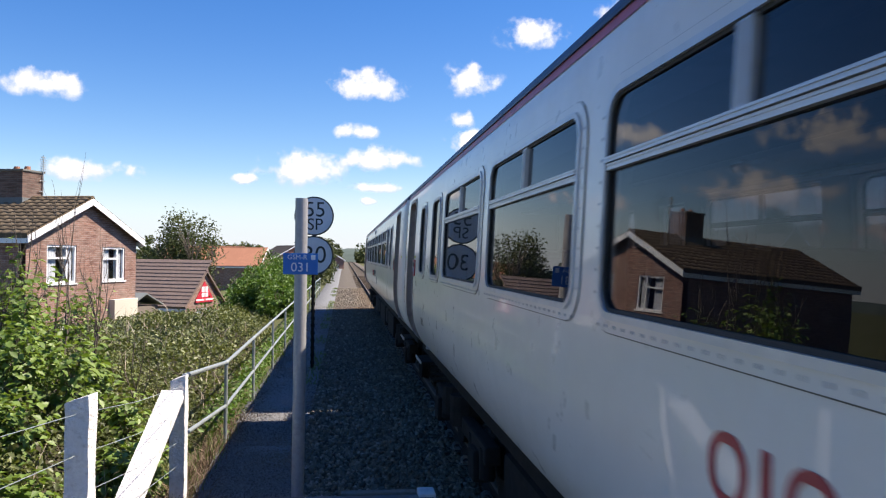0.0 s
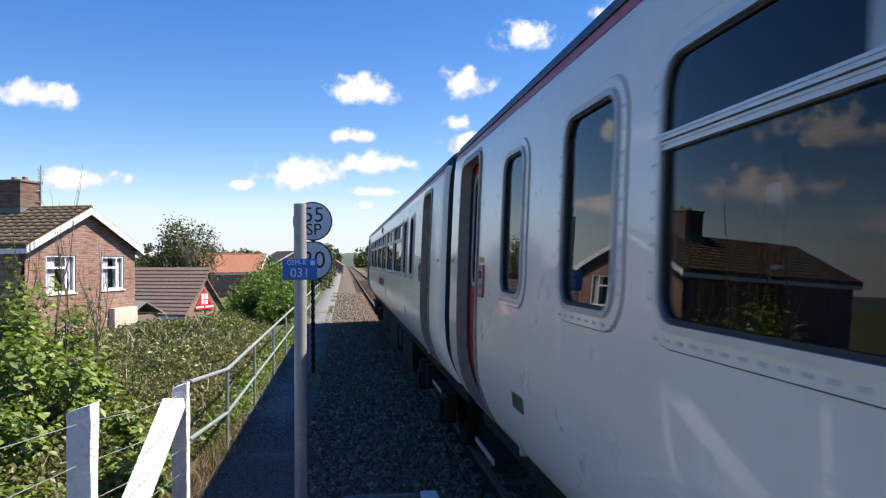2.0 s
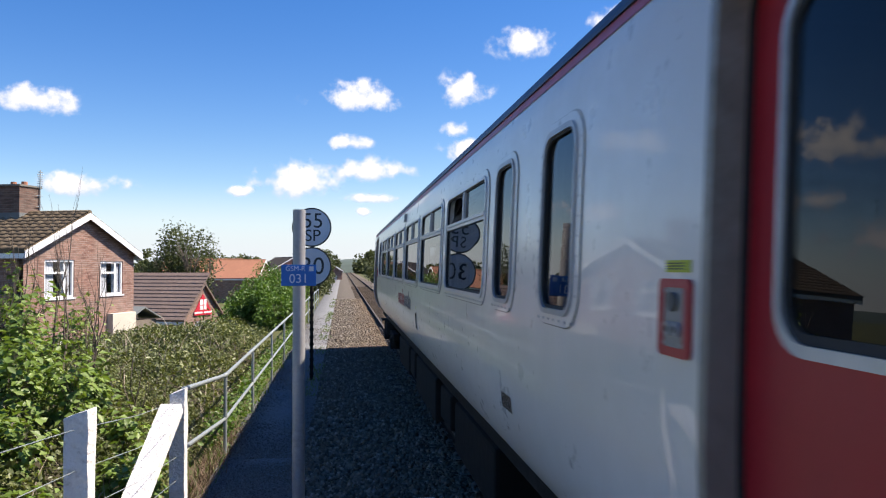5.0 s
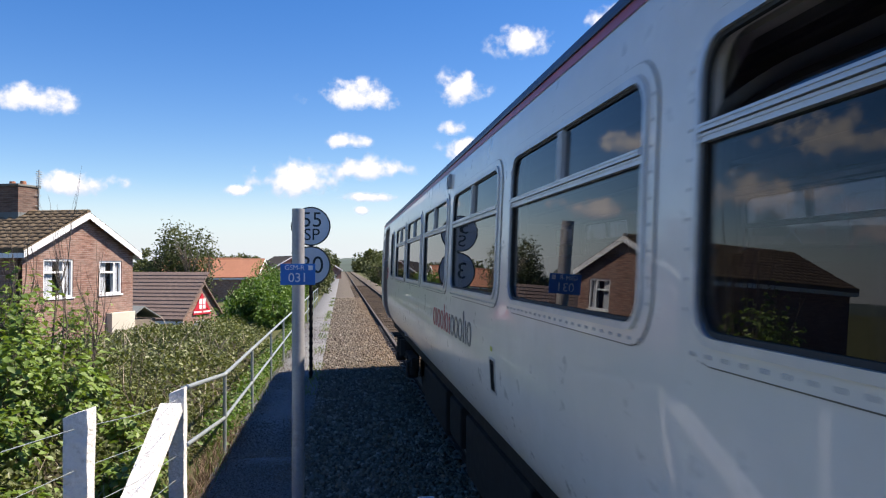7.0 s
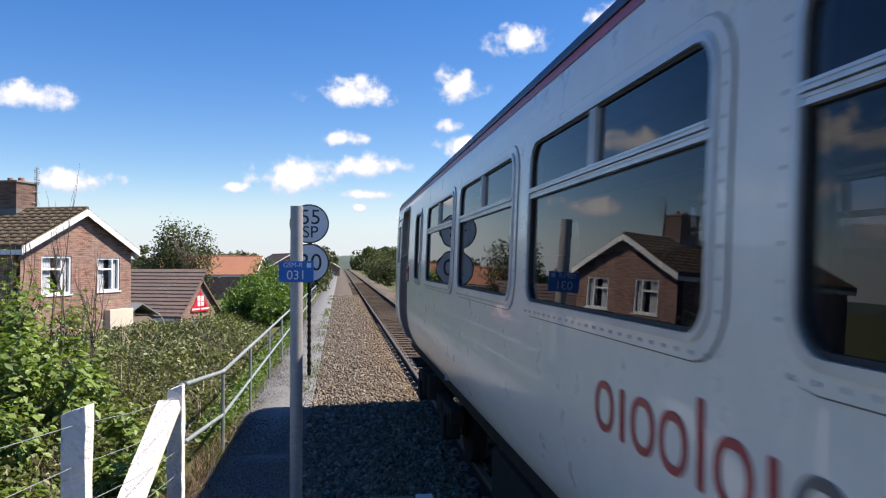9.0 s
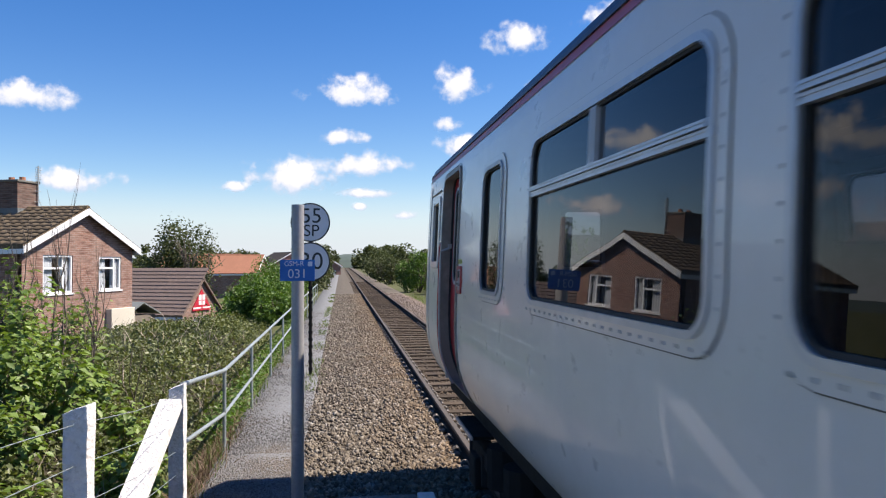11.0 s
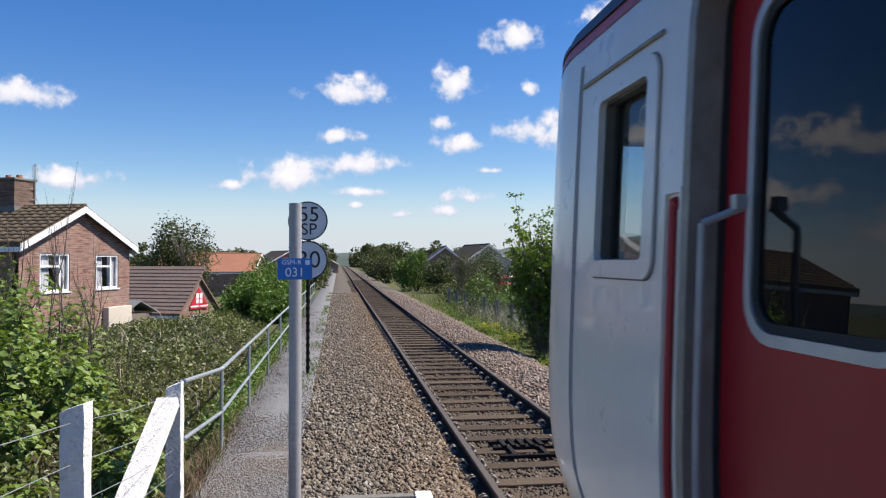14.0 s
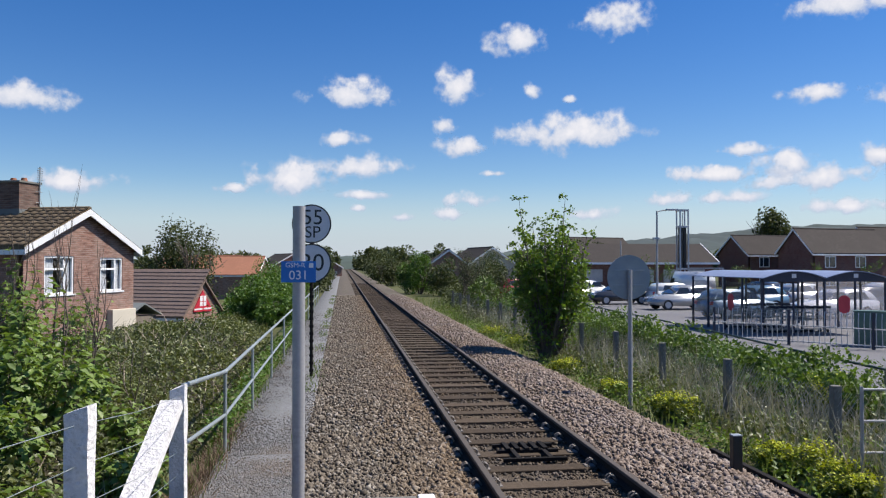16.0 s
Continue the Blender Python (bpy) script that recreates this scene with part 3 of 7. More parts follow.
def train_door(car, sign, y0, y1, flip):
    """A red door set back in a deep reveal; y0 to y1 is the opening."""
    put = side_put(sign)
    z0, z1 = 1.14, 3.01
    fr = part("door_frame", ring(bmesh.new(), rounded(y0 - 0.028, y1 + 0.028, z0 - 0.05, z1 + 0.028, 0.13, m=16), rounded(y0 + 0.010, y1 - 0.010, z0, z1 - 0.010, 0.11, m=16), -0.072, 0.012, put), "door_surround", car, "worn grey metal door surround")
    part("frame_joint", ring(bmesh.new(), rounded(y0 - 0.052, y1 + 0.052, z0 - 0.06, z1 + 0.044, 0.14, m=16), rounded(y0 - 0.046, y1 + 0.046, z0 - 0.056, z1 + 0.040, 0.135, m=16), -0.004, 0.0025, put), "door_reveal", fr, "dark sealed joint")
    part("door_reveal", ring(bmesh.new(), rounded(y0 - 0.002, y1 + 0.002, z0 - 0.02, z1 + 0.0, 0.11, m=16), rounded(y0 + 0.012, y1 - 0.012, z0 + 0.01, z1 - 0.014, 0.10, m=16), -RECESS - 0.01, -0.072, put), "rubber", fr, "black rubber door reveal")
    part("footstep", boxed(min(sign * 1.02, sign * 1.20), max(sign * 1.02, sign * 1.20), y0 + 0.05, y1 - 0.05, 0.80, 0.83, bevel=0.008), "underframe", car, "dark steel footstep")
    part("step_edge", boxed(min(sign * 1.203, sign * 1.215), max(sign * 1.203, sign * 1.215), y0 + 0.05, y1 - 0.05, 0.80, 0.835), "train_grey", car, "pale step edge")
    wy0, wy1, wz0, wz1 = y0 + (0.145 if flip else 0.26), y1 - (0.18 if flip else 0.17), SILL + 0.03, TOP + 0.03
    zs = [z0 - 0.03, 1.17, 1.22, 1.30, 1.40, 1.47, 1.55, 1.70, 1.88, wz0, wz1, z1]
    bm = bmesh.new()
    ys = [y0 - 0.01, wy0, wy1, y1 + 0.01]
    g = {(y, z): bm.verts.new(put((y, z), -RECESS)) for y in ys for z in zs}
    for ya, yb in zip(ys, ys[1:]):
        for za, zb in zip(zs, zs[1:]):
            if not (ya == wy0 and za == wz0):
                bm.faces.new((g[ya, za], g[yb, za], g[yb, zb], g[ya, zb]))
    door = part("door", bm, "train_red", car, "red sliding passenger door")
    part("door_window_frame", ring(bmesh.new(), rounded(wy0 - 0.030, wy1 + 0.030, wz0 - 0.035, wz1 + 0.035, 0.12), rounded(wy0 - 0.006, wy1 + 0.006, wz0 - 0.006, wz1 + 0.006, 0.10), -RECESS - 0.012, -RECESS + 0.012, put), "window_alu", door, "rounded aluminium window frame")
    part("door_window_seal", ring(bmesh.new(), rounded(wy0 - 0.008, wy1 + 0.008, wz0 - 0.008, wz1 + 0.008, 0.10), rounded(wy0 + 0.018, wy1 - 0.018, wz0 + 0.018, wz1 - 0.018, 0.08), -RECESS - 0.010, -RECESS + 0.004, put), "rubber", door, "black rubber glazing seal")
    bm = bmesh.new()
    bm.faces.new([bm.verts.new(put(p, -RECESS - 0.004)) for p in ((wy0, wz0), (wy1, wz0), (wy1, wz1), (wy0, wz1))][::sign])
    part("door_pane", bm, "train_glass", door, keep=True).visible_shadow = False
    if not flip:
        ga, gb = y1 + 0.032, y1 + 0.150
        recess = ring(bmesh.new(), rounded(ga, gb, 1.16, 2.45, 0.015, m=16), rounded(ga + 0.012, gb - 0.012, 1.18, 2.435, 0.01, m=16), -0.01, 0.014, put)
        part("handle_recess", recess, "train_white", fr, "raised rim of the handle recess")
        bm = bmesh.new()
        for za, zb in zip([1.18 + 0.08 * i for i in range(16)], [1.26 + 0.08 * i for i in range(16)]):
            tube(bm, put((ga + 0.06, za), 0.010), put((ga + 0.06, min(zb, 2.40)), 0.010), 0.012)
        tube(bm, put((ga + 0.06, 2.40), 0.010), put((ga + 0.06, 2.41), -0.01), 0.020)
        part("hand_rail", bm, "train_red", fr, "red-painted vertical hand rail")
        bm = bmesh.new()
        gy, path_ = y1 - 0.13, [1.14 + 0.1 * i for i in range(13)]
        for za, zb in zip(path_, path_[1:]):
            tube(bm, put((gy, za), 0.03), put((gy, zb), 0.03), 0.010)
        tube(bm, put((gy, 2.34), 0.03), put((gy - 0.035, 2.38), -0.06), 0.010)
        box(bm, *sorted((put((gy, 2.4), -0.06)[0], put((gy, 2.4), -0.03)[0])), gy - 0.055, gy - 0.025, 2.375, 2.41)
        part("grab_rail", bm, "train_grey", fr, "steel grab rail")
    # push-button panel beside the door
    yb = y1 + 0.20 if flip else y0 - 0.157
    panel = part("button_panel", ring(bmesh.new(), rounded(yb - 0.102, yb + 0.102, 1.998, 2.214, 0.022), rounded(yb - 0.066, yb + 0.066, 2.024, 2.190, 0.008), 0.0, 0.012, put), "train_red", car, "red-edged door button panel")
    bm = bmesh.new()
    bm.faces.new([bm.verts.new(put(p, 0.009)) for p in rounded(yb - 0.068, yb + 0.068, 2.020, 2.194, 0.008)])
    part("button_plate", bm, "brushed_steel", panel, "brushed steel plate")
    for dy, zb_, rr, mt in ((0.0, 2.150, 0.027, "door_reveal"), (-0.026, 2.075, 0.021, "train_grey"), (0.026, 2.075, 0.021, "train_grey")):
        p = Vector(put((yb + dy, zb_), 0.006))
        part("button", rod(p, p + Vector((sign * 0.014, 0, 0)), rr, seg=16), mt, panel, "round push button")
        if mt == "train_grey":
            part("button_mark", rod(p + Vector((sign * 0.0145, 0, 0)), p + Vector((sign * 0.016, 0, 0)), 0.010, seg=10), "black", panel)
    for dy in (-0.055, 0.055):
        for zz in (2.034, 2.180):
            p = Vector(put((yb + dy, zz), 0.008))
            part("screw", rod(p, p + Vector((sign * 0.005, 0, 0)), 0.006, seg=8), "train_grey", panel)
    note = part("door_label", ring(bmesh.new(), [(yb - 0.085, 2.232), (yb + 0.075, 2.232), (yb + 0.075, 2.266), (yb - 0.085, 2.266)], [(yb - 0.004, 2.248), (yb + 0.004, 2.248), (yb + 0.004, 2.250), (yb - 0.004, 2.250)], 0.001, 0.004, put), "notice_yellow", panel, "small yellow-green notice")
    bm = bmesh.new()
    for zz in (2.240, 2.248, 2.256):
        bm.faces.new([bm.verts.new(put(p, 0.0055)) for p in ((yb - 0.05, zz), (yb + 0.07, zz), (yb + 0.07, zz + 0.003), (yb - 0.05, zz + 0.003))])
    part("notice_bars", bm, "black", note, "unreadable dark bars")


def wheelset(car, y):
    bm = bmesh.new()
    for x in (-0.75, 0.75):
        tube(bm, (x - 0.065, 0, 0), (x + 0.065, 0, 0), 0.42, seg=28)
        tube(bm, (x * 0.92 - 0.015, 0, 0), (x * 0.92 + 0.015, 0, 0), 0.445, seg=28)
        tube(bm, (x * 1.12 - 0.02, 0, 0), (x * 1.12 + 0.02, 0, 0), 0.16, 0.13, seg=14)
    tube(bm, (-0.75, 0, 0), (0.75, 0, 0), 0.08, seg=12)
    ob = part("wheelset", bm, "underframe", car)
    ob.location = (0, y, 0.42)
    return ob


def bogie(car, y):
    for s in (-1, 1):
        bm = boxed(s * 1.0 - 0.07, s * 1.0 + 0.07, y - 1.75, y + 1.75, 0.50, 0.66, bevel=0.03)
        for yy in (y - 1.3, y + 1.3):
            box(bm, s * 1.02 - 0.10, s * 1.02 + 0.10, yy - 0.16, yy + 0.16, 0.28, 0.56, bevel=0.03)
            for d in (-0.3, 0.3):
                tube(bm, (s * 1.02, yy + d, 0.36), (s * 1.02, yy + d, 0.62), 0.07, seg=10)
        tube(bm, (s * 1.0, y - 0.3, 0.55), (s * 1.0, y - 0.3, 0.85), 0.17, seg=12)
        tube(bm, (s * 1.0, y + 0.3, 0.55), (s * 1.0, y + 0.3, 0.85), 0.17, seg=12)
        part("bogie_side", bm, "underframe", car)
    part("bogie_beam", boxed(-1.0, 1.0, y - 0.3, y + 0.3, 0.55, 0.75, bevel=0.03), "underframe", car)
    return [wheelset(car, y - 1.3), wheelset(car, y + 1.3)]


def seat_pair(car, y, x, face):
    ob = part("seat", boxed(x - 0.45, x + 0.45, y - 0.22, y + 0.22, 1.48, 1.62, bevel=0.05), "seat_cloth", car, "dark cloth double seat")
    for k in (-0.23, 0.23):
        bm = boxed(x + k - 0.21, x + k + 0.21, y + face * 0.20, y + face * 0.30, 1.55, 2.30, bevel=0.045)
        part("seat_back", bm, "seat_cloth", ob)


def railcar(name, wide, narrow, doors, cab_window, taper, start, label):
    """One coach, gangway end at y = 0. Openings are the same on both sides."""
    car = thing(name, Matrix.Identity(4), label, "train")
    holes = [(a, b, SILL, TOP) for a, b in wide + narrow] + [(a, b, 1.14, 3.01) for a, b, fl in doors]
    for sign in (-1, 1):
        hs = holes + ([(*cab_window, 2.25, 2.83)] if cab_window else [])
        part("side_panel", side_wall(hs, sign, 0.0, start, LENGTH, taper), "train_white", car, smooth=True)
        part("inner_panel", side_wall(hs, sign, 0.09, start + 0.05, CAB_CORNER, [(start + 0.05, 0), (CAB_CORNER, 0)]), "interior", car)
        for a, b in wide:
            train_window(car, sign, a, b, 0.5, start > 0 and b < 8)
        for a, b in narrow:
            train_window(car, sign, a, b, 0)
        for a, b, fl in doors:
            train_door(car, sign, a, b, fl)
        bm = bmesh.new()
        put = side_put(sign)
        inset = lambda y: np.interp(y, [t for t, w in taper], [w for t, w in taper])
        line = [start + 0.08] + [t for t, w in taper if t > CAB_CORNER - 0.01]
        for ya, yb in zip(line, line[1:]):
            bm.faces.new([bm.verts.new(put((y, z), 0.004 - inset(y))) for y, z in ((ya, 3.10), (yb, 3.10), (yb, 3.148), (ya, 3.148))])
        part("stripe", bm, "red_stripe", car, "thin red stripe under the roof")
        bm = bmesh.new()
        for ya, yb in zip(line, line[1:]):
            for (za, da), (zb, db) in (((3.151, -0.01), (3.151, 0.012)), ((3.151, 0.012), (3.171, 0.012)), ((3.171, 0.012), (3.171, -0.01))):
                bm.faces.new([bm.verts.new(put((y, z), d - inset(y))) for y, z, d in ((ya, za, da), (yb, za, da), (yb, zb, db), (ya, zb, db))])
        part("gutter", bm, "train_roof", car, "dark rain gutter")
        # small marks: indicator light under the roof, cycle mark by the cab, end notice
        vy = 12.2
        part("indicator_light", ring(bmesh.new(), rounded(vy - 0.06, vy + 0.06, 2.935, 3.06, 0.012), rounded(vy - 0.03, vy + 0.03, 2.955, 3.04, 0.01), 0.0, 0.03, put), "train_grey", car, "small dark indicator light")
        for cy in (22.46, 22.55):
            part("cycle_mark", ring(bmesh.new(), rounded(cy - 0.035, cy + 0.035, 2.665, 2.735, 0.034), rounded(cy - 0.030, cy + 0.030, 2.670, 2.730, 0.029), 0.001, 0.003, put), "train_grey", car, "grey cycle mark")
        bm = bmesh.new()
        for (ya, za), (yb, zb) in (((22.46, 2.70), (22.49, 2.755)), ((22.49, 2.755), (22.535, 2.75)), ((22.55, 2.70), (22.525, 2.775)), ((22.505, 2.69), (22.535, 2.75)), ((22.46, 2.70), (22.505, 2.69))):
            tube(bm, put((ya, za), 0.002), put((yb, zb), 0.002), 0.0025, seg=5)
        part("cycle_mark", bm, "train_grey", car, "grey cycle mark")
        part("end_notice", ring(bmesh.new(), rounded(start + 0.17, start + 0.29, 2.23, 2.265, 0.004), rounded(start + 0.22, start + 0.24, 2.245, 2.25, 0.001), 0.001, 0.003, put), "weed", car, "small yellow-green notice")
        # joint round the cab corner, drip strip and side window of the cab
        for yj in (23.215, 23.240):
            part("panel_joint", ring(bmesh.new(), rounded(yj - 0.005, yj + 0.005, 1.05, 3.02, 0.002, 1, 20), rounded(yj - 0.002, yj + 0.002, 1.06, 3.01, 0.001, 1, 20), 0.0, 0.004, put), "train_grey", car, "thin panel joint")
        if cab_window:
            a, b = cab_window
            part("drip_strip", rod(put((a - 0.08, 2.928), 0.004), put((b + 0.22, 2.928), 0.004), 0.008), "door_surround", car, "narrow drip strip over the cab window")
            fr = part("cab_window_frame", ring(bmesh.new(), rounded(a - 0.07, b + 0.07, 2.190, 2.880, 0.07), rounded(a + 0.01, b - 0.01, 2.248, 2.822, 0.03), -0.014, 0.012, put), "train_white", car, "white cab window surround")
            part("surround_joint", ring(bmesh.new(), rounded(a - 0.076, b + 0.076, 2.184, 2.886, 0.075), rounded(a - 0.069, b + 0.069, 2.191, 2.879, 0.07), -0.004, 0.003, put), "door_reveal", fr, "dark sealed joint")
            part("cab_window_reveal", ring(bmesh.new(), rounded(a + 0.0, b - 0.0, 2.243, 2.826, 0.03), rounded(a + 0.02, b - 0.02, 2.254, 2.812, 0.02), -0.06, -0.0145, put), "door_reveal", fr, "dark window reveal")
            bm = bmesh.new()
            bm.faces.new([bm.verts.new(put(p, -0.046)) for p in ((a, 2.25), (b, 2.25), (b, 2.822), (a, 2.822))][::sign])
            part("cab_pane", bm, "cab_glass", fr, keep=True).visible_shadow = False
        # louvred grille with a small notice over it
        if start > 0:
            vent = part("vent_grille", ring(bmesh.new(), rounded(9.915, 10.085, 1.465, 1.685, 0.01, m=4), rounded(9.930, 10.070, 1.480, 1.670, 0.006, m=4), -0.004, 0.006, put), "train_grey", car, "small grey louvred grille")
            for i in range(5):
                ya = 9.934 + i * 0.028
                part("louvre", ring(bmesh.new(), [(ya, 1.482), (ya + 0.016, 1.482), (ya + 0.016, 1.668), (ya, 1.668)], [(ya + 0.004, 1.49), (ya + 0.012, 1.49), (ya + 0.012, 1.65), (ya + 0.004, 1.65)], -0.001, 0.005, put), "underframe", vent)
            bm = bmesh.new()
            bm.faces.new([bm.verts.new(put(p, 0.003)) for p in ((9.99, 1.722), (10.05, 1.722), (10.05, 1.752), (9.99, 1.752))])
            part("vent_notice", bm, "notice_yellow", car, "tiny yellow-green notice")
        # number on the lower side, and a two-coloured maker's emblem, both as plain shapes
        for i in range(5):
            bm = bmesh.new()
            a = (4.45 if start > 0 else 2.45) + i * 0.055
            bm.faces.new([bm.verts.new(put(p, 0.003)) for p in ((a, 1.44), (a + 0.04, 1.44), (a + 0.04, 1.53), (a, 1.53))])
            part("number_bar", bm, "black", car, "dark bar")
        # ring, stem and tall shapes in a row, seven red and six dark grey, red towards the far end seen from the platform
        at_y, way = (13.10, -1) if start > 0 else (9.95, 1)
        for i, kind_ in enumerate("orootoroootio"):
            wide_ = {"o": 0.220, "r": 0.125, "t": 0.115, "i": 0.095}[kind_]
            c = at_y + way * wide_ / 2
            at_y += way * wide_
            red = i < 7
            if kind_ == "o":
                shape = ring(bmesh.new(), rounded(c - 0.094, c + 0.094, 1.665, 1.840, 0.082), rounded(c - 0.062, c + 0.062, 1.692, 1.813, 0.052), 0.001, 0.004, put)
            else:
                shape = ring(bmesh.new(), rounded(c - 0.020, c + 0.020, 1.667, 1.905 if kind_ == "t" else 1.838, 0.012), rounded(c - 0.003, c + 0.003, 1.69, 1.82, 0.002), 0.001, 0.004, put)
            part("emblem_shape", shape, "emblem_red" if red else "emblem_grey", car, "red emblem shape" if red else "dark grey emblem shape")
    # roof
    ys = sorted({start, start + 0.03, start + 0.08, start + 0.2, start + 0.5, 2, 8, 15, 21, LENGTH - 0.9, LENGTH - 0.6} | {t for t, w in taper if t > 10})
    arcs = [radians(a) for a in range(0, 181, 10)]
    v, k = [], len(arcs)
    for y in ys:
        w = np.interp(y, [t for t, q in taper], [q for t, q in taper])
        drop = 0.17 * max(0, (y - (LENGTH - 0.9)) / 0.9) ** 2
        for a in arcs:
            v.append(((1.264 - w) * math.cos(a), y, 3.163 + (0.335 - drop) * math.sin(a)))
    f = [(j * k + i, j * k + i + 1, (j + 1) * k + i + 1, (j + 1) * k + i) for j in range(len(ys) - 1) for i in range(k - 1)]
    obj("roof", fast_mesh("roof", v, f, True), "train_roof", car, "dark blue curved roof")
    # ends: a dark flat gangway end, and a cab front with two windscreens
    w = taper[0][1]
    pts = [(-(h - w), z) for z, h in PROFILE] + [(-(1.264 - w) * math.cos(a), 3.163 + 0.335 * math.sin(a)) for a in arcs[1:-1]] + [((h - w), z) for z, h in PROFILE[::-1]]
    bm = bmesh.new()
    bm.faces.new([bm.verts.new((x, start, z)) for x, z in pts])
    part("end_panel", bm, "rubber", car)
    w = taper[-1][1]
    crown = lambda x: 3.163 + 0.165 * math.sqrt(max(0.0, 1 - (x / (1.264 - w)) ** 2))
    bm = bmesh.new()
    side_x = 0.84
    for s in (-1, 1):
        edge_pts = [(s * (h - w), z) for z, h in PROFILE if h - w > side_x] + [(s * side_x, crown(side_x)), (s * side_x, PROFILE[0][0] + 0.08)]
        bm.faces.new([bm.verts.new((x, LENGTH, z)) for x, z in edge_pts])
        for xa, xb, spans in ((0.40, side_x, ((1.06, 2.20), (2.86, None))), (0.0, 0.40, ((1.06, None),))):
            for za, zb in spans:
                top = [(s * (xb + (xa - xb) * k / 3), crown(xb + (xa - xb) * k / 3)) for k in range(4)] if zb is None else [(s * xb, zb), (s * xa, zb)]
                bm.faces.new([bm.verts.new((x, LENGTH, z)) for x, z in [(s * xa, za), (s * xb, za)] + top])
    part("cab_front", bm, "train_white", car, "white cab front")
    for s in (-1, 1):
        xa, xb = sorted((s * 0.38, s * 0.86))
        screen = part("windscreen_frame", ring(bmesh.new(), rounded(xa - 0.02, xb + 0.02, 2.18, 2.88, 0.06), rounded(xa + 0.02, xb - 0.02, 2.22, 2.84, 0.04), LENGTH - 0.02, LENGTH + 0.012, lambda p, d: (p[0], d, p[1])), "rubber", car, "black windscreen seal")
        bm = bmesh.new()
        bm.faces.new([bm.verts.new((x, LENGTH - 0.004, z)) for x, z in ((xa, 2.2), (xb, 2.2), (xb, 2.86), (xa, 2.86))])
        part("windscreen_pane", bm, "cab_glass", screen, keep=True).visible_shadow = False
    part("floor", boxed(-1.12, 1.12, start + 0.05, LENGTH - 0.5, 1.04, 1.12), "carpet", car)
    bm = bmesh.new()
    for a, b in ((-1.2, -0.45), (0.45, 1.2)):
        box(bm, a, b, start + 0.15, LENGTH - 1.6, 2.93, 2.96)
    box(bm, -0.45, 0.45, start + 0.15, LENGTH - 1.6, 3.10, 3.13)
    part("saloon_lining", bm, "interior", car)
    for s in (-1, 1):
        part("luggage_rack", boxed(s * 1.2 - 0.2 if s > 0 else -1.2, s * 1.2 if s > 0 else -1.0, 5, 17.6, 2.86, 2.88, bevel=0.006), "train_grey", car)
    for yb in (2.25, 17.9, LENGTH - 1.55):
        bm = boxed(-1.25, -0.4, yb - 0.02, yb + 0.02, 1.12, 2.93)
        box(bm, 0.4, 1.25, yb - 0.02, yb + 0.02, 1.12, 2.93)
        part("bulkhead", bm, "interior", car)
    # underframe
    part("solebar", boxed(-1.06, 1.06, start + 0.1, LENGTH - 0.5, 0.84, 1.04, bevel=0.03), "underframe", car)
    for i, (ya, yb, z0) in enumerate(((6.2, 8.4, 0.32), (8.7, 9.6, 0.45), (10.1, 12.7, 0.28), (13.0, 13.8, 0.42), (14.1, 16.4, 0.33))):
        for xa, xb in ((-1.09, -0.35), (0.35, 1.09)):
            part("equipment_box", boxed(xa, xb, ya, yb, z0, 0.84, bevel=0.04), "underframe", car)
    sets = bogie(car, 3.6) + bogie(car, LENGTH - 3.6)
    for i in range(12):
        for x in (-0.78, 0.78):
            seat_pair(car, 5.4 + i * 1.02, x, 1 if i % 2 else -1)
    return car, sets


CAB = [(CAB_CORNER + 1.3 * math.sin(radians(a)), 1.3 * (1 - math.cos(radians(a)))) for a in (0, 4, 8, 12, 16, 20, 25, 30, 34)]
from_cab = lambda a, b: (23.1 - b, 23.1 - a)
rear_car, rear_wheels = railcar(
    "rear_railcar",
    [from_cab(4.32 + 2.31 * i, 6.26 + 2.31 * i) for i in range(6)],
    [(3.28, 3.80), (4.45, 4.95), (19.48, 20.11)],
    [(1.23, 2.09, True), (21.21, 22.195, False)],
    (22.50, 22.97), [(0.24, 0.05), (0.27, 0.012), (0.315, 0.0)] + CAB, 0.24,
    "white diesel railcar with dark roof and red doors, rear coach")
front_car, front_wheels = railcar(
    "front_railcar",
    [(4.49 + 2.30 * i, 6.45 + 2.30 * i) for i in range(6)],
    [(2.17, 2.70), (3.45, 4.11), from_cab(2.90, 3.52)],
    [(0.43, 1.29, True), (21.21, 22.24, False)],
    (22.50, 22.97), [(-0.14, 0.05), (-0.11, 0.015), (-0.07, 0.0)] + CAB, -0.14,
    "white diesel railcar with dark roof and red doors, leading coach")
# the leading coach points the other way, its gangway end towards the rear coach
cars = [(rear_car, 0.0, 0), (front_car, -0.53, 180)]
# gangway bellows between the coaches, carried by the rear coach
bm = bmesh.new()
for i in range(6):
    y = 0.10 - i * 0.09
    ring(bm, rounded(-0.62, 0.62, 1.0, 3.25, 0.12), rounded(-0.5, 0.5, 1.1, 3.1, 0.1), y - 0.03, y + 0.03, lambda p, d: (p[0], d, p[1]))
part("gangway_bellows", bm, "rubber", rear_car, "black rubber gangway bellows")
part("gangway_tube", boxed(-0.56, 0.56, -0.38, 0.16, 1.05, 3.18), "rubber", rear_car)
part("coupler", rod((0, 0.3, 0.85), (0, -0.28, 0.85), 0.12, seg=12), "underframe", rear_car)
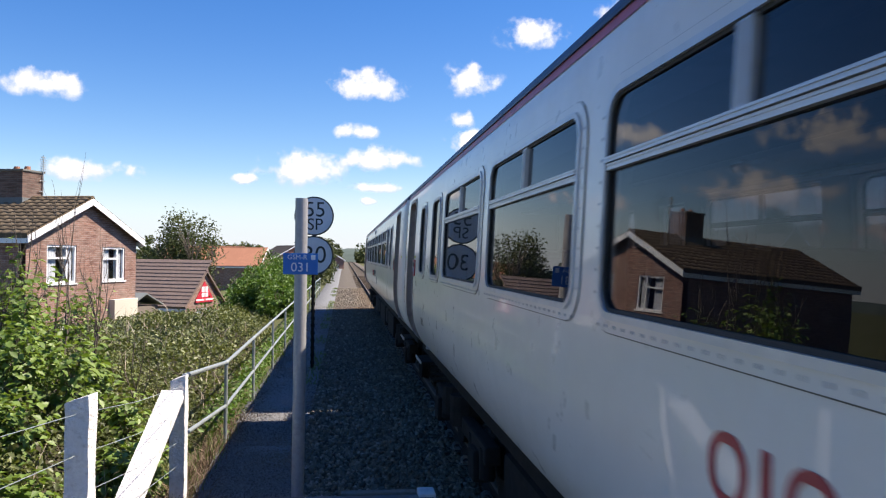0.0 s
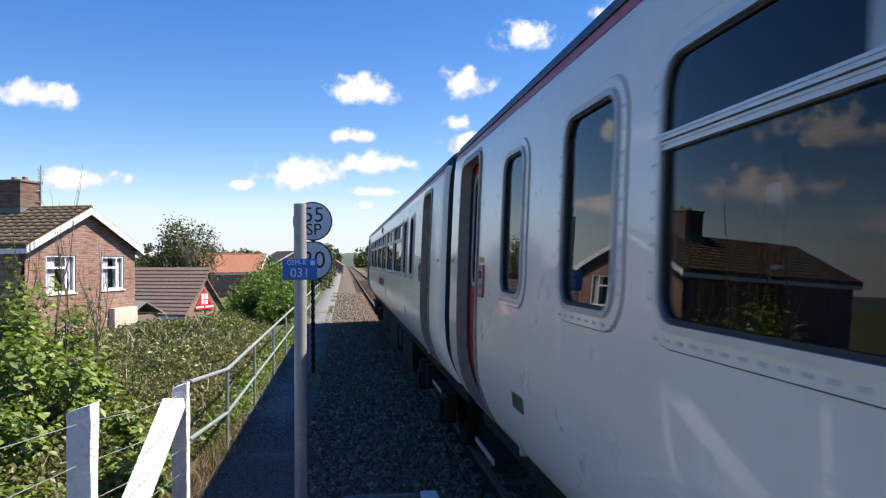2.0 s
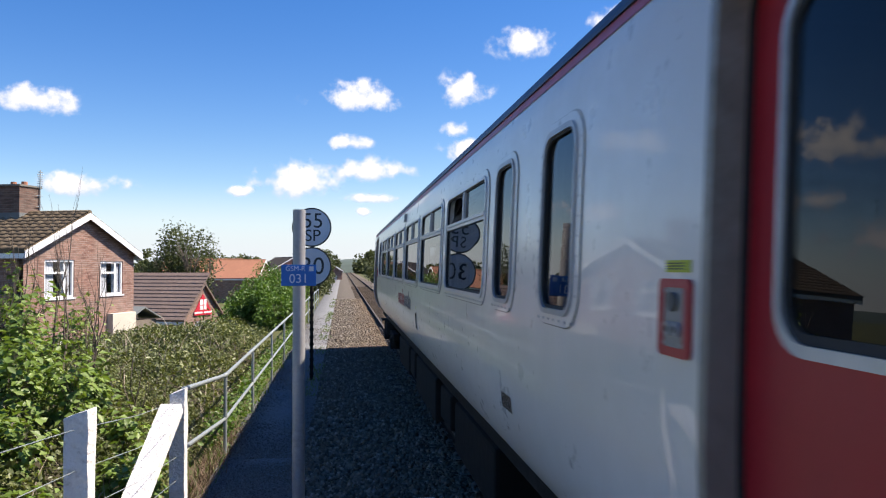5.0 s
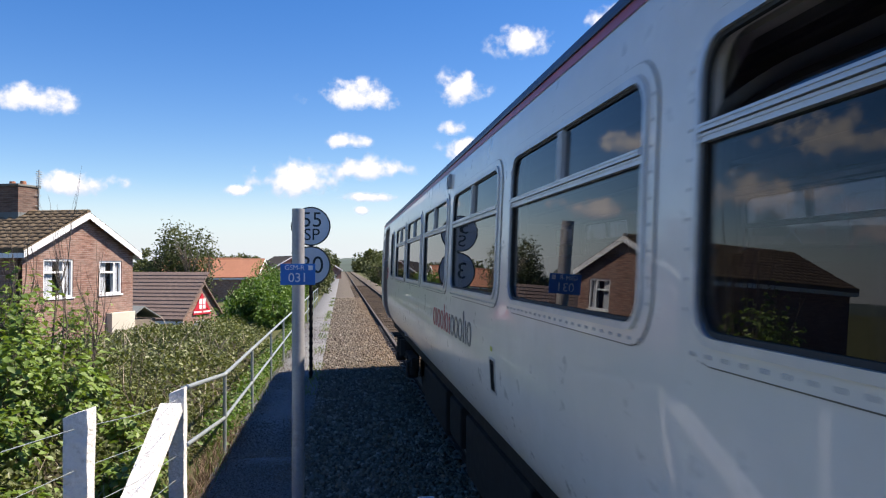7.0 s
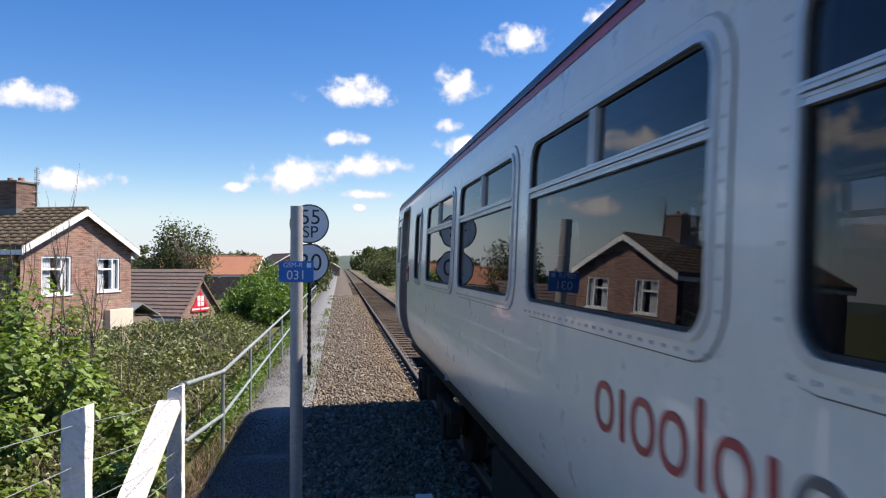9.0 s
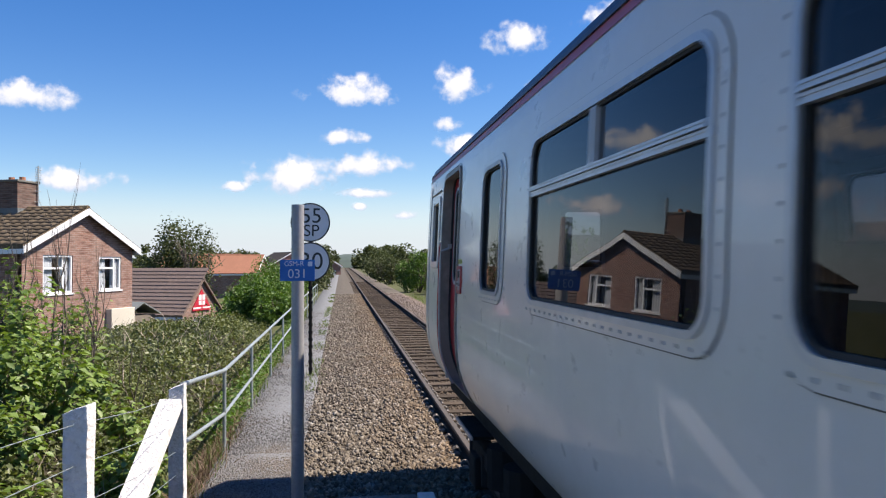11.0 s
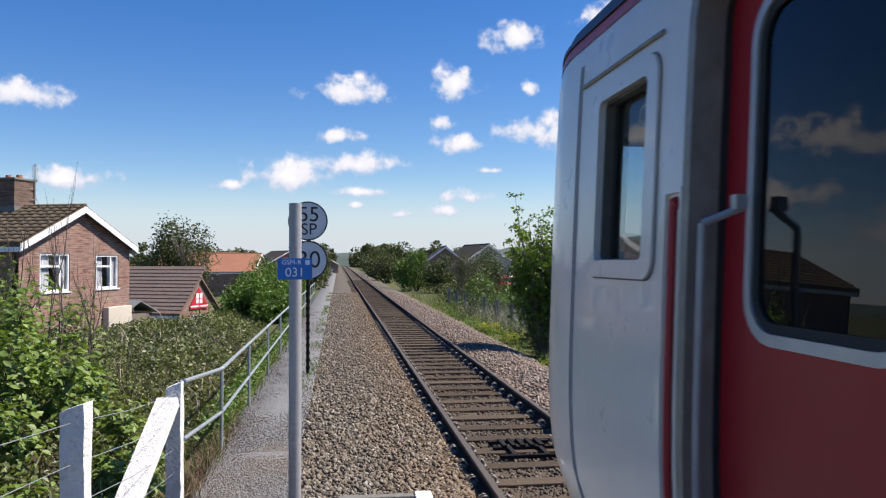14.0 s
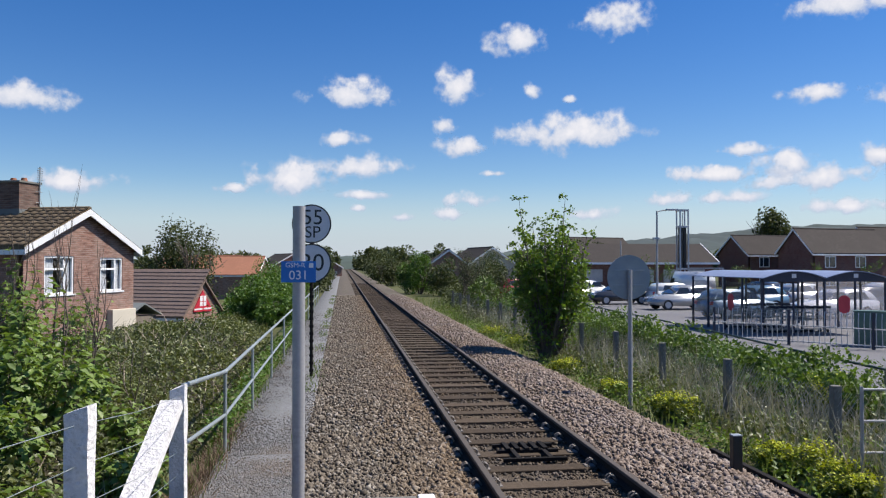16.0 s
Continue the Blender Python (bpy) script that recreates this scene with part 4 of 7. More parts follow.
# where the gangway end of the rear coach stands, second by second
TRAIN = [
    (0.0, 12.363),
    (0.5, 11.088),
    (1.0, 9.828),
    (1.5, 8.548),
    (2.0, 7.240),
    (2.5, 5.925),
    (3.0, 4.654),
    (3.5, 3.494),
    (4.0, 2.300),
    (6.5, -4.020),
    (7.0, -5.270),
    (7.5, -6.555),
    (8.0, -7.850),
    (8.5, -9.132),
    (9.0, -10.352),
    (11.5, -16.004),
    (12.0, -16.980),
    (12.5, -17.888),
    (13.0, -18.754),
    (13.5, -19.546),
    (14.0, -20.205),
    (14.5, -20.815),
    (15.0, -21.406),
    (15.5, -21.993),
    (16.0, -22.580),
]


# ---- signs, posts and fences by the walkway ----
pole = thing("radio_sign_post", pose(-0.430, 7.955, -0.201), "grey tubular steel post with a blue number plate", "sign post")
part("pole", rod((0, 0, -0.2), (0, 0, 3.0208), 0.0624, seg=24), "pole_grey", pole, smooth=False)
plate = part("plate", boxed(-0.1699, 0.1699, -0.0709, -0.0645, 2.2629, 2.4725, bevel=0.002), "sign_blue", pole, "blue plate with white figures")
lettering("031", 0.1268, "sign_letters", pose(0.0, -0.0742, 2.3306), plate)
lettering("GSM-R", 0.0667, "sign_letters", pose(-0.0323, -0.0742, 2.4316), plate)
part("symbol", boxed(0.1021, 0.1451, -0.0742, -0.0709, 2.408, 2.4542), "sign_letters", plate)
part("clamp", boxed(-0.071, 0.071, -0.066, 0.069, 2.3435, 2.3704, bevel=0.004), "galvanised", pole)


def disc(parent, z, texts):
    rim = part("rim", rod((0, -0.03, z), (0, -0.012, z), 0.425, seg=48), "black", parent, "black rim")
    part("face", rod((0, -0.034, z), (0, -0.0305, z), 0.395, seg=48), "sign_white", parent, "round white sign face")
    for text, size, dz in texts:
        lettering(text, size, "black", pose(0.02, -0.038, z + dz), rim)


speed = thing("speed_sign_post", pose(-0.665, 17.3, -0.2), "dark post with two round white speed signs", "sign post")
bm = rod((0, 0.03, -0.3), (0, 0.03, 3.7), 0.035, seg=12)
for i in range(12):
    box(bm, -0.045, 0.045, 0.0, 0.06, 0.1 + i * 0.16, 0.16 + i * 0.16)
part("pole", bm, "underframe", speed)
disc(speed, 3.31, (("55", 0.46, 0.13), ("SP", 0.36, -0.19)))
disc(speed, 2.455, (("30", 0.52, 0.0),))

# the round sign beyond the track, seen from its back
back = thing("round_sign_back", pose(5.36, 14.2, -0.45), "round grey-blue sign seen from behind on a post", "sign post")
part("pole", rod((0, 0, -0.2), (0, 0, 2.58), 0.042, seg=12), "pole_grey", back)
part("disc", rod((0.0, 0.05, 2.44), (0.0, 0.065, 2.44), 0.42, seg=48), "sign_back", back, "grey-blue round plate")
for z in (2.56, 2.28):
    part("bracket", boxed(-0.31, 0.31, 0.04, 0.055, z - 0.02, z + 0.02, bevel=0.004), "sign_back", back)


# tubular handrail
rail_thing = thing("handrail", pose(-1.5, 0, 0), "grey galvanised two-bar tubular handrail beside the walkway", "handrail")
posts = [10.47, 13.6, 17.2, 20.8, 24.6, 28.2, 31.8, 35.4, 39.0, 42.6, 46.2, 49.8]
stops = [7.75] + posts
for y in posts:
    part("post", rod((0, y, -0.35), (0, y, 0.86), 0.024, seg=10), "galvanised", rail_thing)
for ya, yb in zip(stops, stops[1:]):
    za, zb = (1.085 if ya < 10 else 0.85), 0.85
    part("top_bar", rod((0, ya, za), (0, yb, zb), 0.025, seg=10), "galvanised", rail_thing)
    part("lower_bar", rod((0, ya, za - 0.56), (0, yb, zb - 0.56), 0.022, seg=10), "galvanised", rail_thing)
for y in posts:
    bm = bmesh.new()
    bmesh.ops.create_icosphere(bm, subdivisions=2, radius=0.034, matrix=Matrix.Translation((0, y, 0.85)))
    part("joint", bm, "galvanised", rail_thing, smooth=True)


def timber_post(m, w, h, label):
    """A rough square post with a sloped, chipped top."""
    t = thing("fence_post", m, label, "fence post", "white fence posts")
    bm = bmesh.new()
    n = 14
    rows = []
    rr = random.Random(int(m.translation.y * 100))
    for i in range(n + 1):
        z = -0.5 + (h + 0.5) * i / n
        top = 0.04 if i == n else 0.0
        row = []
        for sx, sy in ((-1, -1), (0, -1), (1, -1), (1, 0), (1, 1), (0, 1), (-1, 1), (-1, 0)):
            j = 0.004
            row.append(bm.verts.new((sx * w / 2 + rr.uniform(-j, j), sy * w / 2 + rr.uniform(-j, j), z + top * sx * 0.6 + rr.uniform(-j, j))))
        rows.append(row)
    for a, b in zip(rows, rows[1:]):
        for i in range(8):
            bm.faces.new((a[i], a[(i + 1) % 8], b[(i + 1) % 8], b[i]))
    bm.faces.new(rows[-1])
    part("post", bm, "white_timber", t)
    return t


timber_post(pose(-1.59, 5.07, 0.36, 0, 0, -3), 0.140, 1.0, "rough white-painted square timber post with peeling paint")
p2 = timber_post(pose(-1.535, 7.72, 0.10, 0, 0, -2), 0.135, 0.98, "white-painted timber post with a sloping brace and wires")
bm = bmesh.new()
a, b = Vector((-0.03, -0.13, 0.84)), Vector((-0.13, -1.55, -0.06))
d = (b - a).normalized()
side = d.cross(Vector((0, 0, 1))).normalized() * 0.096
up = side.cross(d).normalized() * 0.05
vs = [bm.verts.new(p + s * side + u * up) for p in (a, b) for s, u in ((-1, -1), (1, -1), (1, 1), (-1, 1))]
for q in ((0, 1, 2, 3), (7, 6, 5, 4), (0, 4, 5, 1), (1, 5, 6, 2), (2, 6, 7, 3), (3, 7, 4, 0)):
    bm.faces.new([vs[i] for i in q])
part("brace", bm, "white_timber", p2, "white sloping timber brace")

wires = thing("fence_wires", pose(0, 0, 0), "thin sagging fence wires strung between white posts", "fence wire")
for k, (z1, z2) in enumerate(((1.27, 0.99), (1.02, 0.74), (0.77, 0.47), (0.54, 0.25))):
    pts = [(-1.63, 3.4, z1 + 0.15), (-1.60, 4.99, z1 - 0.0), (-1.56, 6.3, (z1 + z2) / 2 - 0.02), (-1.54, 7.66, z2)]
    bm = bmesh.new()
    for p, q in zip(pts, pts[1:]):
        tube(bm, p, q, 0.0028, seg=5)
    part("wire", bm, "galvanised", wires)


# ---- beyond the track: fences at the car park side ----
fence = thing("wire_fence", pose(6.62, 0, -0.5), "chain-link fence on weathered concrete posts among weeds", "fence")
post_me = None
fy = [9.9, 12.9, 15.7, 18.5, 21.3, 24.2, 27.0, 29.8, 32.6, 35.5, 38.3, 41.1, 44.0, 47]
for y in fy:
    if post_me is None:
        bm = boxed(-0.06, 0.06, -0.055, 0.055, -0.3, 1.10, bevel=0.01)
        post_me = part("post", bm, "concrete", fence)
        post_me.location = (0, y, 0)
        post_me = post_me.data
    else:
        obj("post", post_me, None, fence).location = (0, y, 0)
v, f = [], []
for k in range(int((47 - 9.9) / 0.09) + 12):
    for s in (1, -1):
        y0 = 9.9 + (k - 6) * 0.09
        ya, yb = (y0, y0 + 1.0) if s > 0 else (y0 + 1.0, y0)
        i = len(v)
        w = 0.0038
        v += [(0, ya - w, 0.05), (0, ya + w, 0.05), (0, yb + w, 1.05), (0, yb - w, 1.05)]
        f.append((i, i + 1, i + 2, i + 3))
tagged(obj("wire_mesh", fast_mesh("wire_mesh", v, f), "galvanised", fence, "thin diamond wire mesh"), kind="stuff")
gf = thing("park_fence", pose(0, 0, -0.6), "low green rail fence at the edge of the car park", "fence")
M["green_metal"] = surface("dark_green_metal", (0.045, 0.075, 0.055), (0.03, 0.05, 0.04), 12, 1, 0.6, 0.2, 0.1)
line = [(9.9, 11.5), (9.9, 13.3), (10.1, 16.6), (10.5, 20.5), (10.8, 24.5), (11.0, 28.5), (11.2, 33), (11.3, 38), (11.4, 43)]
for x, y in line:
    part("post", rod((x, y, -0.3), (x, y, 0.92), 0.03, seg=8), "green_metal", gf)
for (xa, ya), (xb, yb) in zip(line, line[1:]):
    part("rail", rod((xa, ya, 0.90), (xb, yb, 0.90), 0.026, seg=8), "green_metal", gf)

bollard = thing("marker_post", pose(4.72, 9.0, -0.33), "short black marker post with a grey cap", "post")
part("post", boxed(-0.06, 0.06, -0.05, 0.05, -0.2, 0.50, bevel=0.012), "black", bollard)
part("cap", boxed(-0.062, 0.062, -0.052, 0.052, 0.50, 0.515, bevel=0.005), "sign_back", bollard)
board = thing("edging_board", pose(5.0, 0, -0.42), "dark weathered timber edging beside the ballast", "edging")
for a, b in ((10.2, 7.6), (7.58, 5.0)):
    part("board", boxed(-0.04, 0.04, b, a, -0.1, 0.16, bevel=0.01), "underframe", board)
gate = thing("metal_gate", pose(6.05, 8.55, -0.5), "grey metal field gate frame at the fence end", "gate")
for z in (0.15, 0.53, 0.9, 1.27):
    part("bar", rod((-0.02, 0, z), (2.6, -0.3, z), 0.016, seg=8), "pole_grey", gate)
for x in (0.0, 2.6):
    part("upright", rod((x, -0.115 * x, -0.2), (x, -0.115 * x, 1.30), 0.022, seg=8), "pole_grey", gate)


# ---- houses ----
def window_unit(parent, x0, x1, z0, z1, y=0.0, curtain=True, lights=2):
    """A white casement in the wall plane y, facing -y, with one opening light set proud."""
    w = part("window", ring(bmesh.new(), [(x0, z0), (x1, z0), (x1, z1), (x0, z1)], [(x0 + 0.07, z0 + 0.07), (x1 - 0.07, z0 + 0.07), (x1 - 0.07, z1 - 0.07), (x0 + 0.07, z1 - 0.07)], y - 0.03, y + 0.06, lambda p, d: (p[0], d, p[1])), "upvc", parent, "white casement window")
    part("sill", boxed(x0 - 0.06, x1 + 0.06, y - 0.10, y + 0.02, z0 - 0.06, z0 - 0.005, bevel=0.008), "upvc", w)
    part("lintel", boxed(x0 - 0.05, x1 + 0.05, y - 0.012, y + 0.02, z1 + 0.004, z1 + 0.05), "upvc", w)
    for i in range(1, lights):
        xm = x0 + (x1 - x0) * (0.68 if lights == 2 else i / lights)
        part("mullion", boxed(xm - 0.04, xm + 0.04, y - 0.028, y + 0.05, z0 + 0.07, z1 - 0.07), "upvc", w)
    if lights > 1:
        xm = x0 + (x1 - x0) * (0.68 if lights == 2 else 1 / lights)
        zt = z1 - (z1 - z0) * 0.34
        part("transom", boxed(x0 + 0.07, xm - 0.04, y - 0.028, y + 0.05, zt - 0.035, zt + 0.035), "upvc", w)
    bm = bmesh.new()
    bm.faces.new([bm.verts.new(p) for p in ((x0 + 0.05, y + 0.02, z0 + 0.05), (x1 - 0.05, y + 0.02, z0 + 0.05), (x1 - 0.05, y + 0.02, z1 - 0.05), (x0 + 0.05, y + 0.02, z1 - 0.05))])
    part("pane", bm, "house_glass", w, keep=True).visible_shadow = False
    part("room", boxed(x0 - 0.1, x1 + 0.1, y + 0.9, y + 0.94, z0 - 0.2, z1 + 0.2), "room_dark", w)
    if curtain:
        for a, b in ((x0 + 0.06, x0 + (x1 - x0) * 0.42), (x0 + (x1 - x0) * 0.62, x1 - 0.06)):
            n = 14
            v = [(a + (b - a) * i / n, y + 0.085 + 0.02 * math.sin(i * 1.9), z) for z in (z0 + 0.02, z1 - 0.02) for i in range(n + 1)]
            f = [(i, i + 1, n + 2 + i, n + 1 + i) for i in range(n)]
            obj("curtain", fast_mesh("curtain", v, f, True), "curtain", w, "pale net curtain")
    return w


def wall_with_holes(bm, x0, x1, z0, z1, holes, y0, y1):
    """A wall slab in xz with rectangular openings right through it."""
    xs = sorted({x0, x1, *[h[0] for h in holes], *[h[1] for h in holes]})
    zs = sorted({z0, z1, *[h[2] for h in holes], *[h[3] for h in holes]})
    solid = lambda a, b: not any(h[0] < a < h[1] and h[2] < b < h[3] for h in holes)
    for xa, xb in zip(xs, xs[1:]):
        for za, zb in zip(zs, zs[1:]):
            if solid((xa + xb) / 2, (za + zb) / 2):
                for y, flip in ((y0, 1), (y1, -1)):
                    bm.faces.new([bm.verts.new(p) for p in ((xa, y, za), (xb, y, za), (xb, y, zb), (xa, y, zb))][::flip])
    for h in holes:
        for a, b in (((h[0], h[2]), (h[1], h[2])), ((h[1], h[2]), (h[1], h[3])), ((h[1], h[3]), (h[0], h[3])), ((h[0], h[3]), (h[0], h[2]))):
            bm.faces.new([bm.verts.new(p) for p in ((a[0], y0, a[1]), (a[0], y1, a[1]), (b[0], y1, b[1]), (b[0], y0, b[1]))])
    return bm


def gable_house(name, m, w, depth, eave, ridge, wall, roof, label, windows=(), over=0.22, barge=True, category="house", side_windows=(), group=""):
    """Gable faces local -y; the ridge runs along y. windows: x0, x1, z0, z1 and how many lights."""
    h = thing(name, m, label, category, group)
    bm = bmesh.new()
    wall_with_holes(bm, 0, w, -0.4, eave, [k[:4] for k in windows], 0.0, 0.25)
    for y in (0.0, depth):
        bm.faces.new([bm.verts.new(p) for p in ((0, y, eave), (w, y, eave), (w / 2, y, ridge))][::1 if y == 0 else -1])
    box(bm, 0, w, depth - 0.25, depth, -0.4, eave)
    box(bm, 0, 0.25, 0.25, depth - 0.25, -0.4, eave)
    box(bm, w - 0.25, w, 0.25, depth - 0.25, -0.4, eave)
    bmesh.ops.remove_doubles(bm, verts=bm.verts, dist=0.0005)
    part("wall", bm, wall, h)
    slope = (ridge - eave) / (w / 2)
    roof_ob = None
    for s in (-1, 1):
        e_x, e_z = w / 2 + s * (w / 2 + over), eave - slope * over
        bm = prism(bmesh.new(), [(e_x, e_z + 0.02), (w / 2, ridge + 0.02), (w / 2, ridge + 0.14), (e_x, e_z + 0.14)], -over, depth + over)
        roof_ob = part("roof", bm, roof, h)
        part("fascia", boxed(min(e_x, e_x - s * 0.03), max(e_x, e_x - s * 0.03), -over, depth + over, e_z - 0.14, e_z + 0.02), "upvc", h)
        if barge:
            part("bargeboard", prism(bmesh.new(), [(e_x, e_z - 0.13), (e_x, e_z + 0.10), (w / 2, ridge + 0.10), (w / 2, ridge - 0.13)], -over - 0.03, -over + 0.002), "upvc", h, "white bargeboard")
    part("ridge_cap", rod((w / 2, -over, ridge + 0.10), (w / 2, depth + over, ridge + 0.10), 0.11, seg=8), roof, h)
    for k in windows:
        window_unit(h, *k[:4], 0.06, True, k[4])
    return h


home = gable_house("brick_house", pose(-10.19, 26.79, -2.45, 0, 0, 71.4), 6.10, 9.0, 5.22, 6.55, "brick", "tile_brown", "two-storey red-brown brick house with a white-edged gable",
                   [(0.98, 2.50, 3.64, 4.96, 2), (3.98, 5.36, 3.66, 4.92, 2), (0.8, 2.4, 0.9, 2.2, 2)], over=0.22)
# roof tiles of the near slope, row by row
slope_len = math.hypot(3.05 + 0.22, 1.33 * (1 + 0.22 / 3.05))
ang = math.atan2(1.33, 3.05)
tile_me = None
tile_rows, tile_cols = 11, 27
for r in range(tile_rows):
    for c in range(tile_cols):
        if tile_me is None:
            n = 5
            pts = [(0.35 * i / n, 0.018 * math.sin(2 * math.pi * i / n)) for i in range(n + 1)]
            v = [(x, y, z + dz + 0.02) for y, dz in ((0.0, 0.03), (0.34, 0.0)) for x, z in pts] + [(x, 0.0, 0.0) for x, z in pts]
            f = [(i, i + 1, n + 2 + i, n + 1 + i) for i in range(n)] + [(2 * n + 2 + i, 2 * n + 3 + i, i + 1, i) for i in range(n)]
            tile_me = fast_mesh("tile", v, f)
        t = obj("tile", tile_me, "tile_brown", home)
        d = r * slope_len / tile_rows
        # along the eaves is local y; up the slope is local +x
        t.matrix_basis = Matrix.Translation((-0.22 + d * math.cos(ang), -0.22 + (c + 1) * 0.352, 5.22 - 0.10 + 0.145 + d * math.sin(ang))) @ Euler((0, 0, radians(-90))).to_matrix().to_4x4() @ pose(0, 0, 0, math.degrees(ang))
stack = part("chimney", boxed(2.50, 3.60, 2.25, 3.20, 6.1, 7.62, bevel=0.01), "brick_chimney", home, "sooty brick chimney stack")
part("chimney_cap", boxed(2.46, 3.64, 2.21, 3.24, 7.62, 7.70, bevel=0.02), "concrete", stack)
part("flashing", boxed(2.44, 3.66, 2.19, 3.26, 6.42, 6.66), "felt", stack)
for y in (2.5, 2.95):
    part("chimney_pot", rod((3.05, y, 7.7), (3.05, y, 7.84), 0.12, 0.10, seg=12), "tile_orange", stack)
aerial = bmesh.new()
tube(aerial, (3.5, 2.2, 6.6), (3.5, 2.2, 8.3), 0.022)
for i in range(7):
    z_ = 7.72 + i * 0.085
    tube(aerial, (3.5 - 0.12 - 0.02 * (i % 3), 2.2, z_), (3.5 + 0.12 + 0.03 * (i % 2), 2.2, z_), 0.016)
tube(aerial, (3.42, 2.15, 7.7), (3.42, 2.15, 8.25), 0.014)
tube(aerial, (3.30, 2.2, 7.35), (3.62, 2.2, 7.35), 0.012)
tube(aerial, (3.30, 2.2, 6.95), (3.62, 2.2, 6.95), 0.012)
part("aerial", aerial, "galvanised", stack, "television aerial on the chimney")
part("porch", boxed(4.4, 5.9, -0.25, 0.0, 2.2, 2.95, bevel=0.02), "render", home, "cream rendered porch top")

cottage = gable_house("red_gabled_outbuilding", pose(-9.0, 46.3, -2.98, 0, 0, 66.6), 3.95, 7.5, 2.25, 4.14, "brick", "tile_red_brown", "low brick outbuilding with a red sign in its gable",
                      [(1.15, 2.75, 0.9, 2.05, 2)], over=0.18, barge=False, category="outbuilding")
sign = bmesh.new()
prism(sign, [(0.95, 2.40), (2.8, 2.40), (2.78, 2.56), (1.88, 3.62), (0.98, 2.56)], -0.08, -0.03)
gs = part("gable_sign", sign, "red_sign", cottage, "red sign with white shapes")
for x0, x1, z0, z1 in ((1.55, 1.83, 3.0, 3.32), (1.92, 2.2, 3.0, 3.32), (1.55, 1.83, 2.72, 2.96), (1.92, 2.2, 2.72, 2.96), (1.0, 1.8, 2.5, 2.6), (1.95, 2.8, 2.5, 2.6)):
    part("sign_mark", boxed(x0, x1, -0.088, -0.08, z0, z1), "upvc", gs, "white bar")

# courses of tiles on the outbuilding's long slope
ang_b = math.atan2(1.89, 1.875)
for r in range(13):
    d_ = -0.2 + r * 0.205
    z_ = 2.25 + d_ * math.tan(ang_b) + 0.135
    part("tile_course", prism(bmesh.new(), [(d_, z_), (d_ + 0.21, z_ + 0.21 * math.tan(ang_b)), (d_ + 0.20, z_ + 0.21 * math.tan(ang_b) + 0.02), (d_ - 0.03, z_ + 0.05)], -0.18, 7.68), "tile_red_brown", cottage)

garage = thing("garden_shed", pose(-10.6, 40.5, -2.45, 0, 0, 70), "small dark shed with a grey-green felt roof", "shed")
part("wall", boxed(0, 2.6, 0, 3.0, -0.3, 2.0), "wood_fence", garage)
part("roof", prism(bmesh.new(), [(-0.2, 2.0), (1.3, 2.62), (2.8, 2.0), (2.8, 2.07), (1.3, 2.70), (-0.2, 2.07)], -0.2, 3.2), "felt", garage, "grey-green felt roof")

gable_house("rendered_house", pose(-24.0, 69, -3.5, 0, 0, 62), 6.5, 9, 4.6, 6.4, "brick", "tile_orange", "house with an orange tiled roof behind trees", [(0.8, 2.0, 3.2, 4.2, 2), (4.2, 5.4, 3.2, 4.2, 2)])
for i, (x, y, w, d, e, r, rz, rf) in enumerate(((-11.0, 104, 9, 13, 3.3, 5.6, 84, "tile_orange"), (-7.6, 150, 8, 12, 4.0, 6.4, 20, "tile_orange"), (-13.5, 158, 8, 10, 4.4, 6.6, 25, "tile_grey"), (-20, 150, 9, 12, 3.8, 6.2, 80, "tile_orange"))):
    gable_house("distant_house", pose(x, y, -2.5, 0, 0, rz), w, d, e, r, "brick", rf, "distant brick house with an orange clay tile roof" if rf == "tile_orange" else "distant brick house with a grey tile roof",
                [(1.0, 2.2, 2.0, 3.2, 2), (w - 2.2, w - 1.0, 2.0, 3.2, 2)], group="distant houses")

boards = thing("board_fence", pose(-6.9, 51.5, -2.3, 0, 0, 72), "grey weathered garden board fence", "fence")
plank_me = boxed(0, 0.14, 0, 0.02, 0, 1.75)
first = part("plank", plank_me, "wood_fence", boards)
for i in range(1, 42):
    obj("plank", first.data, None, boards).location = (i * 0.15, 0.01 * (i % 2), 0.03 * math.sin(i * 2.3))

# houses beyond the car park: gables towards the line, long sides towards the eye
def far_window(parent, x, y0, y1, z0, z1):
    """A window on the wall at local x, facing +x."""
    w = part("window", ring(bmesh.new(), [(y0, z0), (y1, z0), (y1, z1), (y0, z1)], [(y0 + 0.09, z0 + 0.09), (y1 - 0.09, z0 + 0.09), (y1 - 0.09, z1 - 0.09), (y0 + 0.09, z1 - 0.09)], 0.0, 0.05, lambda p, d: (x + d, p[0], p[1])), "upvc", parent, "white-framed window")
    part("pane", boxed(x + 0.004, x + 0.02, y0 + 0.05, y1 - 0.05, z0 + 0.05, z1 - 0.05), "car_glass", w)
    ym = y0 + (y1 - y0) * 0.4
    part("mullion", boxed(x + 0.004, x + 0.04, ym - 0.04, ym + 0.04, z0 + 0.05, z1 - 0.05), "upvc", w)


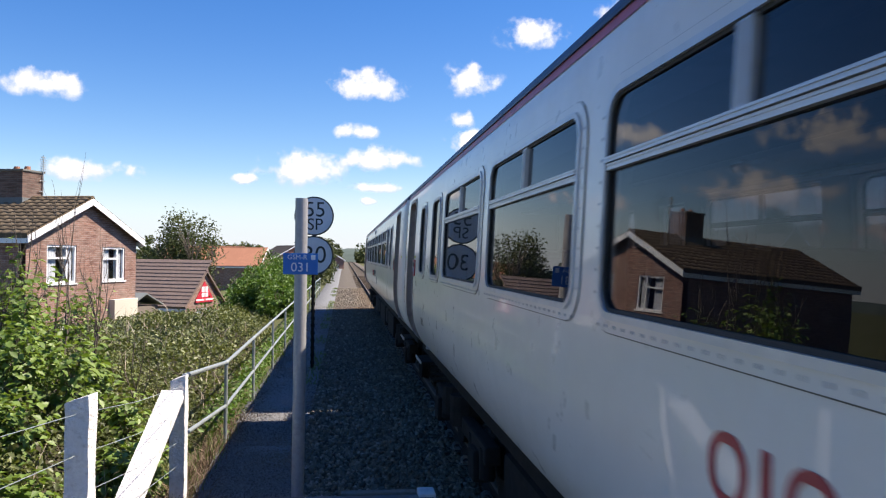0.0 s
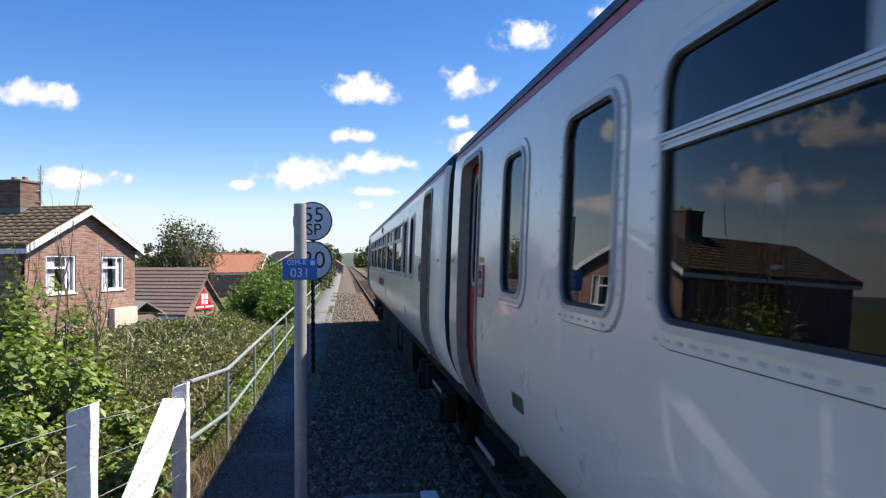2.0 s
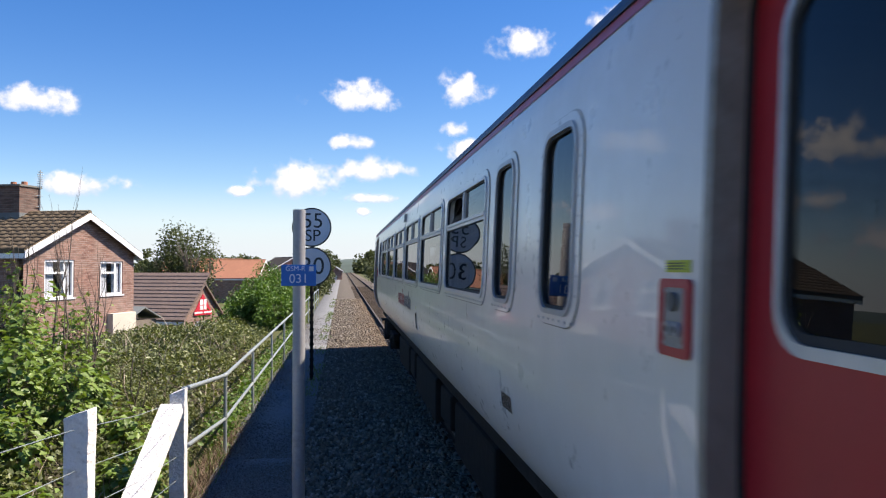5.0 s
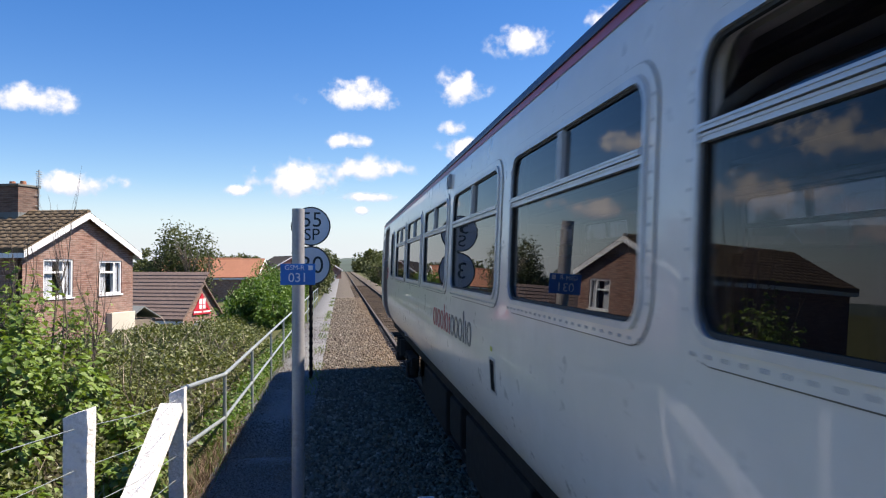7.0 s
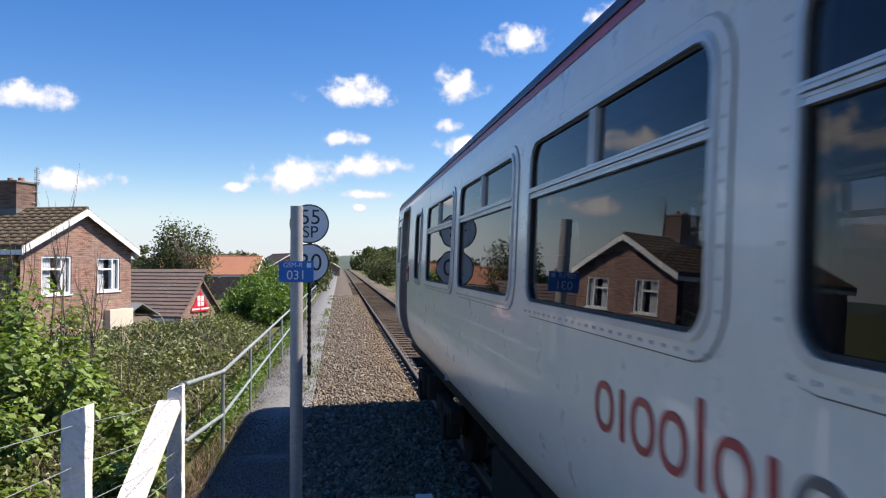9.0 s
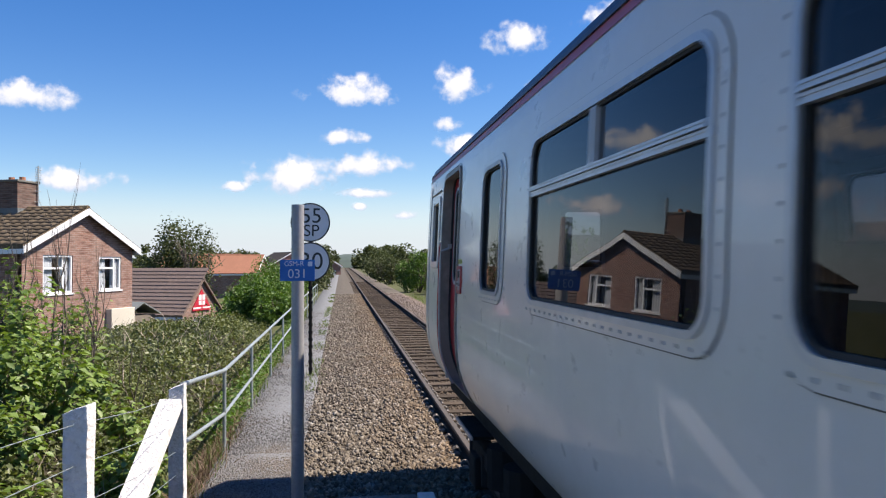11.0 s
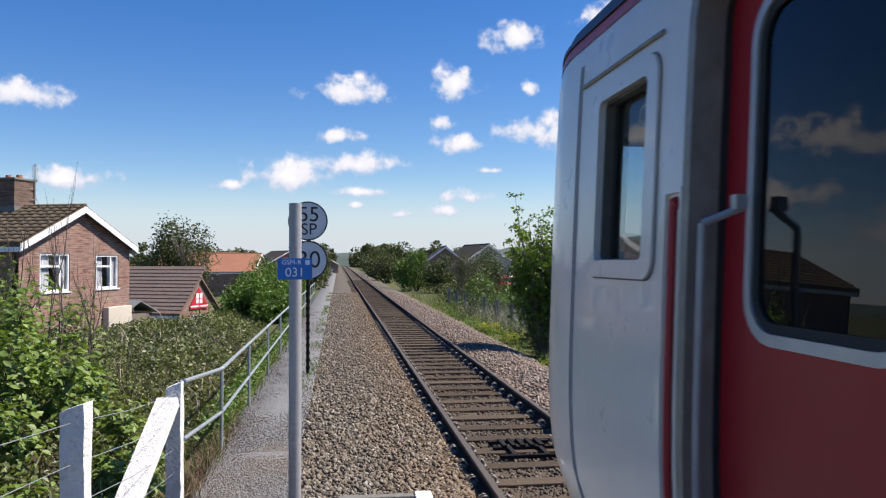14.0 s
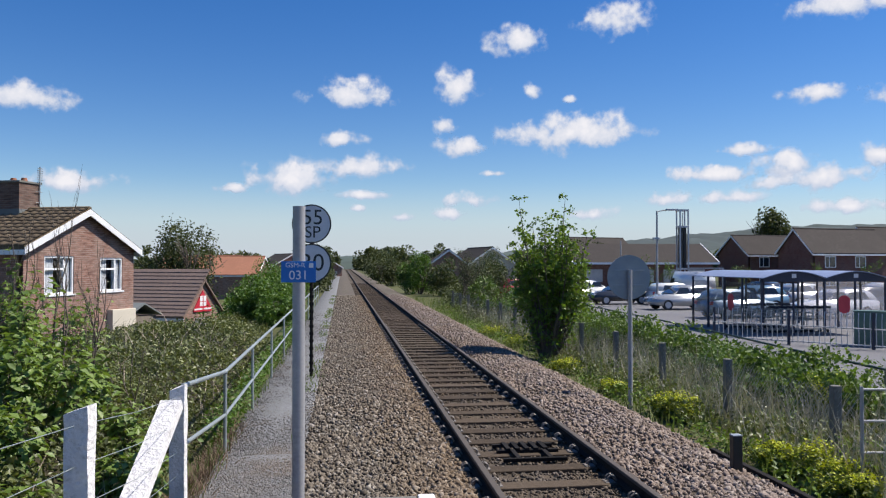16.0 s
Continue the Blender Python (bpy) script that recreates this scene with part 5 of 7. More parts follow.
M["car_glass"] = surface("dark_glass", (0.02, 0.025, 0.03), (0.03, 0.035, 0.04), 3, 0.5, 0.05, 0.0, 0.0, coat=0.6)
for k, x, y, w, d, e, r, rz in (("a", 47.6, 95.0, 5.6, 9.0, 4.16, 6.35, -79), ("b", 49.5, 84.3, 5.2, 11.0, 4.25, 6.75, -79), ("c", 62.0, 92.0, 6.5, 14.0, 4.6, 7.3, -79), ("d", 33.0, 118.0, 6.0, 10.0, 4.4, 6.8, -70)):
    hs = gable_house("terrace_house", pose(x, y, -0.7, 0, 0, rz), w, d, e, r, "brick_dark", "tile_grey", "dark red brick house with a grey-brown tiled roof", [], over=0.3, group="houses beyond the car park")
    for yy in (1.6, 5.8) if d < 12 else (1.6, 5.8, 10):
        far_window(hs, w, yy, yy + 1.5, 2.5, 3.75)
        far_window(hs, w, yy, yy + 1.5, 0.5, 1.8)
hall = thing("low_hall", pose(25.5, 84, -0.7, 0, 0, -3), "long low building with a grey-brown roof and white gable edges", "building")
bm = boxed(0, 15.5, 0, 9, -0.3, 3.1)
part("wall", bm, "brick_dark", hall)
for ya, yb in ((-0.7, 4.5), (9.7, 4.5)):
    part("roof", prism(bmesh.new(), [(ya, 2.95), (yb, 5.1), (yb, 5.25), (ya, 3.1)], -0.5, 16, "x"), "tile_grey", hall)
part("fascia", boxed(-0.5, 16, -0.74, -0.70, 2.85, 3.08), "upvc", hall)
for x in (-0.5, 16.0):
    part("bargeboard", prism(bmesh.new(), [(-0.75, 2.9), (4.5, 5.1), (4.5, 5.32), (-0.75, 3.12)], x - 0.05, x + 0.05, "x"), "upvc", hall, "white gable edge")
for i in range(5):
    part("window", boxed(1.2 + i * 2.9, 3.0 + i * 2.9, -0.04, -0.004, 0.9, 2.3), "train_grey", hall)
near_hall = gable_house("gabled_house", pose(10.0, 90, -0.7, 0, 0, -4), 4.4, 8, 2.9, 4.5, "brick", "tile_grey", "house gable showing above the lineside trees", [(1.4, 2.8, 1.4, 2.4, 2)], category="house")
gable_house("gabled_house", pose(15.6, 96, -0.7, 0, 0, 10), 6.0, 9, 3.0, 4.9, "render", "tile_grey", "pale house with a tiled roof among trees", [(1.4, 2.8, 1.4, 2.4, 2)])


# ---- plants ----
def leaf_arrays(centres, sizes, up=0.7, aspect=0.62, seed=1, lean=None):
    """Folded four-cornered leaves at random turns; up draws their faces to the sky."""
    g = np.random.default_rng(seed)
    c = np.asarray(centres, float)
    n = len(c)
    s = np.broadcast_to(np.asarray(sizes, float), (n,))[:, None]
    nrm = g.normal(size=(n, 3))
    nrm /= np.linalg.norm(nrm, axis=1)[:, None]
    nrm += np.array([0, 0, up * 1.6])
    nrm /= np.linalg.norm(nrm, axis=1)[:, None]
    a = np.cross(nrm, g.normal(size=(n, 3)))
    a /= np.linalg.norm(a, axis=1)[:, None]
    b = np.cross(nrm, a)
    fold = nrm * s * 0.12
    v = np.stack([c - a * s * 0.5, c + b * s * aspect * 0.5 + fold, c + a * s * 0.5 - fold * 0.8, c - b * s * aspect * 0.5 + fold], 1).reshape(-1, 3)
    i = np.arange(n)[:, None] * 4
    f = np.concatenate([i + [0, 1, 2], i + [0, 2, 3]], 1).reshape(-1, 3)
    return v, f


def leafy(name, centres, sizes, mat, parent=None, label="", up=0.7, aspect=0.62, seed=1):
    v, f = leaf_arrays(centres, sizes, up, aspect, seed)
    return obj(name, fast_mesh(name, v, f), mat, parent, label)


def blades(name, base, height, width, mat, parent=None, label="", seed=1, lean=0.35):
    """Upright thin blades or stems."""
    g = np.random.default_rng(seed)
    base = np.asarray(base, float)
    n = len(base)
    h = np.broadcast_to(np.asarray(height, float), (n,))[:, None]
    a = g.uniform(0, 2 * np.pi, n)
    side = np.stack([np.cos(a), np.sin(a), np.zeros(n)], 1) * width
    tilt = np.concatenate([g.normal(0, lean, (n, 2)), np.ones((n, 1))], 1)
    mid = base + tilt * h * [0.35, 0.35, 0.55]
    tip = base + tilt * h
    v = np.stack([base - side, base + side, mid + side * 0.8, tip, mid - side * 0.8], 1).reshape(-1, 3)
    i = np.arange(n)[:, None] * 5
    f = np.concatenate([i + [0, 1, 2], i + [0, 2, 4], i + [4, 2, 3]], 1).reshape(-1, 3)
    return obj(name, fast_mesh(name, v, f), mat, parent, label)


def grow(rr, p, d, length, radius, level, segs, tips, spread=0.6, up=0.15, kids=3):
    """Branches that bend, taper and fork."""
    steps = 4
    for i in range(steps):
        q = p + d * (length / steps)
        segs.append((p.copy(), q.copy(), radius * (1 - 0.16 * i), radius * (1 - 0.16 * (i + 1)), level))
        tips.append((q.copy(), level))
        d = (d + Vector((rr.gauss(0, 0.10), rr.gauss(0, 0.10), rr.gauss(0, 0.06) + up * 0.4))).normalized()
        p = q
        if level > 0 and i >= 1:
            for k in range(kids if i == steps - 1 else kids - 1):
                w = Vector((rr.gauss(0, 1), rr.gauss(0, 1), rr.gauss(0, 0.5))).normalized()
                nd = (d + w * spread + Vector((0, 0, up))).normalized()
                grow(rr, p.copy(), nd, length * rr.uniform(0.5, 0.72), radius * 0.42, level - 1, segs, tips, spread, up, kids)


def limbs(segs, parent, mat="bark", thin=0.0):
    for name, pick in (("trunk", lambda l, top: l == top), ("twigwork", lambda l, top: l < top)):
        top = max(s[4] for s in segs)
        v, f = [], []
        for p, q, ra, rb, l in segs:
            if not pick(l, top) or ra < thin:
                continue
            m = (q - p).to_track_quat("Z", "Y").to_matrix()
            k = 8 if l == top else 4
            i0 = len(v)
            for c, r in ((p, ra), (q, rb)):
                for j in range(k):
                    a = 2 * math.pi * j / k
                    v.append(c + m @ Vector((r * math.cos(a), r * math.sin(a), 0)))
            f += [(i0 + j, i0 + (j + 1) % k, i0 + k + (j + 1) % k, i0 + k + j) for j in range(k)]
        if f:
            ob = obj(name, fast_mesh(name, v, f, True), mat, parent)
            if name == "twigwork":
                tagged(ob, kind="stuff")


def tree(name, base, height, label, mat, seed, trunks=1, levels=3, spread=0.6, up=0.25, leaf=0.09, per_tip=5, scatter=0.12, radius=0.07, first=0.42, kids=3, low=1, category="tree", up_face=0.4, flat=1.0):
    rr = random.Random(seed)
    t = thing(name, pose(*base), label, category)
    segs, tips = [], []
    for k in range(trunks):
        d = Vector((rr.gauss(0, 0.16) * (trunks > 1), rr.gauss(0, 0.16) * (trunks > 1), 1)).normalized()
        grow(rr, Vector((rr.gauss(0, 0.08), rr.gauss(0, 0.08), -0.1)) if trunks > 1 else Vector((0, 0, -0.2)), d, height * first * rr.uniform(0.85, 1.1), radius, levels, segs, tips, spread, up, kids)
    top = max(q.z for q, l in tips)
    k = height / top
    segs = [(p * k, q * k, a, b, l) for p, q, a, b, l in segs]
    limbs(segs, t)
    g = np.random.default_rng(seed)
    pts = np.array([[q.x * k, q.y * k, q.z * k] for q, l in tips if l <= low])
    c = np.repeat(pts, per_tip, 0)
    c = c + g.normal(0, scatter, c.shape)
    s = leaf * g.uniform(0.6, 1.25, len(c))
    leafy("crown", c, s, mat, t, up=up_face, seed=seed)
    return t


def clump_points(g, centre, radii, count, lumps=9, hollow=0.55):
    """Points over the skins of many small lumps in a lumpy crown."""
    centre, radii = np.asarray(centre, float), np.asarray(radii, float)
    out = []
    for i in range(lumps):
        d = g.normal(size=3)
        d /= np.linalg.norm(d)
        lc = centre + d * radii * g.uniform(0.25, 0.8)
        lr = radii * g.uniform(0.28, 0.5)
        k = count // lumps
        q = g.normal(size=(k, 3))
        q /= np.linalg.norm(q, axis=1)[:, None]
        out.append(lc + q * lr * g.uniform(hollow, 1.08, (k, 1)))
    return np.concatenate(out)


def bush(name, base, size, label, mat, count, leaf, seed, lumps=12, trunk=True, category="bush", group=""):
    """Crown of many lumps of leaves over short forked stems."""
    rr = random.Random(seed)
    g = np.random.default_rng(seed)
    t = thing(name, pose(*base), label, category, group)
    rx, ry, h = size
    segs, tips = [], []
    for k in range(4):
        d = Vector((rr.gauss(0, 0.35), rr.gauss(0, 0.35), 1)).normalized()
        grow(rr, Vector((0, 0, -0.3)), d, h * 0.45, h * 0.022, 2, segs, tips, 0.6, 0.2, 2)
    limbs(segs, t)
    c = clump_points(g, (0, 0, h * 0.40), (rx, ry, h * 0.60), count, lumps)
    c = c[c[:, 2] > -0.1]
    leafy("crown", c, leaf * g.uniform(0.6, 1.3, len(c)), mat, t, up=0.5, seed=seed)
    return t


# the bramble bank between walkway and gardens: a rough thicket over earth
def thicket_z(x, y):
    edge = step(-1.75, -3.2, x)
    h = -0.15 + 0.85 * edge - 0.42 * step(-5.5, -11.0, x) + 0.25 * math.exp(-((x + 5.5) / 2.2) ** 2 - ((y - 9) / 5) ** 2)
    h += 0.30 * smooth_noise(x, y, 0.55, 2.0) + 0.10 * smooth_noise(x, y, 1.6, 5.0)
    return h - 0.75 * step(22, 32, y) - 0.45 * step(-5.0, -8.0, x) * step(14, 24, y) - 0.25 * step(-2.4, -1.7, x) - 0.16 * step(11, 15, y)


# added dark underlay: shade below the leaves is put into its earth colour
tx = np.arange(-15.0, -1.7, 0.35)
ty = np.arange(-18.0, 40.0, 0.5)
v = [(x, y, thicket_z(x, y) - 0.30) for y in ty for x in tx]
k = len(tx)
f = [(j * k + i, j * k + i + 1, (j + 1) * k + i + 1, (j + 1) * k + i) for j in range(len(ty) - 1) for i in range(k - 1)]
tagged(obj("thicket_floor", fast_mesh("thicket_floor", v, f, True), "soil"), "dark earth and shade under brambles", "ground", kind="structure")
g = np.random.default_rng(11)


def on_thicket(n, x0, x1, y0, y1, lo, hi):
    x, y = g.uniform(x0, x1, n), g.uniform(y0, y1, n)
    z = np.array([thicket_z(a, b) for a, b in zip(x, y)])
    depth = g.uniform(lo, hi, n)
    lump = np.array([smooth_noise(a, b, 2.6, 9.0) for a, b in zip(x, y)])
    return np.stack([x, y, z + depth + 0.24 * lump], 1)


near = on_thicket(70000, -6.0, -1.62, 3.4, 13, -0.36, 0.06)
mid = on_thicket(42000, -11, -1.65, 13, 24, -0.30, 0.05)
back_ = on_thicket(20000, -14, -1.8, 24, 38, -0.3, 0.08)
aside = on_thicket(24000, -6.5, -1.95, -17, 3.4, -0.30, 0.30)
tagged(leafy("bramble_thicket", np.concatenate([aside, near, mid, back_]), np.concatenate([g.uniform(0.06, 0.13, len(aside)), g.uniform(0.025, 0.085, len(near)), g.uniform(0.045, 0.11, len(mid)), g.uniform(0.07, 0.13, len(back_))]), "bramble", up=0.55, seed=3),
       "dense thicket of bramble with dull green and brown leaves", "bramble", kind="stuff")
st = on_thicket(1100, -7.5, -1.75, 3.5, 22, -0.35, -0.05)
tagged(blades("bramble_stems", st, g.uniform(0.25, 0.6, len(st)), 0.006, "dead_stem", seed=5, lean=0.7), "bare brown bramble stems", "bramble", kind="stuff")
ve = np.stack([g.uniform(-1.85, -1.42, 5000), g.uniform(7.5, 40, 5000), np.full(5000, -0.24)], 1)
ve = ve[g.uniform(size=5000) < np.clip(0.25 + 0.8 * np.array([smooth_noise(a, b, 0.6, 4.0) for a, b in ve[:, :2]]), 0, 1)]
tagged(blades("verge_grass", ve, g.uniform(0.06, 0.26, len(ve)), 0.007, "grass_blade", seed=7), "grass and weeds along the edge of the walkway", "grass", kind="stuff")
wl = np.stack([g.uniform(-1.9, -1.5, 2600), g.uniform(10.5, 30, 2600), g.uniform(-0.2, 0.22, 2600)], 1)
tagged(leafy("verge_weeds", wl, g.uniform(0.04, 0.10, 2600), "bush_leaf", up=0.7, seed=8), "bright green weeds under the handrail", "weeds", kind="stuff")
gw = np.stack([g.normal(-0.62, 0.10, 2600), g.uniform(11, 60, 2600), np.full(2600, -0.2)], 1)
gw = gw[np.array([smooth_noise(a, b, 0.4, 12.0) for a, b in gw[:, :2]]) > 0.05]
tagged(blades("ballast_grass", gw, g.uniform(0.03, 0.12, len(gw)), 0.006, "grass_blade", seed=9), "thin grass at the edge of the ballast", "grass", kind="stuff")

dg = np.stack([g.normal(-1.60, 0.09, 1500), 7.4 + 5.0 * g.uniform(0, 1, 1500) ** 1.5, np.zeros(1500)], 1)
dg[:, 2] = np.interp(dg[:, 1], [7.0, 10.4], [-0.20, -0.28])
tagged(blades("dead_grass", dg, g.uniform(0.08, 0.26, 1500), 0.006, "dead_stems", seed=19, lean=0.7), "reddish-brown dead grass at the walkway's edge", "grass", kind="stuff")

# fresh maple saplings in the thicket
for i, (x, y, h, dens) in enumerate(((-3.12, 8.0, 0.85, 3), (-3.35, 8.9, 0.95, 3), (-2.68, 8.3, 0.85, 3), (-2.16, 8.0, 0.42, 4), (-3.65, 9.8, 1.25, 2), (-4.15, 10.4, 1.45, 3), (-2.45, 6.6, 0.35, 4), (-2.9, 7.2, 0.45, 3), (-2.85, 9.6, 0.9, 2), (-3.9, 11.6, 1.2, 2), (-2.35, 9.2, 0.6, 3))):
    z = thicket_z(x, y) - 0.35
    tree("maple_sapling", (x, y, z), h + 0.25, "young maple sapling with broad fresh green leaves", "sapling_leaf", 40 + i, trunks=2, levels=2, spread=0.7, up=0.3, leaf=0.100, per_tip=1 if dens < 4 else 2, scatter=0.10, radius=0.014, first=0.45, low=2, category="sapling", up_face=0.8)
# thin bare stems above the thicket
for i, (x, y, h, lean) in enumerate(((-3.50, 10.0, 3.0, 0.02), (-3.32, 9.8, 2.3, 0.08), (-3.05, 9.7, 2.0, 0.16), (-3.80, 10.2, 2.4, -0.05), (-2.55, 9.6, 1.5, 0.25), (-3.15, 10.4, 2.2, 0.12), (-2.2, 10.0, 1.3, 0.1), (-4.0, 9.5, 2.0, 0.05))):
    rr = random.Random(70 + i)
    t = thing("bare_shrub", pose(x, y, thicket_z(x, y) - 0.4), "thin bare upright shrub stems with few buds", "shrub")
    segs, tips = [], []
    grow(rr, Vector((0, 0, 0)), Vector((lean, 0, 1)).normalized(), h * 0.75, 0.021, 2, segs, tips, 0.35, 0.35, 2)
    top = max(q.z for q, l in tips)
    segs = [(p * h / top, q * h / top, a, b, l) for p, q, a, b, l in segs]
    limbs(segs, t)

# trees and bushes on the garden side
bush("garden_tree", (-11.9, 60, -2.4), (2.85, 2.85, 8.9), "dark feathery garden tree behind the houses", "far_leaf", 13000, 0.22, 105, 52, category="tree")
for i, (x, y, rx, h, mat) in enumerate(((-4.9, 43, 1.9, 3.3, "bush_leaf"), (-4.4, 50, 2.1, 3.5, "bush_leaf"), (-3.6, 40, 1.6, 2.6, "bush_leaf"), (-4.0, 56, 2.4, 3.6, "bush_leaf"), (-7.0, 62, 2.6, 3.8, "far_leaf"), (-3.9, 36, 1.3, 2.3, "bush_leaf"), (-3.2, 70, 2.2, 3.4, "far_leaf"), (-2.6, 90, 2.4, 4.0, "far_leaf"), (-4.5, 110, 3, 4.6, "far_leaf"), (-2.7, 34, 1.1, 1.9, "bush_leaf"))):
    bush("lineside_bush", (x, y, ground_z(x, y) - 0.1), (rx, rx, h), "dense green lineside bush", mat, 3600, 0.15 if y < 60 else 0.24, 120 + i, 14, group="lineside bushes")

# the verge beyond the track
g = np.random.default_rng(21)


def verge(n, x0, x1, y0, y1):
    x, y = g.uniform(x0, x1, n), y0 + (y1 - y0) * g.uniform(0, 1, n) ** 1.7
    return x, y, np.array([ground_z(a, b) for a, b in zip(x, y)])


x, y, z = verge(9000, 5.1, 10.5, 6, 60)
keep = np.array([smooth_noise(a, b, 0.5, 14.0) for a, b in zip(x, y)]) > -0.25
p = np.stack([x, y, z - 0.03], 1)[keep]
tagged(blades("verge_grass", p, g.uniform(0.12, 0.5, len(p)), 0.010, "grass_blade", seed=23), "long grass on the verge beyond the track", "grass", kind="stuff")
x, y, z = verge(5200, 5.9, 9.0, 7, 40)
p = np.stack([x, y, z], 1)
tagged(blades("dry_stalks", p, g.uniform(0.35, 1.05, len(p)), 0.008, "dry_grass", seed=24, lean=0.34), "pale dry weed stalks", "weeds", kind="stuff")
x, y, z = verge(26000, 5.5, 9.8, 6.5, 45)
hh = 0.28 + 0.42 * np.array([max(0, smooth_noise(a, b, 0.45, 30.0) + 0.35) for a, b in zip(x, y)])
p = np.stack([x, y, z + g.uniform(0, 1, len(x)) * hh], 1)
tagged(leafy("verge_weeds", p, g.uniform(0.04, 0.11, len(p)), "bramble", up=0.5, seed=25), "tangled bramble and weeds behind the wire fence", "weeds", kind="stuff")
x, y, z = verge(15000, 5.15, 7.4, 6.5, 45)
keep = np.array([smooth_noise(a, b, 0.7, 41.0) for a, b in zip(x, y)]) > -0.1
hh = 0.16 + 0.40 * np.array([max(0, smooth_noise(a, b, 0.7, 41.0) + 0.2) for a, b in zip(x, y)])
p = np.stack([x, y, z + g.uniform(0, 1, len(x)) * hh], 1)[keep]
tagged(leafy("verge_weeds", p, g.uniform(0.04, 0.10, len(p)), "lineside_leaf", up=0.6, seed=27), "fresh green leafy weeds at the edge of the ballast", "weeds", kind="stuff")
lumps_ = []
for i in range(64):
    yy = 10.5 + 38 * (i / 64) ** 1.25
    xx = 9.0 + 0.035 * (yy - 10) + g.uniform(-0.9, 0.7)
    hh_ = g.uniform(0.75, 1.3)
    lumps_.append(clump_points(g, (xx, yy, -0.6 + hh_ * 0.48), (0.9, 1.0, hh_ * 0.6), 760, 9))
p = np.concatenate(lumps_)
tagged(leafy("car_park_hedge", p, g.uniform(0.06, 0.15, len(p)), "tree_leaf", up=0.5, seed=26), "low green hedge along the car park fence", "hedge", kind="stuff")
for i, (x, y, r, h) in enumerate(((5.7, 13.3, 0.40, 0.50), (5.95, 12.9, 0.42, 0.52), (5.85, 13.7, 0.3, 0.45), (5.7, 9.7, 0.42, 0.44), (6.0, 9.2, 0.5, 0.46), (5.75, 8.6, 0.45, 0.40), (6.0, 8.1, 0.4, 0.36), (8.2, 12.5, 0.5, 0.9), (8.6, 13.2, 0.5, 0.9), (5.6, 15.6, 0.4, 0.36), (5.4, 19, 0.5, 0.4), (5.75, 25, 0.7, 0.45), (5.7, 29, 0.8, 0.4))):
    t = thing("flowering_weed", pose(x, y, ground_z(x, y)), "clump of weed with yellow-green flower heads", "weed", "yellow-green weeds")
    c = clump_points(g, (0, 0, h * 0.5), (r, r, h * 0.6), 1300, 14)
    tagged(leafy("flower_mass", c[c[:, 2] > h * 0.35], 0.05, "weed", t, seed=200 + i, up=0.9), kind="stuff")
    leafy("foliage", c[c[:, 2] <= h * 0.75], 0.06, "grass_blade", t, seed=230 + i)

scrub = []
for i in range(70):
    yy = 36 + 130 * (i / 70) ** 1.3
    hh_ = g.uniform(1.0, 2.0)
    scrub.append(clump_points(g, (g.uniform(6.6, 10.5) + 0.02 * yy, yy, -0.6 + hh_ * 0.42), (1.7, 1.9, hh_ * 0.58), 330, 7))
c = np.concatenate(scrub)
tagged(leafy("lineside_scrub", c, g.uniform(0.10, 0.24, len(c)), "far_leaf", up=0.5, seed=77), "low green scrub along the far side of the track", "scrub", kind="stuff")
scrub = []
for i in range(50):
    yy = 36 + 120 * (i / 50) ** 1.3
    hh_ = g.uniform(1.6, 2.6)
    scrub.append(clump_points(g, (g.uniform(-6.5, -2.8) - 0.01 * yy, yy, -1.2 + hh_ * 0.42), (1.7, 1.9, hh_ * 0.58), 330, 7))
c = np.concatenate(scrub)
tagged(leafy("lineside_scrub", c, g.uniform(0.10, 0.24, len(c)), "bush_leaf", up=0.5, seed=78), "green scrub between the walkway and gardens", "scrub", kind="stuff")


def shoot_tree(base):
    """Many upright shoots from one stool, leafy all along, thin at their tips."""
    rr = random.Random(17)
    g = np.random.default_rng(17)
    t = thing("lineside_tree", pose(*base), "young leafy lineside tree with upright shoots", "tree")
    segs, pts = [], []
    for i in range(42):
        a = rr.uniform(0, 2 * math.pi)
        out = rr.uniform(0.1, 1.0)
        h = (4.75 if i < 2 else rr.uniform(3.0, 4.7)) * (1.0 - 0.28 * out if i >= 2 else 1)
        d = Vector((0.05 + math.cos(a) * out * 0.50, math.sin(a) * out * 0.50, 1)).normalized()
        p = Vector((math.cos(a) * 0.12, math.sin(a) * 0.12, -0.1))
        n = 12
        for k in range(n):
            q = p + d * (h / n)
            r0 = 0.035 * (1 - k / n) + 0.004
            segs.append((p.copy(), q.copy(), r0, r0 * 0.92, 1 if k < 5 else 0))
            d = (d + Vector((rr.gauss(0, 0.06), rr.gauss(0, 0.06), 0.07))).normalized()
            if k >= 1:
                reach = 0.34 * (1 - (k / n) ** 2) + 0.15
                for j in range(3 if k < n - 2 else 2):
                    w = Vector((rr.gauss(0, 1), rr.gauss(0, 1), rr.gauss(0.1, 0.4))).normalized() * reach * rr.uniform(0.5, 1.3)
                    segs.append((q.copy(), q + w, 0.006, 0.003, 0))
                    for m in range(7 if k < n - 3 else 5):
                        pts.append(q + w * rr.uniform(0.4, 1.1))
            p = q
    limbs(segs, t)
    c = np.array([list(p) for p in pts])
    c = c[(c[:, 2] > 1.25) | (g.uniform(size=len(c)) < c[:, 2] / 2.2)]
    c = np.concatenate([c, c[c[:, 2] > 1.6]])
    c = c + g.normal(0, 0.06, c.shape)
    leafy("crown", c, 0.12 * g.uniform(0.6, 1.25, len(c)), "lineside_leaf", t, up=0.4, seed=17)


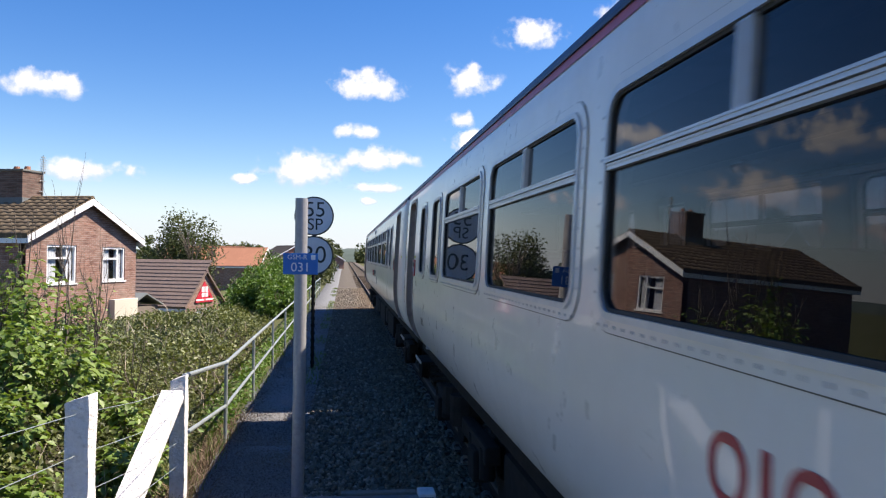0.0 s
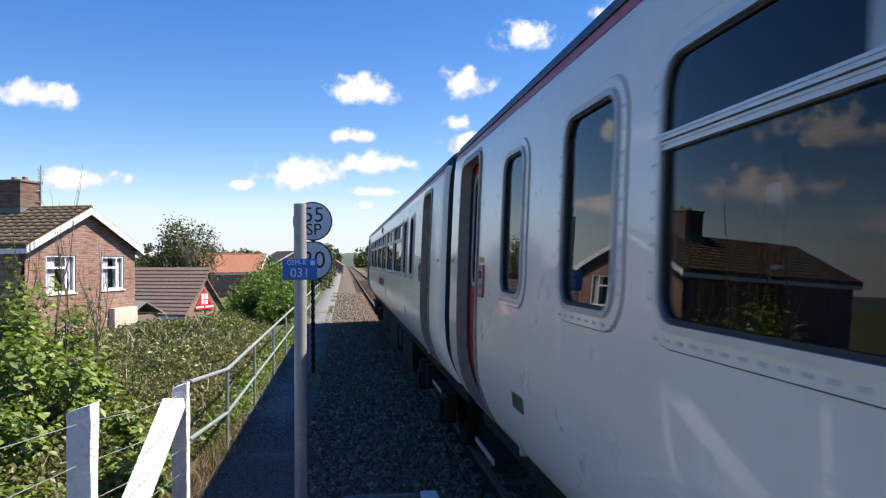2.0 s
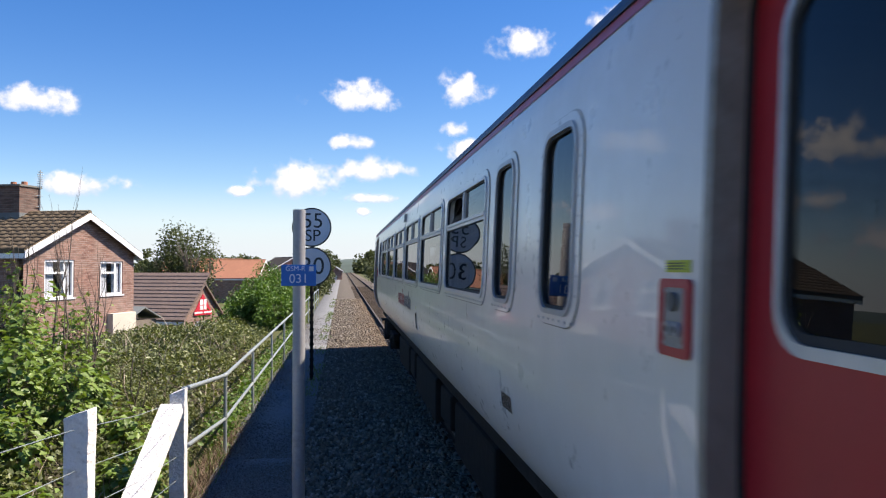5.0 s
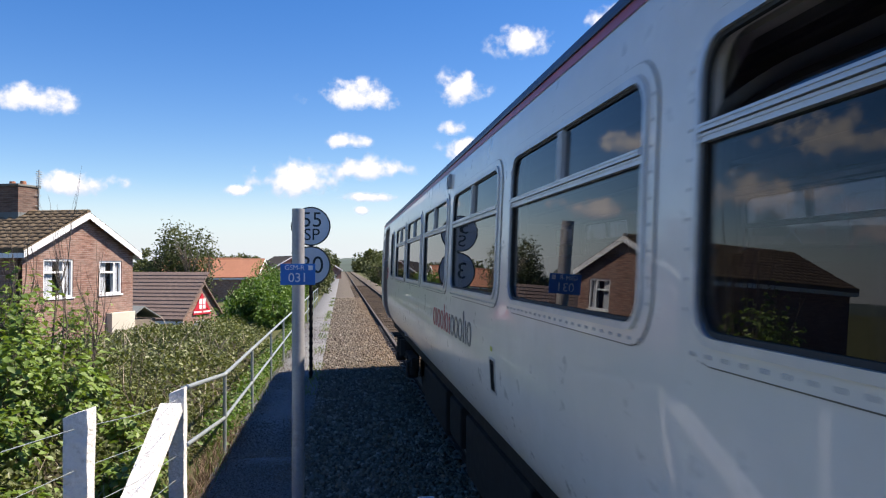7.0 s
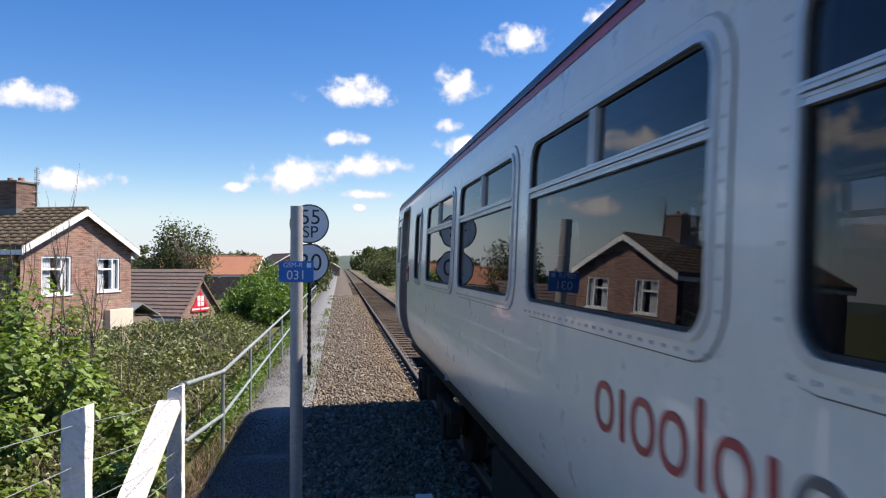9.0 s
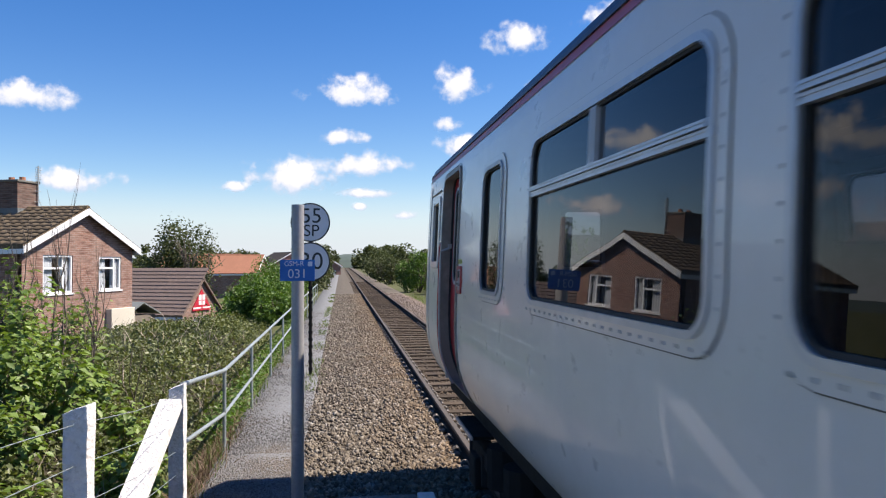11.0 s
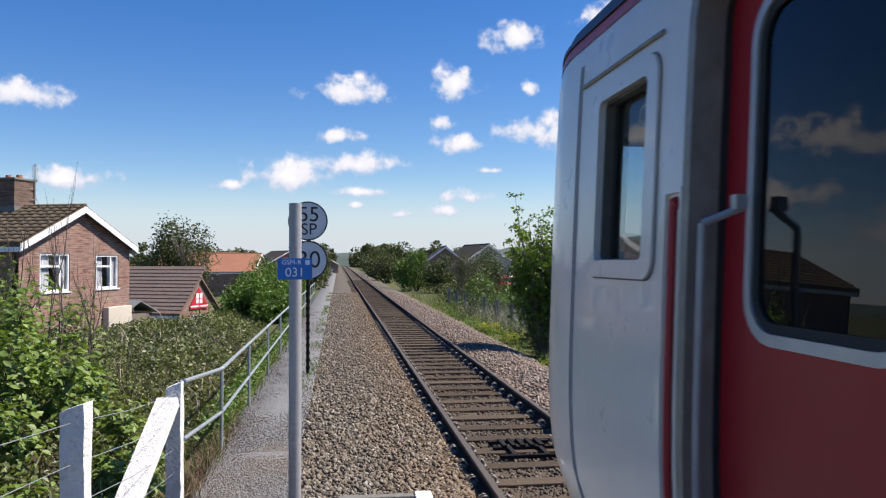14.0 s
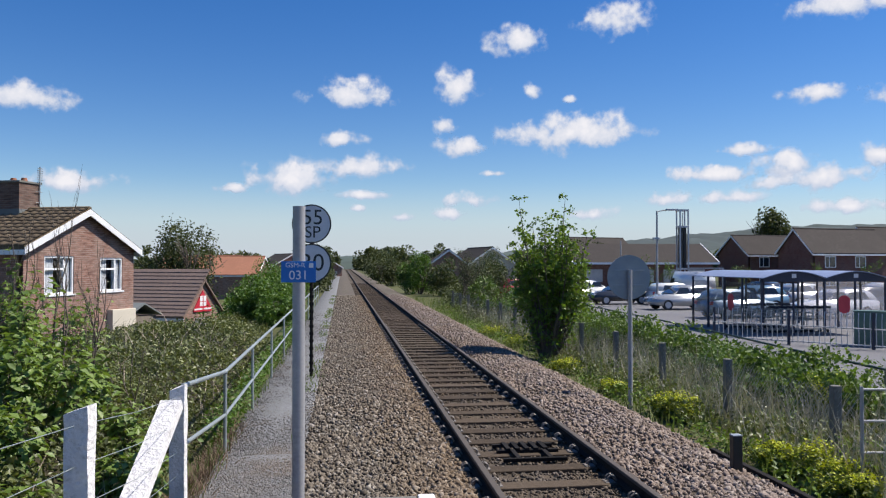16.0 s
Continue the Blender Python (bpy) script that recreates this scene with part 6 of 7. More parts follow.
shoot_tree((5.72, 21.6, -0.5))
for i, (x, y, rx, h, mat, n, lf) in enumerate(((6.9, 70, 2.1, 4.2, "bush_leaf", 5200, 0.20), (8.6, 66, 1.8, 3.4, "far_leaf", 3000, 0.2), (9.6, 55, 1.8, 3.3, "far_leaf", 3000, 0.16), (11.8, 60, 1.6, 3.7, "far_leaf", 2600, 0.16), (5.6, 95, 2.6, 4.0, "far_leaf", 2600, 0.26), (8.2, 46, 1.4, 2.3, "tree_leaf", 2200, 0.12), (7.6, 38, 1.2, 1.9, "bush_leaf", 2000, 0.10), (9.8, 43, 1.5, 2.2, "bush_leaf", 2200, 0.12), (6.2, 120, 3.2, 4.8, "far_leaf", 2600, 0.3), (7.4, 150, 4, 5.5, "far_leaf", 2600, 0.4), (14, 75, 2, 4.3, "far_leaf", 2400, 0.2), (7.4, 22.5, 0.9, 1.5, "tree_leaf", 1800, 0.08), (8.2, 17.0, 0.8, 1.1, "bush_leaf", 1600, 0.07), (18.6, 70, 1.6, 3.6, "far_leaf", 2000, 0.2), (8.9, 27, 1.1, 1.3, "tree_leaf", 1600, 0.08), (11.0, 14.4, 0.9, 1.0, "tree_leaf", 1500, 0.07), (10.0, 19, 0.9, 1.0, "tree_leaf", 1500, 0.07))):
    bush("lineside_bush", (x, y, ground_z(x, y) - 0.05), (rx, rx, h), "green bush beside the railway verge", mat, n, lf, 300 + i, 14, group="bushes beyond the track")
tree("bare_tree", (7.75, 50, -0.5), 3.9, "small bare twiggy tree by the track", "far_leaf", 31, trunks=3, levels=3, spread=0.6, up=0.2, leaf=0.05, per_tip=1, scatter=0.1, radius=0.03, first=0.4, category="tree")
bush("pine_tree", (65.5, 112, -0.7), (3.6, 3.2, 11.4), "dark pine tree above the rooftops", "far_leaf", 9000, 0.42, 401, 14, category="tree")
for i, (x, y, r, h) in enumerate(((31.5, 108, 3.4, 7.2), (37, 110, 3, 6.0), (46, 100, 3, 5.5), (27, 104, 2.4, 5.6))):
    bush("far_tree", (x, y, -0.7), (r, r, h), "dark tree behind the car park buildings", "far_leaf", 2600, 0.34, 410 + i, 12, category="tree", group="trees behind buildings")
for i, (x, y, h) in enumerate(((20.5, 52, 3.6), (36.9, 58, 3.1), (41.3, 57, 3.4), (25.8, 60, 3.2), (30.2, 57, 2.8))):
    tree("car_park_tree", (x, y, -0.65), h, "slender young tree in the car park", "tree_leaf", 420 + i, trunks=1, levels=3, spread=0.6, up=0.2, leaf=0.13, per_tip=1, scatter=0.1, radius=0.035, first=0.5, kids=2)


# ---- car park ----
tagged(obj("car_park", fast_mesh("car_park", [(11.6, 12, -0.555), (70, 4, -0.555), (70, 83, -0.555), (12.5, 83, -0.555)], [(0, 1, 2, 3)]), "tarmac"), "grey tarmac car park", "car park", kind="structure")
M["shelter_frame"] = surface("dark_blue_grey_metal", (0.040, 0.045, 0.075), (0.030, 0.033, 0.055), 10, 1, 0.5, 0.3, 0.05)
M["shelter_roof"] = surface("blue_grey_plastic_roof", (0.28, 0.32, 0.44), (0.22, 0.25, 0.36), 6, 0.8, 0.35, 0.0, 0.03)
M["clear_panel"] = glass("clear_shelter_panel", (0.80, 0.80, 0.84), 0.05)
# scratched, slightly milky plastic
nt = M["clear_panel"].node_tree
last = [n for n in nt.nodes if n.type == "OUTPUT_MATERIAL"][0]
milky, both = nt.nodes.new("ShaderNodeBsdfTranslucent"), nt.nodes.new("ShaderNodeMixShader")
milky.inputs[0].default_value = (0.72, 0.72, 0.76, 1)
both.inputs[0].default_value = 0.16
nt.links.new(last.inputs[0].links[0].from_socket, both.inputs[1])
nt.links.new(milky.outputs[0], both.inputs[2])
nt.links.new(both.outputs[0], last.inputs[0])
shelter = thing("trolley_shelter", pose(16.1, 28.6, -0.55), "glazed trolley shelter with two curved roofs", "shelter")
BAY, DEEP, EAVE = 2.6, 6.0, 2.22
for b in range(2):
    x0 = b * BAY
    arc = [(x0 + BAY * i / 10, EAVE + 0.26 * math.sin(math.pi * i / 10)) for i in range(11)]
    bm = prism(bmesh.new(), arc + [(x, z + 0.03) for x, z in arc[::-1]], -0.15, DEEP)
    rf = part("roof", bm, "shelter_roof", shelter, "curved translucent blue-grey roof")
    part("gable_panel", prism(bmesh.new(), [(x0 + 0.05, EAVE - 0.10)] + [(x, z) for x, z in arc] + [(x0 + BAY - 0.05, EAVE - 0.10)], -0.05, -0.02), "shelter_frame", shelter, "dark blue arched gable panel")
    part("emblem", boxed(x0 + BAY / 2 - 0.09, x0 + BAY / 2 + 0.09, -0.075, -0.055, EAVE + 0.02, EAVE + 0.18), "sign_white", shelter, "white emblem")
    for k in range(7):
        y = k * DEEP / 6
        part("rib", prism(bmesh.new(), [(x, z - 0.03) for x, z in arc] + [(x, z - 0.002) for x, z in arc[::-1]], y - 0.02, y + 0.02), "shelter_frame", rf)
post_data = None
for x in (0, BAY, 2 * BAY):
    for k in range(5):
        y = k * DEEP / 4
        if post_data is None:
            post_data = part("post", boxed(-0.04, 0.04, -0.04, 0.04, 0, EAVE, bevel=0.006), "shelter_frame", shelter).data
        else:
            obj("post", post_data, None, shelter).location = (x, y, 0)
for x in (0.0, 2 * BAY):
    for k in range(4):
        bm = bmesh.new()
        ya, yb = k * DEEP / 4 + 0.05, (k + 1) * DEEP / 4 - 0.05
        bm.faces.new([bm.verts.new(p) for p in ((x, yb, 0.3), (x, ya, 0.3), (x, ya, 2.05), (x, yb, 2.05))])
        part("glazing", bm, "clear_panel", shelter, keep=True).visible_shadow = False
for k in range(4):
    xa, xb = k * BAY / 2 + 0.05, (k + 1) * BAY / 2 - 0.05
    if k in (2, 3):
        bm = bmesh.new()
        bm.faces.new([bm.verts.new(p) for p in ((xa, 0, 0.3), (xb, 0, 0.3), (xb, 0, 2.05), (xa, 0, 2.05))])
        part("glazing", bm, "clear_panel", shelter, keep=True).visible_shadow = False
    if k:
        part("front_post", boxed(k * BAY / 2 - 0.03, k * BAY / 2 + 0.03, -0.03, 0.03, 0, EAVE - 0.1), "shelter_frame", shelter)
part("front_beam", boxed(-0.05, 2 * BAY + 0.05, -0.04, 0.04, EAVE - 0.13, EAVE - 0.02), "shelter_frame", shelter)
for x, y in ((-0.03, 2.4), (3.4, -0.05)):
    a, b = ((x - 0.012, x), (y - 0.32, y + 0.32)) if x < 0 else ((x - 0.32, x + 0.32), (y - 0.012, y))
    bm = bmesh.new()
    if x < 0:
        prism(bm, rounded(y - 0.24, y + 0.24, 0.85, 1.55, 0.2), a[0], a[1], "x")
    else:
        prism(bm, rounded(x - 0.24, x + 0.24, 0.85, 1.55, 0.2), b[0], b[1], "y")
    part("notice", bm, "red_sign", shelter, "round red notice on the glazing")


def trolley(m):
    t = thing("shopping_trolley", m, "wire shopping trolley with a dark handle in a row", "trolley", "trolleys in the shelter")
    bm = bmesh.new()
    for z in (0.5, 0.65, 0.8, 0.95):
        k = 0.22 + 0.06 * (z - 0.5)
        for a, b in (((-k, -0.4), (k, -0.4)), ((k, -0.4), (k, 0.4)), ((k, 0.4), (-k, 0.4)), ((-k, 0.4), (-k, -0.4))):
            tube(bm, (*a, z), (*b, z), 0.008, seg=4)
    for x in (-0.22, 0.22):
        for y in (-0.4, 0.0, 0.4):
            tube(bm, (x, y, 0.48), (x * 1.12, y, 0.96), 0.008, seg=4)
        tube(bm, (x, -0.35, 0.12), (x, 0.35, 0.12), 0.014, seg=5)
        tube(bm, (x, 0.3, 0.12), (x, 0.38, 0.98), 0.014, seg=5)
    part("basket", bm, "galvanised", t, "chrome wire basket")
    part("handle", boxed(-0.27, 0.27, -0.46, -0.40, 0.97, 1.07, bevel=0.02), "shelter_frame", t, "dark blue handle")
    for x in (-0.22, 0.22):
        for y in (-0.33, 0.33):
            part("wheel", rod((x - 0.015, y, 0.06), (x + 0.015, y, 0.06), 0.06, seg=10), "rubber", t)
    return t


first_trolley = trolley(pose(17.0, 30.0, -0.55, 0, 0, 95))
for i in range(1, 13):
    copy_thing(first_trolley, pose(17.0 + (i % 7) * 0.38, 30.0 + 2.3 * (i // 7), -0.55, 0, 0, 95 + 3 * math.sin(i)))

# bent-top railings in front of the shelter
railing = thing("bent_top_railings", pose(0, 0, -0.55), "pale metal railings with bowed uprights beside the car park", "railings")
M["pale_metal"] = surface("pale_grey_metal", (0.52, 0.53, 0.55), (0.42, 0.43, 0.45), 10, 1, 0.5, 0.3, 0.05)
bar_data = None
A, B = Vector((13.6, 27.5, 0)), Vector((20.6, 19.6, 0))
d = (B - A).normalized()
n_bars = 62
for i in range(n_bars):
    if bar_data is None:
        bm = bmesh.new()
        prof = [(0, 0.05), (0.0, 0.5), (0.06, 0.72), (0.05, 0.95), (-0.01, 1.18)]
        for a, b in zip(prof, prof[1:]):
            tube(bm, (a[0], 0, a[1]), (b[0], 0, b[1]), 0.014, seg=5)
        bar_ob = part("upright", bm, "pale_metal", railing)
        bar_data = bar_ob.data
    else:
        bar_ob = obj("upright", bar_data, None, railing)
    bar_ob.matrix_basis = Matrix.Translation(A.lerp(B, i / (n_bars - 1))) @ pose(0, 0, 0, 0, 0, math.degrees(math.atan2(d.y, d.x)) - 90)
for z in (0.12, 0.66):
    part("bar", rod(A + Vector((0, 0, z)), B + Vector((0, 0, z)), 0.022, seg=6), "pale_metal", railing)
for i in range(5):
    q = A.lerp(B, i / 4)
    part("post", boxed(q.x - 0.04, q.x + 0.04, q.y - 0.04, q.y + 0.04, -0.1, 1.2, bevel=0.008), "shelter_frame", railing)
cab = thing("green_cabinet", pose(17.9, 24.6, -0.55, 0, 0, -40), "green metal equipment cabinet behind railings", "cabinet")
M["cabinet_green"] = surface("cabinet_green", (0.10, 0.17, 0.14), (0.08, 0.14, 0.115), 8, 1, 0.5, 0.1, 0.03)
part("body", boxed(-0.6, 0.6, -0.25, 0.25, 0, 1.15, bevel=0.02), "cabinet_green", cab)
part("lid", boxed(-0.63, 0.63, -0.28, 0.28, 1.15, 1.20, bevel=0.015), "cabinet_green", cab)
for a in (-0.3, 0.3):
    part("door", boxed(a - 0.28, a + 0.28, -0.265, -0.252, 0.08, 1.1, bevel=0.004), "cabinet_green", cab)


def car(m, paint, label, van=False):
    """A parked car: lofted body, glasshouse with panes, wheels, lights. Nose to +x."""
    c = thing("parked_van" if van else "parked_car", m, label, "van" if van else "car", "cars in the car park")
    L, W = (4.9, 1.9) if van else (4.2, 1.72)
    top = 2.2 if van else 1.48
    lower = [(-L / 2, 0.35), (-L / 2, 0.85), (-L / 2 + 0.12, 0.95), (L / 2 - 1.2, 0.95), (L / 2 - 0.25, 0.78), (L / 2, 0.62), (L / 2, 0.32), (L / 2 - 0.5, 0.24), (-L / 2 + 0.4, 0.24)]
    part("body", (lambda bm: (prism(bm, lower, -W / 2, W / 2), bmesh.ops.bevel(bm, geom=bm.edges[:], offset=0.06, segments=2, affect="EDGES"), bm)[2])(bmesh.new()), paint, c, smooth=True)
    roofline = [(-L / 2 + 0.02, 0.93), (-L / 2 + 0.05, top - 0.06), (-L / 2 + 0.2, top), (L / 2 - 1.5, top), (L / 2 - 0.75, 0.93)] if van else [(-L / 2 + 0.06, 0.93), (-L / 2 + 0.45, top - 0.1), (-L / 2 + 0.9, top), (L / 2 - 2.0, top - 0.01), (L / 2 - 1.15, 0.93)]
    bm = bmesh.new()
    va, vb = [bm.verts.new((x, -W / 2 + 0.07 + 0.13 * (z > 1.0), z)) for x, z in roofline], [bm.verts.new((x, W / 2 - 0.07 - 0.13 * (z > 1.0), z)) for x, z in roofline]
    bm.faces.new(va)
    bm.faces.new(vb[::-1])
    for i in range(len(va)):
        j = (i + 1) % len(va)
        bm.faces.new((va[i], va[j], vb[j], vb[i]))
    bmesh.ops.bevel(bm, geom=bm.edges[:], offset=0.04, segments=2, affect="EDGES")
    cabin = part("cabin", bm, paint, c, smooth=True)
    M.setdefault("car_glass", surface("dark_car_glass", (0.02, 0.025, 0.03), (0.03, 0.035, 0.04), 3, 0.5, 0.05, 0.0, 0.0, coat=0.6))
    for s in (-1, 1):
        spans = ((L / 2 - 1.75, L / 2 - 1.05, 0.85),) if van else ((-L / 2 + 0.62, -0.35, 0.0), (-0.25, L / 2 - 1.62, 0.0))
        for a, b, e in spans:
            zt = (1.85 if van else top - 0.14)
            y0, y1 = s * (W / 2 - 0.075), s * (W / 2 - 0.185)
            bm = bmesh.new()
            bm.faces.new([bm.verts.new(p) for p in ((a, y0 + s * 0.012, 1.0), (b + 0.25, y0 + s * 0.012, 1.0), (b - 0.05, y1 + s * 0.018, zt), (a + 0.18, y1 + s * 0.018, zt))])
            part("side_window", bm, "car_glass", cabin)
    bm = bmesh.new()
    xa, xb = (L / 2 - 0.80, L / 2 - 1.42) if van else (L / 2 - 1.20, L / 2 - 1.93)
    bm.faces.new([bm.verts.new(p) for p in ((xa + 0.03, -W / 2 + 0.2, 1.0), (xa + 0.03, W / 2 - 0.2, 1.0), (xb + 0.03, W / 2 - 0.28, top - 0.09), (xb + 0.03, -W / 2 + 0.28, top - 0.09))])
    part("windscreen", bm, "car_glass", cabin)
    for x in (-L / 2 + 0.8, L / 2 - 0.8):
        for s in (-1, 1):
            wh = part("wheel", rod((x, s * (W / 2 - 0.19), 0.31), (x, s * (W / 2 + 0.005), 0.31), 0.31, seg=20), "rubber", c)
            part("rim", rod((x, s * (W / 2 - 0.02), 0.31), (x, s * (W / 2 + 0.012), 0.31), 0.20, seg=14), "pale_metal", wh)
    for s in (-1, 1):
        part("headlight", boxed(L / 2 - 0.16, L / 2 + 0.01, s * (W / 2 - 0.32) - 0.16, s * (W / 2 - 0.32) + 0.16, 0.60, 0.72, bevel=0.02), "pale_metal", c)
        part("tail_light", boxed(-L / 2 - 0.012, -L / 2 + 0.1, s * (W / 2 - 0.2) - 0.12, s * (W / 2 - 0.2) + 0.12, 0.70, 0.88, bevel=0.02), "train_red", c)
    return c


for nm, col in (("white", (0.72, 0.73, 0.74)), ("silver", (0.38, 0.40, 0.42)), ("blue", (0.10, 0.20, 0.32)), ("dark", (0.03, 0.035, 0.045)), ("red", (0.25, 0.02, 0.02)), ("pale_blue", (0.25, 0.33, 0.40))):
    M["car_" + nm] = surface("car_paint_" + nm, col, tuple(0.94 * v for v in col), 4, 0.6, 0.22, 0.3 if nm in ("silver", "pale_blue") else 0.0, 0.0, coat=0.7)
lot = [(20.6, 46.0, 185, "silver", 0), (20.4, 38.6, 10, "pale_blue", 0), (24.5, 45, 170, "blue", 0), (22.8, 51.5, 5, "white", 0), (26.0, 56.5, 92, "white", 1), (30.8, 55, 88, "dark", 0), (19.0, 52.5, 185, "dark", 0), (16.5, 56.0, 15, "silver", 0), (28.6, 41.0, 190, "dark", 0), (34.8, 43, 12, "white", 0), (33.5, 36, 95, "blue", 0),
       (25.2, 37.8, 185, "white", 0), (30.6, 48.6, 5, "silver", 0), (15.0, 66.0, 20, "red", 0), (19.6, 60.5, 3, "white", 0), (38.2, 50.5, 8, "white", 0), (37.0, 39.6, 95, "dark", 0)]
words = {"white": "white", "silver": "silver-grey", "blue": "mid blue", "dark": "dark grey", "red": "dark red", "pale_blue": "pale metallic blue"}
for x, y, rz, nm, van in lot:
    car(pose(x, y, -0.55, 0, 0, rz), "car_" + nm, words[nm] + (" panel van" if van else " hatchback car") + " parked in the car park", bool(van))

# lamp columns and the tall framed tower
def lamp_column(m, h, arm):
    t = thing("lamp_column", m, "tall grey lamp column with a flat lantern on an arm", "street lamp", "car park lamps")
    part("column", rod((0, 0, 0), (0, 0, h), 0.085, 0.055, seg=12), "pole_grey", t)
    part("arm", rod((0, 0, h - 0.05), (arm, 0, h + 0.08), 0.035, seg=8), "pole_grey", t)
    part("lantern", boxed(arm - 0.05, arm + 0.75, -0.16, 0.16, h + 0.03, h + 0.15, bevel=0.03), "pale_metal", t)
    part("camera_box", boxed(-0.30, 0.22, -0.06, 0.06, h * 0.70, h * 0.70 + 0.12, bevel=0.01), "pale_metal", t)


lamp_column(pose(20.75, 50, -0.55), 6.3, 0.7)
tower = thing("framed_tower", pose(33.8, 75, -0.55), "slim pale metal framed tower with dark infill", "tower")
for x in (-0.42, 0.42):
    for y in (-0.42, 0.42):
        part("leg", boxed(x - 0.06, x + 0.06, y - 0.06, y + 0.06, 0, 8.1), "pale_metal", tower)
for z in (2.2, 6.4, 8.05):
    part("ring_beam", ring(bmesh.new(), rounded(-0.5, 0.5, -0.5, 0.5, 0.06), rounded(-0.38, 0.38, -0.38, 0.38, 0.04), z, z + 0.16, lambda p, d: (p[0], p[1], d)), "pale_metal", tower)
for x in (-0.22, 0.18):
    part("infill", boxed(x - 0.13, x + 0.13, -0.25, 0.25, 2.3, 6.4), "black", tower, "dark vertical panel")
part("finial", rod((0, 0, 6.4), (0, 0, 7.9), 0.05, seg=8), "pale_metal", tower)
cross = thing("cross_bar_sign", pose(33.6, 70, -0.55), "low pale horizontal gantry beside the tower", "gantry")
part("beam", boxed(-1.6, 2.0, -0.05, 0.05, 2.3, 2.42), "pole_grey", cross)
for x in (-1.5, 1.9):
    part("leg", boxed(x - 0.05, x + 0.05, -0.05, 0.05, 0, 2.3), "pole_grey", cross)
lit = thing("litter_bin", pose(21.9, 60.0, -0.55), "cream box on a pole above the shelter", "sign")
part("pole", rod((0, 0, 0), (0, 0, 4.6), 0.05, seg=8), "pole_grey", lit)


# ---- distance and clouds ----
def ridge(name, pts, y, depth, label, mat="far_wood", seed=0):
    """A wooded hill: a lumpy skin along a line of heights, thick and rounded on top."""
    xs = np.linspace(pts[0][0], pts[-1][0], 260)
    hs = np.interp(xs, [p[0] for p in pts], [p[1] for p in pts])
    rows = ((0.0, 0.0), (0.12, 0.62), (0.3, 0.9), (0.55, 1.0), (1.0, 0.75))
    v = []
    for k, (dy, hz) in enumerate(rows):
        for i, (x, h) in enumerate(zip(xs, hs)):
            b = noise.noise((x * 0.035 + seed, k * 3.3, 0.0)) * 0.16 + noise.noise((x * 0.16 + seed, k * 1.7, 4.0)) * 0.10
            v.append((x, y + depth * dy, -3 + (h + 3) * hz * (1 + (b if k else 0))))
    n = len(xs)
    f = [(j * n + i, j * n + i + 1, (j + 1) * n + i + 1, (j + 1) * n + i) for j in range(len(rows) - 1) for i in range(n - 1)]
    tagged(obj(name, fast_mesh(name, v, f, False), mat), label, "hill", kind="structure")


# distance haze is put into these greyed wood and hill colours
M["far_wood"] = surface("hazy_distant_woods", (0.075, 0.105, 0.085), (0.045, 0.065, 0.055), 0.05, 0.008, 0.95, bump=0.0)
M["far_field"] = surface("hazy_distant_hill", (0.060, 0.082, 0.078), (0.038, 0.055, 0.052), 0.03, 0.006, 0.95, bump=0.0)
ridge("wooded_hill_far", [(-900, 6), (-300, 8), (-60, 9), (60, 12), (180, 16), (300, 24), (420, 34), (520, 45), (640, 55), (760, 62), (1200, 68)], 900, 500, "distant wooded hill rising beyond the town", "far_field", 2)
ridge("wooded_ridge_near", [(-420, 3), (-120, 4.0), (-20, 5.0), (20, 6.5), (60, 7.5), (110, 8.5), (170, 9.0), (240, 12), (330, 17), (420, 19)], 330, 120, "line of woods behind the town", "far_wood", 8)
g = np.random.default_rng(51)
for k, (x0, x1, y0, y1, n, h0, h1) in enumerate(((-60, 60, 190, 320, 46, 3.5, 6.5), (10, 120, 130, 260, 46, 3, 6.0), (-90, -10, 110, 200, 26, 3, 5.0), (-150, 300, 300, 328, 130, 7.5, 12.0))):
    pts = []
    for i in range(n):
        x, y = g.uniform(x0, x1), g.uniform(y0, y1)
        if abs(x - 1.5) < 5.5:
            x += 14
        h = g.uniform(h0, h1)
        pts.append(clump_points(g, (x, y, -1.5 + h * 0.5), (h * 0.55, h * 0.55, h * 0.5), 420 if k < 3 else 620, 7))
    c = np.concatenate(pts)
    tagged(leafy("distant_trees", c, g.uniform(0.4, 0.8, len(c)) * (1 if k < 3 else 2.0), "far_leaf", up=0.5, seed=60 + k), "distant trees and hedges along the railway", "trees", kind="stuff")


